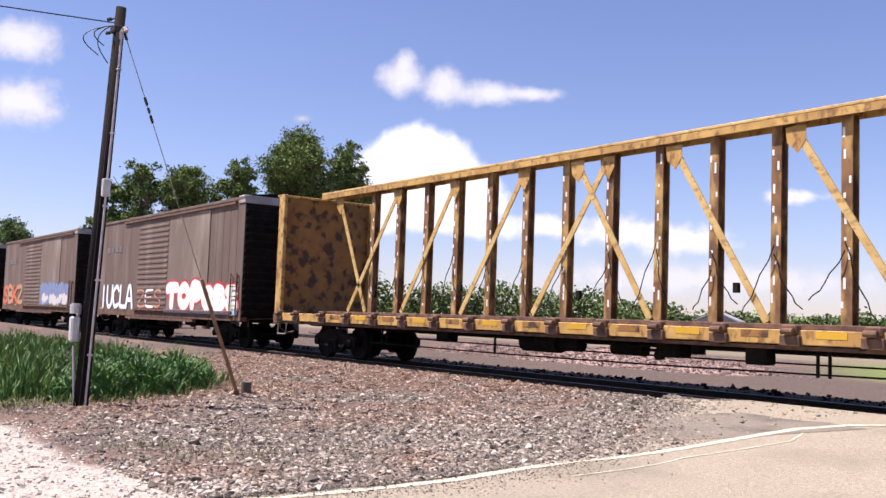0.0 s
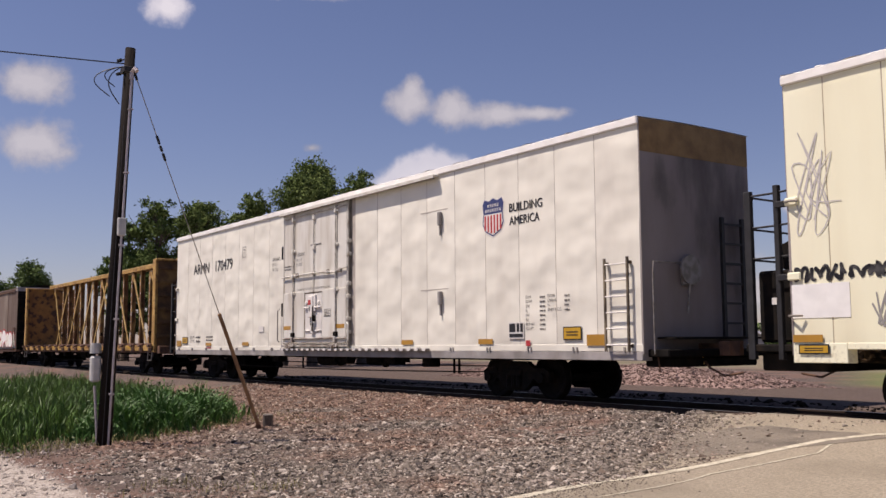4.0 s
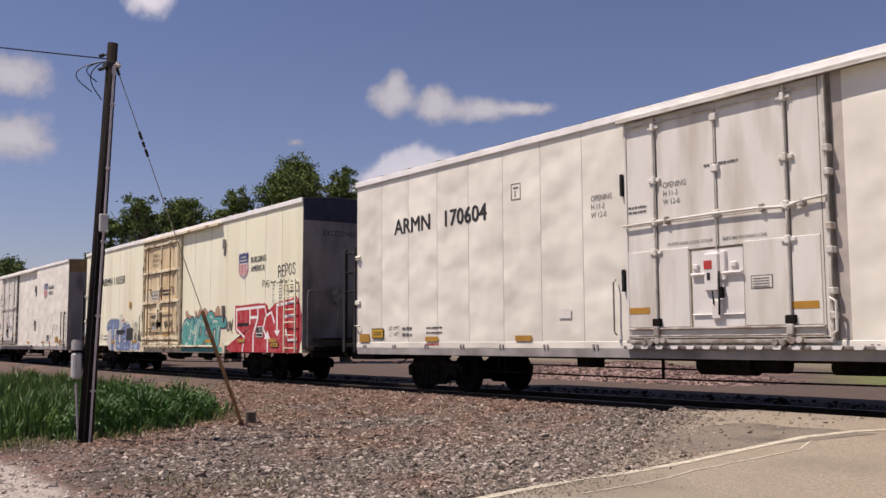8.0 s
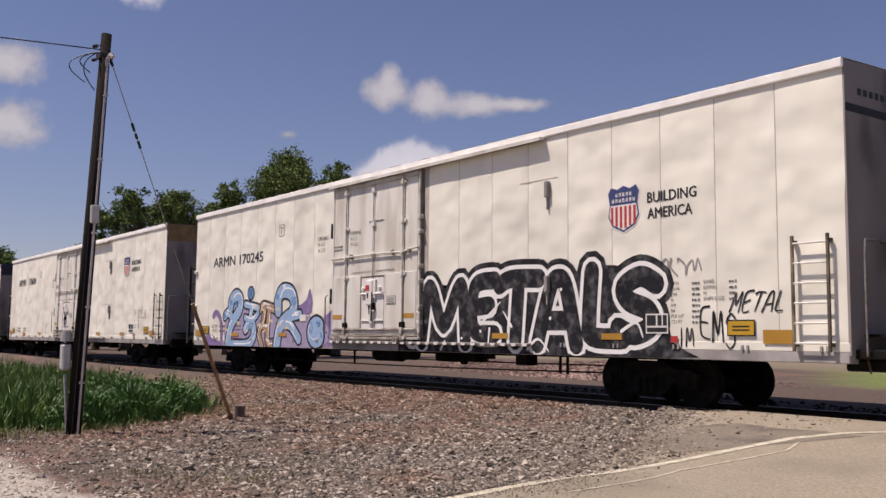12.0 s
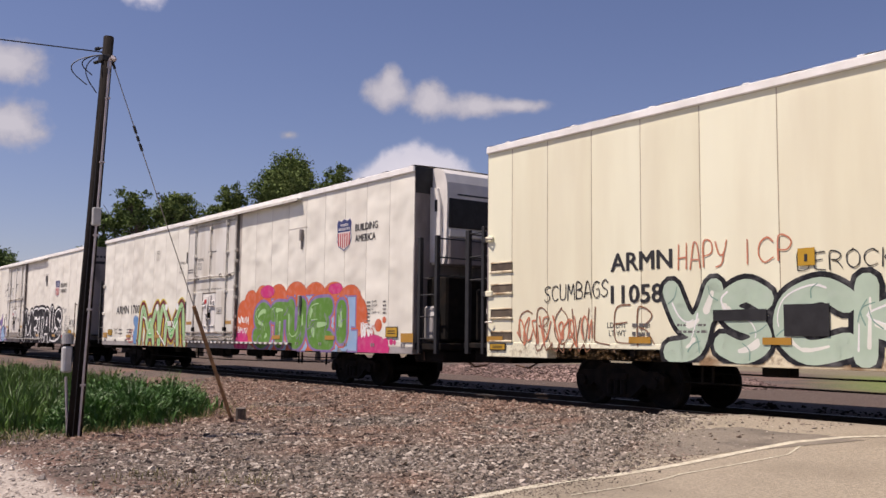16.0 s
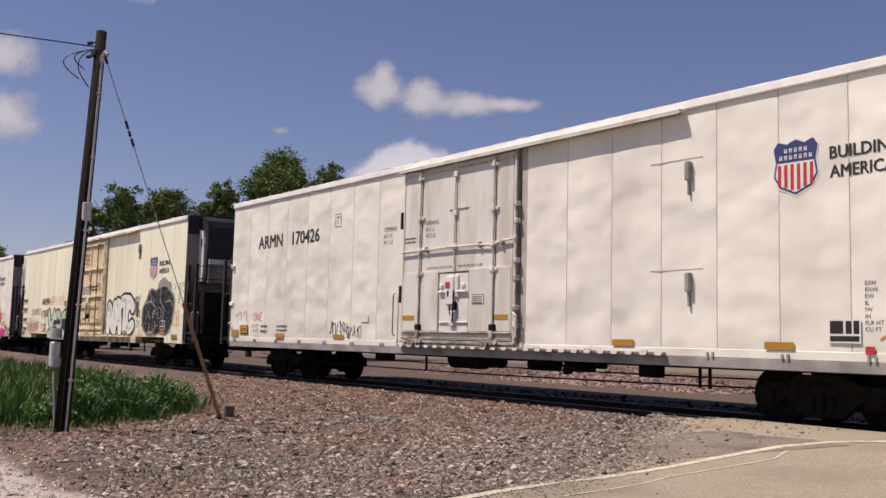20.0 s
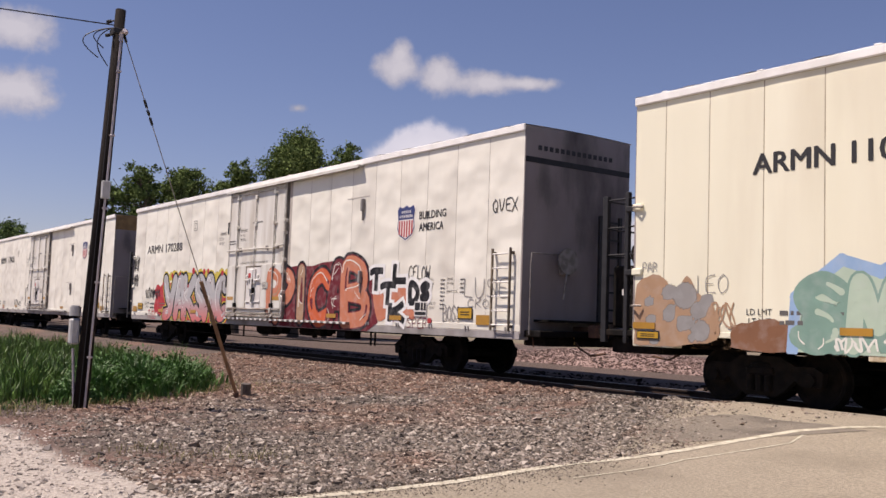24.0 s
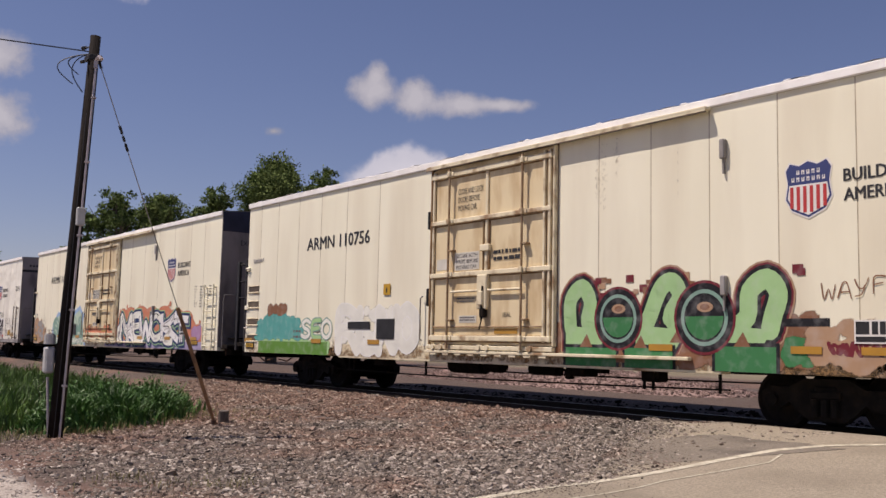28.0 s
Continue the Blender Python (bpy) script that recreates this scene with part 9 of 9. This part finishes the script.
def tree(x, y, z, h, lobes, mat, seed, leaf, count, spread=1.0, label="broadleaf tree in full green leaf", bare=0.0):
    """Trunk, limbs reaching into the lobes, and small leaves scattered through them. lobes: (dx, dy, z, rx, rz)."""
    rnd = random.Random(seed)
    t = thing("tree", label, "tree", "trees behind the track", at=Matrix.Translation((x, y, z)))
    s = Shape()
    fork = Vector((rnd.uniform(-0.2, 0.2), rnd.uniform(-0.2, 0.2), h * 0.36))
    s.rod((0, 0, -0.3), fork * 0.5, 0.030 * h, 10, 0.024 * h).rod(fork * 0.5, fork, 0.024 * h, 10, 0.019 * h)
    for dx, dy, lz, rx, rz in lobes:
        end = Vector((dx, dy, lz))
        mid = fork.lerp(end, 0.5) + Vector((rnd.uniform(-0.4, 0.4), rnd.uniform(-0.4, 0.4), 0.3))
        s.rod(fork, mid, 0.013 * h, 7, 0.008 * h).rod(mid, end, 0.008 * h, 6, 0.003 * h)
        for _ in range(7):
            q = end + Vector((rnd.gauss(0, rx * 0.5), rnd.gauss(0, rx * 0.5), rnd.gauss(0, rz * 0.5)))
            s.rod(mid.lerp(end, rnd.uniform(0.2, 1)), q, 0.004 * h, 5, 0.0015 * h)
    part("trunk", s, BARK, t, "grey-brown trunk and limbs")
    rs = np.random.RandomState(seed)
    total = sum(rx * rx * rz for _, _, _, rx, rz in lobes)
    cen = []
    for dx, dy, lz, rx, rz in lobes:
        k = max(9, int(30 * rx * rz))
        d = rs.normal(size=(k, 3))
        d /= np.linalg.norm(d, axis=1)[:, None]
        twigs = np.array((dx, dy, lz)) + d * np.array((rx, rx, rz)) * (rs.uniform(0.3, 1.12, (k, 1)) ** 0.7)
        m = int(4.4 * count * rx * rx * rz / total)
        cen.append(twigs[rs.randint(0, k, m)] + rs.normal(size=(m, 3)) * np.array((1, 1, 0.7)) * 0.15 * min(rx, 2.0))
    cen = np.concatenate(cen)
    me = leaf_cloud("crown", cen, leaf * 0.54 * rs.uniform(0.5, 1.4, len(cen)), rs, mat)
    part("crown", me, None, t)
    return t


def polar(az, r):
    return -r * math.sin(radians(az)), r * math.cos(radians(az))


def lobes_for(rnd, w, h, base, n):
    out = []
    for k in range(int(n * 1.5)):
        a, q = rnd.uniform(0, 6.283), rnd.random() ** 0.5
        lz = base + (h - base) * rnd.uniform(0.12, 0.86)
        room = w * 0.5 * (1 - 0.45 * abs((lz - base) / (h - base) - 0.45) * 2) - w * 0.16
        r = w * rnd.uniform(0.15, 0.27)
        out.append((room * q * math.cos(a), room * q * math.sin(a), lz, r, r * rnd.uniform(0.7, 0.95)))
    out.append((0, 0, h - w * 0.17, w * 0.2, w * 0.16))
    return out


for az, r, top, w, base, mat, n, cnt, leaf, lab in (
        (62.6, 75, 16.6, 7.0, 8.0, LEAF, 14, 9500, 0.20, "tall round-crowned tree with open lower limbs"),
        (59.7, 77, 15.9, 5.4, 7.6, LEAF, 8, 5000, 0.20, "tall broadleaf tree beside a larger one"),
        (60.8, 74, 8.4, 7.4, 3.0, LEAF_DARK, 8, 1500, 0.18, "thin half-bare tree with grey twigs"),
        (66.0, 72, 13.1, 5.4, 2.0, LEAF, 10, 6500, 0.20, "broadleaf tree with pointed uneven top"),
        (69.2, 70, 11.8, 5.8, 1.5, LEAF, 10, 6500, 0.20, "broadleaf tree with feathery twigs on top"),
        (71.6, 70, 11.8, 5.6, 1.5, LEAF_DARK, 10, 7000, 0.20, "dense dark green broadleaf tree"),
        (73.2, 71, 10.2, 4.4, 1.5, LEAF_DARK, 8, 4000, 0.20, "low dense broadleaf tree"),
        (67.6, 74, 11.4, 5.4, 1.2, LEAF_DARK, 8, 4500, 0.20, "low dense broadleaf tree"),
        (64.2, 76, 9.6, 4.8, 1.2, LEAF_DARK, 8, 4000, 0.20, "low dense broadleaf tree"),
        (78.2, 112, 10.4, 6.0, 2.0, LEAF_FAR, 10, 3200, 0.26, "distant light green tree"),
        (80.3, 116, 9.6, 6.5, 2.0, LEAF_FAR, 10, 3200, 0.26, "distant light green tree"),
        (82.6, 116, 9.0, 6.5, 2.0, LEAF_FAR, 10, 2800, 0.26, "distant light green tree")):
    tx, ty = polar(az, r)
    tree(tx, ty, height(tx, ty), top - 0.3, lobes_for(random.Random(int(az * 10)), w, top - 0.3, base, n), mat, int(az * 10), leaf, cnt, label=lab)

# far hedge line and shed
rh = np.random.RandomState(9)
cen = []
for k in range(420):
    az = 14 + 50 * k / 420 + rh.uniform(-0.1, 0.1)
    r = 150 + 12 * noise.noise(Vector((az * 0.25, 0, 0)))
    hx, hy = polar(az, r)
    hh = 3.1 + 2.4 * min(1.0, max(0.0, (az - 40) / 5)) + 1.9 * noise.noise(Vector((az * 0.45, 3, 0))) + 1.5 * noise.noise(Vector((az * 1.3, 5, 0))) + rh.uniform(-0.6, 0.6)
    cen.append(np.stack((hx + rh.normal(0, 0.9, 110), hy + rh.normal(0, 0.9, 110), height(hx, hy) + np.clip(hh, 1.6, 9) * rh.beta(1.3, 1.5, 110) * 1.15), 1))
cen = np.concatenate(cen)
me = leaf_cloud("far_hedge", cen, 0.30 * rh.uniform(0.5, 1.4, len(cen)), rh, LEAF_FAR, 0.6)
tagged(new("far_hedge", me), "far green hedge and low trees across the field", "trees", kind="stuff")

SHED_WALL = material("grey_sheet_wall", (0.30, 0.29, 0.30), (0.24, 0.23, 0.24), 1.5, 0.6, stretch=(6, 6, 0.3))
SHED_ROOF = material("grey_sheet_roof", (0.36, 0.35, 0.36), (0.28, 0.27, 0.28), 2.0, 0.5)
hx, hy = polar(37.7, 118)
shed = thing("shed", "grey sheet-metal shed with gable roof across the field", "building", at=Matrix.Translation((hx, hy, height(hx, hy))) @ pose(0, 0, 0, 0, 0, 30))
part("wall", Shape().prism([(-2.3, 0), (2.3, 0), (2.3, 2.3), (0, 3.2), (-2.3, 2.3)], 1, -3.0, 3.0), SHED_WALL, shed)
part("roof", Shape().prism([(-2.6, 2.2), (0, 3.3), (2.6, 2.2), (2.6, 2.32), (0, 3.42), (-2.6, 2.32)], 1, -3.3, 3.3), SHED_ROOF, shed)
part("door", Shape().box(-0.9, 0.9, -3.06, -2.98, 0, 2.1, 0.01), SILL_GREY, shed)
part("window", Shape().box(1.2, 1.9, -3.05, -2.98, 1.0, 1.7, 0.01), BLACK, shed)


# heaps of new ballast behind the track
def heap(x0, x1, y, w, h, name):
    def fn(u, v):
        x = x0 + (x1 - x0) * u
        k = math.sin(math.pi * u) ** 0.5 * (0.75 + 0.4 * noise.noise(Vector((x * 0.35, y, 0))))
        yy = y - w / 2 + w * v
        return (x, yy, height(x, yy) - 0.05 + h * k * math.sin(math.pi * v) ** 1.1 + 0.05 * noise.noise(Vector((x * 3, yy * 3, 0))))
    t = thing(name, "long heap of pink crushed granite beside the track", "gravel heap", "ballast heaps")
    part("mound", Shape().grid(70, 16, fn), STONE_PINK, t, fix=False)
    rnd = random.Random(int(x0 * 7))

    def place(r):
        u, q = r.random(), r.random()
        return fn(u, q)
    st = scatter("loose_stone", STONE_PINK, 11000, lambda r: place(r), 0.036, int(-x0), tag="", cat="gravel")
    st.parent = t
    del st["category"]
    return t


heap(-31.0, -24.0, 23.6, 4.6, 0.62, "ballast_heap")
heap(-26.0, -15.8, 23.0, 4.8, 0.70, "ballast_heap")


def far_verge(rnd):
    y = 31 + 14 * rnd.random()
    x = 10 - (10 + 0.54 * y) * rnd.random()
    return x, y, height(x, y) - 0.02, rnd.uniform(0.4, 1)


blades("far_grass", GRASS_BLADE, 7000, far_verge, 0.4, 0.02, 25, "green grass strip behind the track", "grass")

# clouds, far off
drifting = []


def cloud(az, el, w, h, lobes, seed, glow=0.56, cut=0.16, label="white fair-weather cloud", shade=0.25, soft=0.34, rough=0.7, drift=(0.01, 0.03)):
    """A distant cloud: soft lobes (x, z, rx, rz in -1..1) broken up by noise."""
    R = 2600.0
    m = bpy.data.materials.new("cloud")
    m.use_nodes = True
    n, l = m.node_tree.nodes, m.node_tree.links
    n.clear()
    out = n.new("ShaderNodeOutputMaterial")
    mixs = n.new("ShaderNodeMixShader")
    tr = n.new("ShaderNodeBsdfTransparent")
    em = n.new("ShaderNodeEmission")
    co = n.new("ShaderNodeTexCoord")

    def calc(op, a, b):
        q = n.new("ShaderNodeMath")
        q.operation = op
        for i, x in enumerate((a, b)):
            if isinstance(x, (int, float)):
                q.inputs[i].default_value = x
            else:
                l.new(x, q.inputs[i])
        return q.outputs[0]
    nz = n.new("ShaderNodeTexNoise")
    nz.inputs["Scale"].default_value, nz.inputs["Detail"].default_value, nz.inputs["Roughness"].default_value = 2.6, 7.0, 0.55
    mp = n.new("ShaderNodeMapping")
    mp.inputs["Location"].default_value = (seed * 3.7, seed * 1.3, 0)
    mp.inputs["Scale"].default_value = (w / 6.0, 1, h / 6.0)
    l.new(co.outputs["Object"], mp.inputs["Vector"])
    l.new(mp.outputs[0], nz.inputs["Vector"])
    total = None
    for lx, lz, rx, rz in lobes:
        q = n.new("ShaderNodeMapping")
        q.vector_type = 'POINT'
        q.inputs["Location"].default_value = (-lx / rx, 0, -lz / rz)
        q.inputs["Scale"].default_value = (1 / rx, 0, 1 / rz)
        l.new(co.outputs["Object"], q.inputs["Vector"])
        ln = n.new("ShaderNodeVectorMath")
        ln.operation = 'LENGTH'
        l.new(q.outputs[0], ln.inputs[0])
        d = calc('SUBTRACT', 1.0, ln.outputs["Value"])
        total = d if total is None else calc('SMOOTH_MAX', total, d)
    dens = calc('ADD', total, calc('MULTIPLY', calc('SUBTRACT', nz.outputs["Fac"], 0.5), 1.7 * rough))
    mr = n.new("ShaderNodeMapRange")
    mr.interpolation_type = 'SMOOTHSTEP'
    mr.inputs["From Min"].default_value, mr.inputs["From Max"].default_value = cut - soft, cut + soft
    mr.inputs["To Max"].default_value = 0.80
    l.new(dens, mr.inputs["Value"])
    rp = n.new("ShaderNodeValToRGB")
    rp.color_ramp.elements[0].position, rp.color_ramp.elements[1].position = 0.3, 0.75
    rp.color_ramp.elements[0].color = (1 - shade, 1 - shade * 0.98, 1 - shade * 0.8, 1)
    rp.color_ramp.elements[1].color = (1, 0.99, 0.98, 1)
    l.new(dens, rp.inputs[0])
    l.new(rp.outputs[0], em.inputs["Color"])
    em.inputs["Strength"].default_value = glow
    l.new(mr.outputs[0], mixs.inputs[0])
    l.new(tr.outputs[0], mixs.inputs[1])
    l.new(em.outputs[0], mixs.inputs[2])
    l.new(mixs.outputs[0], out.inputs[0])
    me = Shape().add([(-1, 0, -1), (1, 0, -1), (1, 0, 1), (-1, 0, 1)], [(0, 1, 2, 3)]).mesh("cloud", m)
    kw, kh = R * math.tan(radians(w / 2)), R * math.tan(radians(h / 2))
    ob = new("cloud", me)
    ob.scale = (kw, 1, kh)
    ob.visible_shadow = False
    tagged(ob, label, "cloud", "clouds", "structure")
    drifting.append((ob, az, el, R, drift))
    return ob


def cloud_pose(az, el, R):
    a, e = radians(az), radians(el)
    p = Vector((-R * math.cos(e) * math.sin(a), R * math.cos(e) * math.cos(a), R * math.sin(e)))
    return Matrix.Translation(p) @ Matrix.Rotation(a, 4, 'Z') @ Matrix.Rotation(e, 4, 'X')


cloud(56.7, 14.75, 4.6, 3.6, [(0, -0.1, 0.62, 0.62), (0.05, 0.35, 0.32, 0.5)], 1, label="small ragged white cloud")
cloud(51.7, 14.1, 11.0, 3.6, [(-0.42, 0.1, 0.26, 0.66), (0.05, -0.12, 0.42, 0.42), (0.48, -0.1, 0.38, 0.26)], 2, label="long ragged white cloud")
cloud(55.0, 8.8, 13.0, 8.4, [(-0.05, -0.06, 0.66, 0.86), (-0.42, -0.36, 0.45, 0.60), (0.36, -0.36, 0.5, 0.56)], 3, 0.77, 0.16, "large white cumulus cloud behind the trees", 0.16, 0.12, 0.22, (-0.03, 0.01))
cloud(78.2, 13.0, 6.5, 8.2, [(0.0, 0.42, 0.62, 0.30), (0.05, -0.38, 0.68, 0.34)], 4, label="white cloud in two ragged lobes")
cloud(71.2, 19.4, 4.6, 3.4, [(0, 0, 0.6, 0.6)], 5, 0.8, label="thin small white cloud")
cloud(64.0, 20.9, 12.0, 2.6, [(0, 0, 0.8, 0.5)], 6, 0.6, 0.30, "thin wisp of cloud")
cloud(49.5, 5.6, 10.0, 3.4, [(-0.2, 0, 0.6, 0.5), (0.4, 0.1, 0.5, 0.45)], 7, 0.6, 0.25, "pale low cloud over the horizon", 0.12, 0.3, 0.8, (-0.04, 0.0))
cloud(42.0, 5.4, 12.0, 4.4, [(-0.2, 0.1, 0.6, 0.5), (0.35, -0.1, 0.6, 0.5)], 8, 0.6, 0.25, "pale low cloud over the horizon", 0.12, 0.3, 0.8, (-0.04, 0.0))
cloud(33.5, 7.6, 6.0, 2.4, [(0, 0, 0.7, 0.5)], 9, 0.6, 0.25, "pale low cloud over the horizon", 0.12, 0.3, 0.8, (-0.04, 0.0))
cloud(38.0, 2.8, 26.0, 4.0, [(0, 0, 0.9, 0.55)], 10, 0.5, 0.25, "pale low cloud bank over the horizon", 0.1, 0.4, 0.8, (-0.04, 0.0))
cloud(62.6, 11.9, 3.0, 2.2, [(0, 0, 0.6, 0.5)], 11, 0.40, 0.66, "faint wisp of cloud")


def motions():
    """The train rolls away to the left, its wheels turn with the way run, the clouds drift."""
    for car, mid in moving_cars:
        walk(car, [(t, pose(mid - travel(t), TRACK_Y, 0)) for t in (0, 4, 8, 12, 16, 20, 24, 28)])
    turn = 360 / (2 * math.pi * WHEEL_R)
    ticks = [2 * k / 30 for k in range(421)]
    for w in wheelsets:
        at = w.matrix_basis.translation.copy()
        walk(w, [(t, Matrix.Translation(at) @ pose(0, 0, 0, 0, -turn * (travel(t) - travel(0)) % 360)) for t in ticks])
    for ob, az, el, far, (du, dv) in drifting:
        walk(ob, [(t, cloud_pose(az + 0.13 + du * (t - 5), el + dv * (t - 12), far)) for t in (0, 14, 28)])


motions()
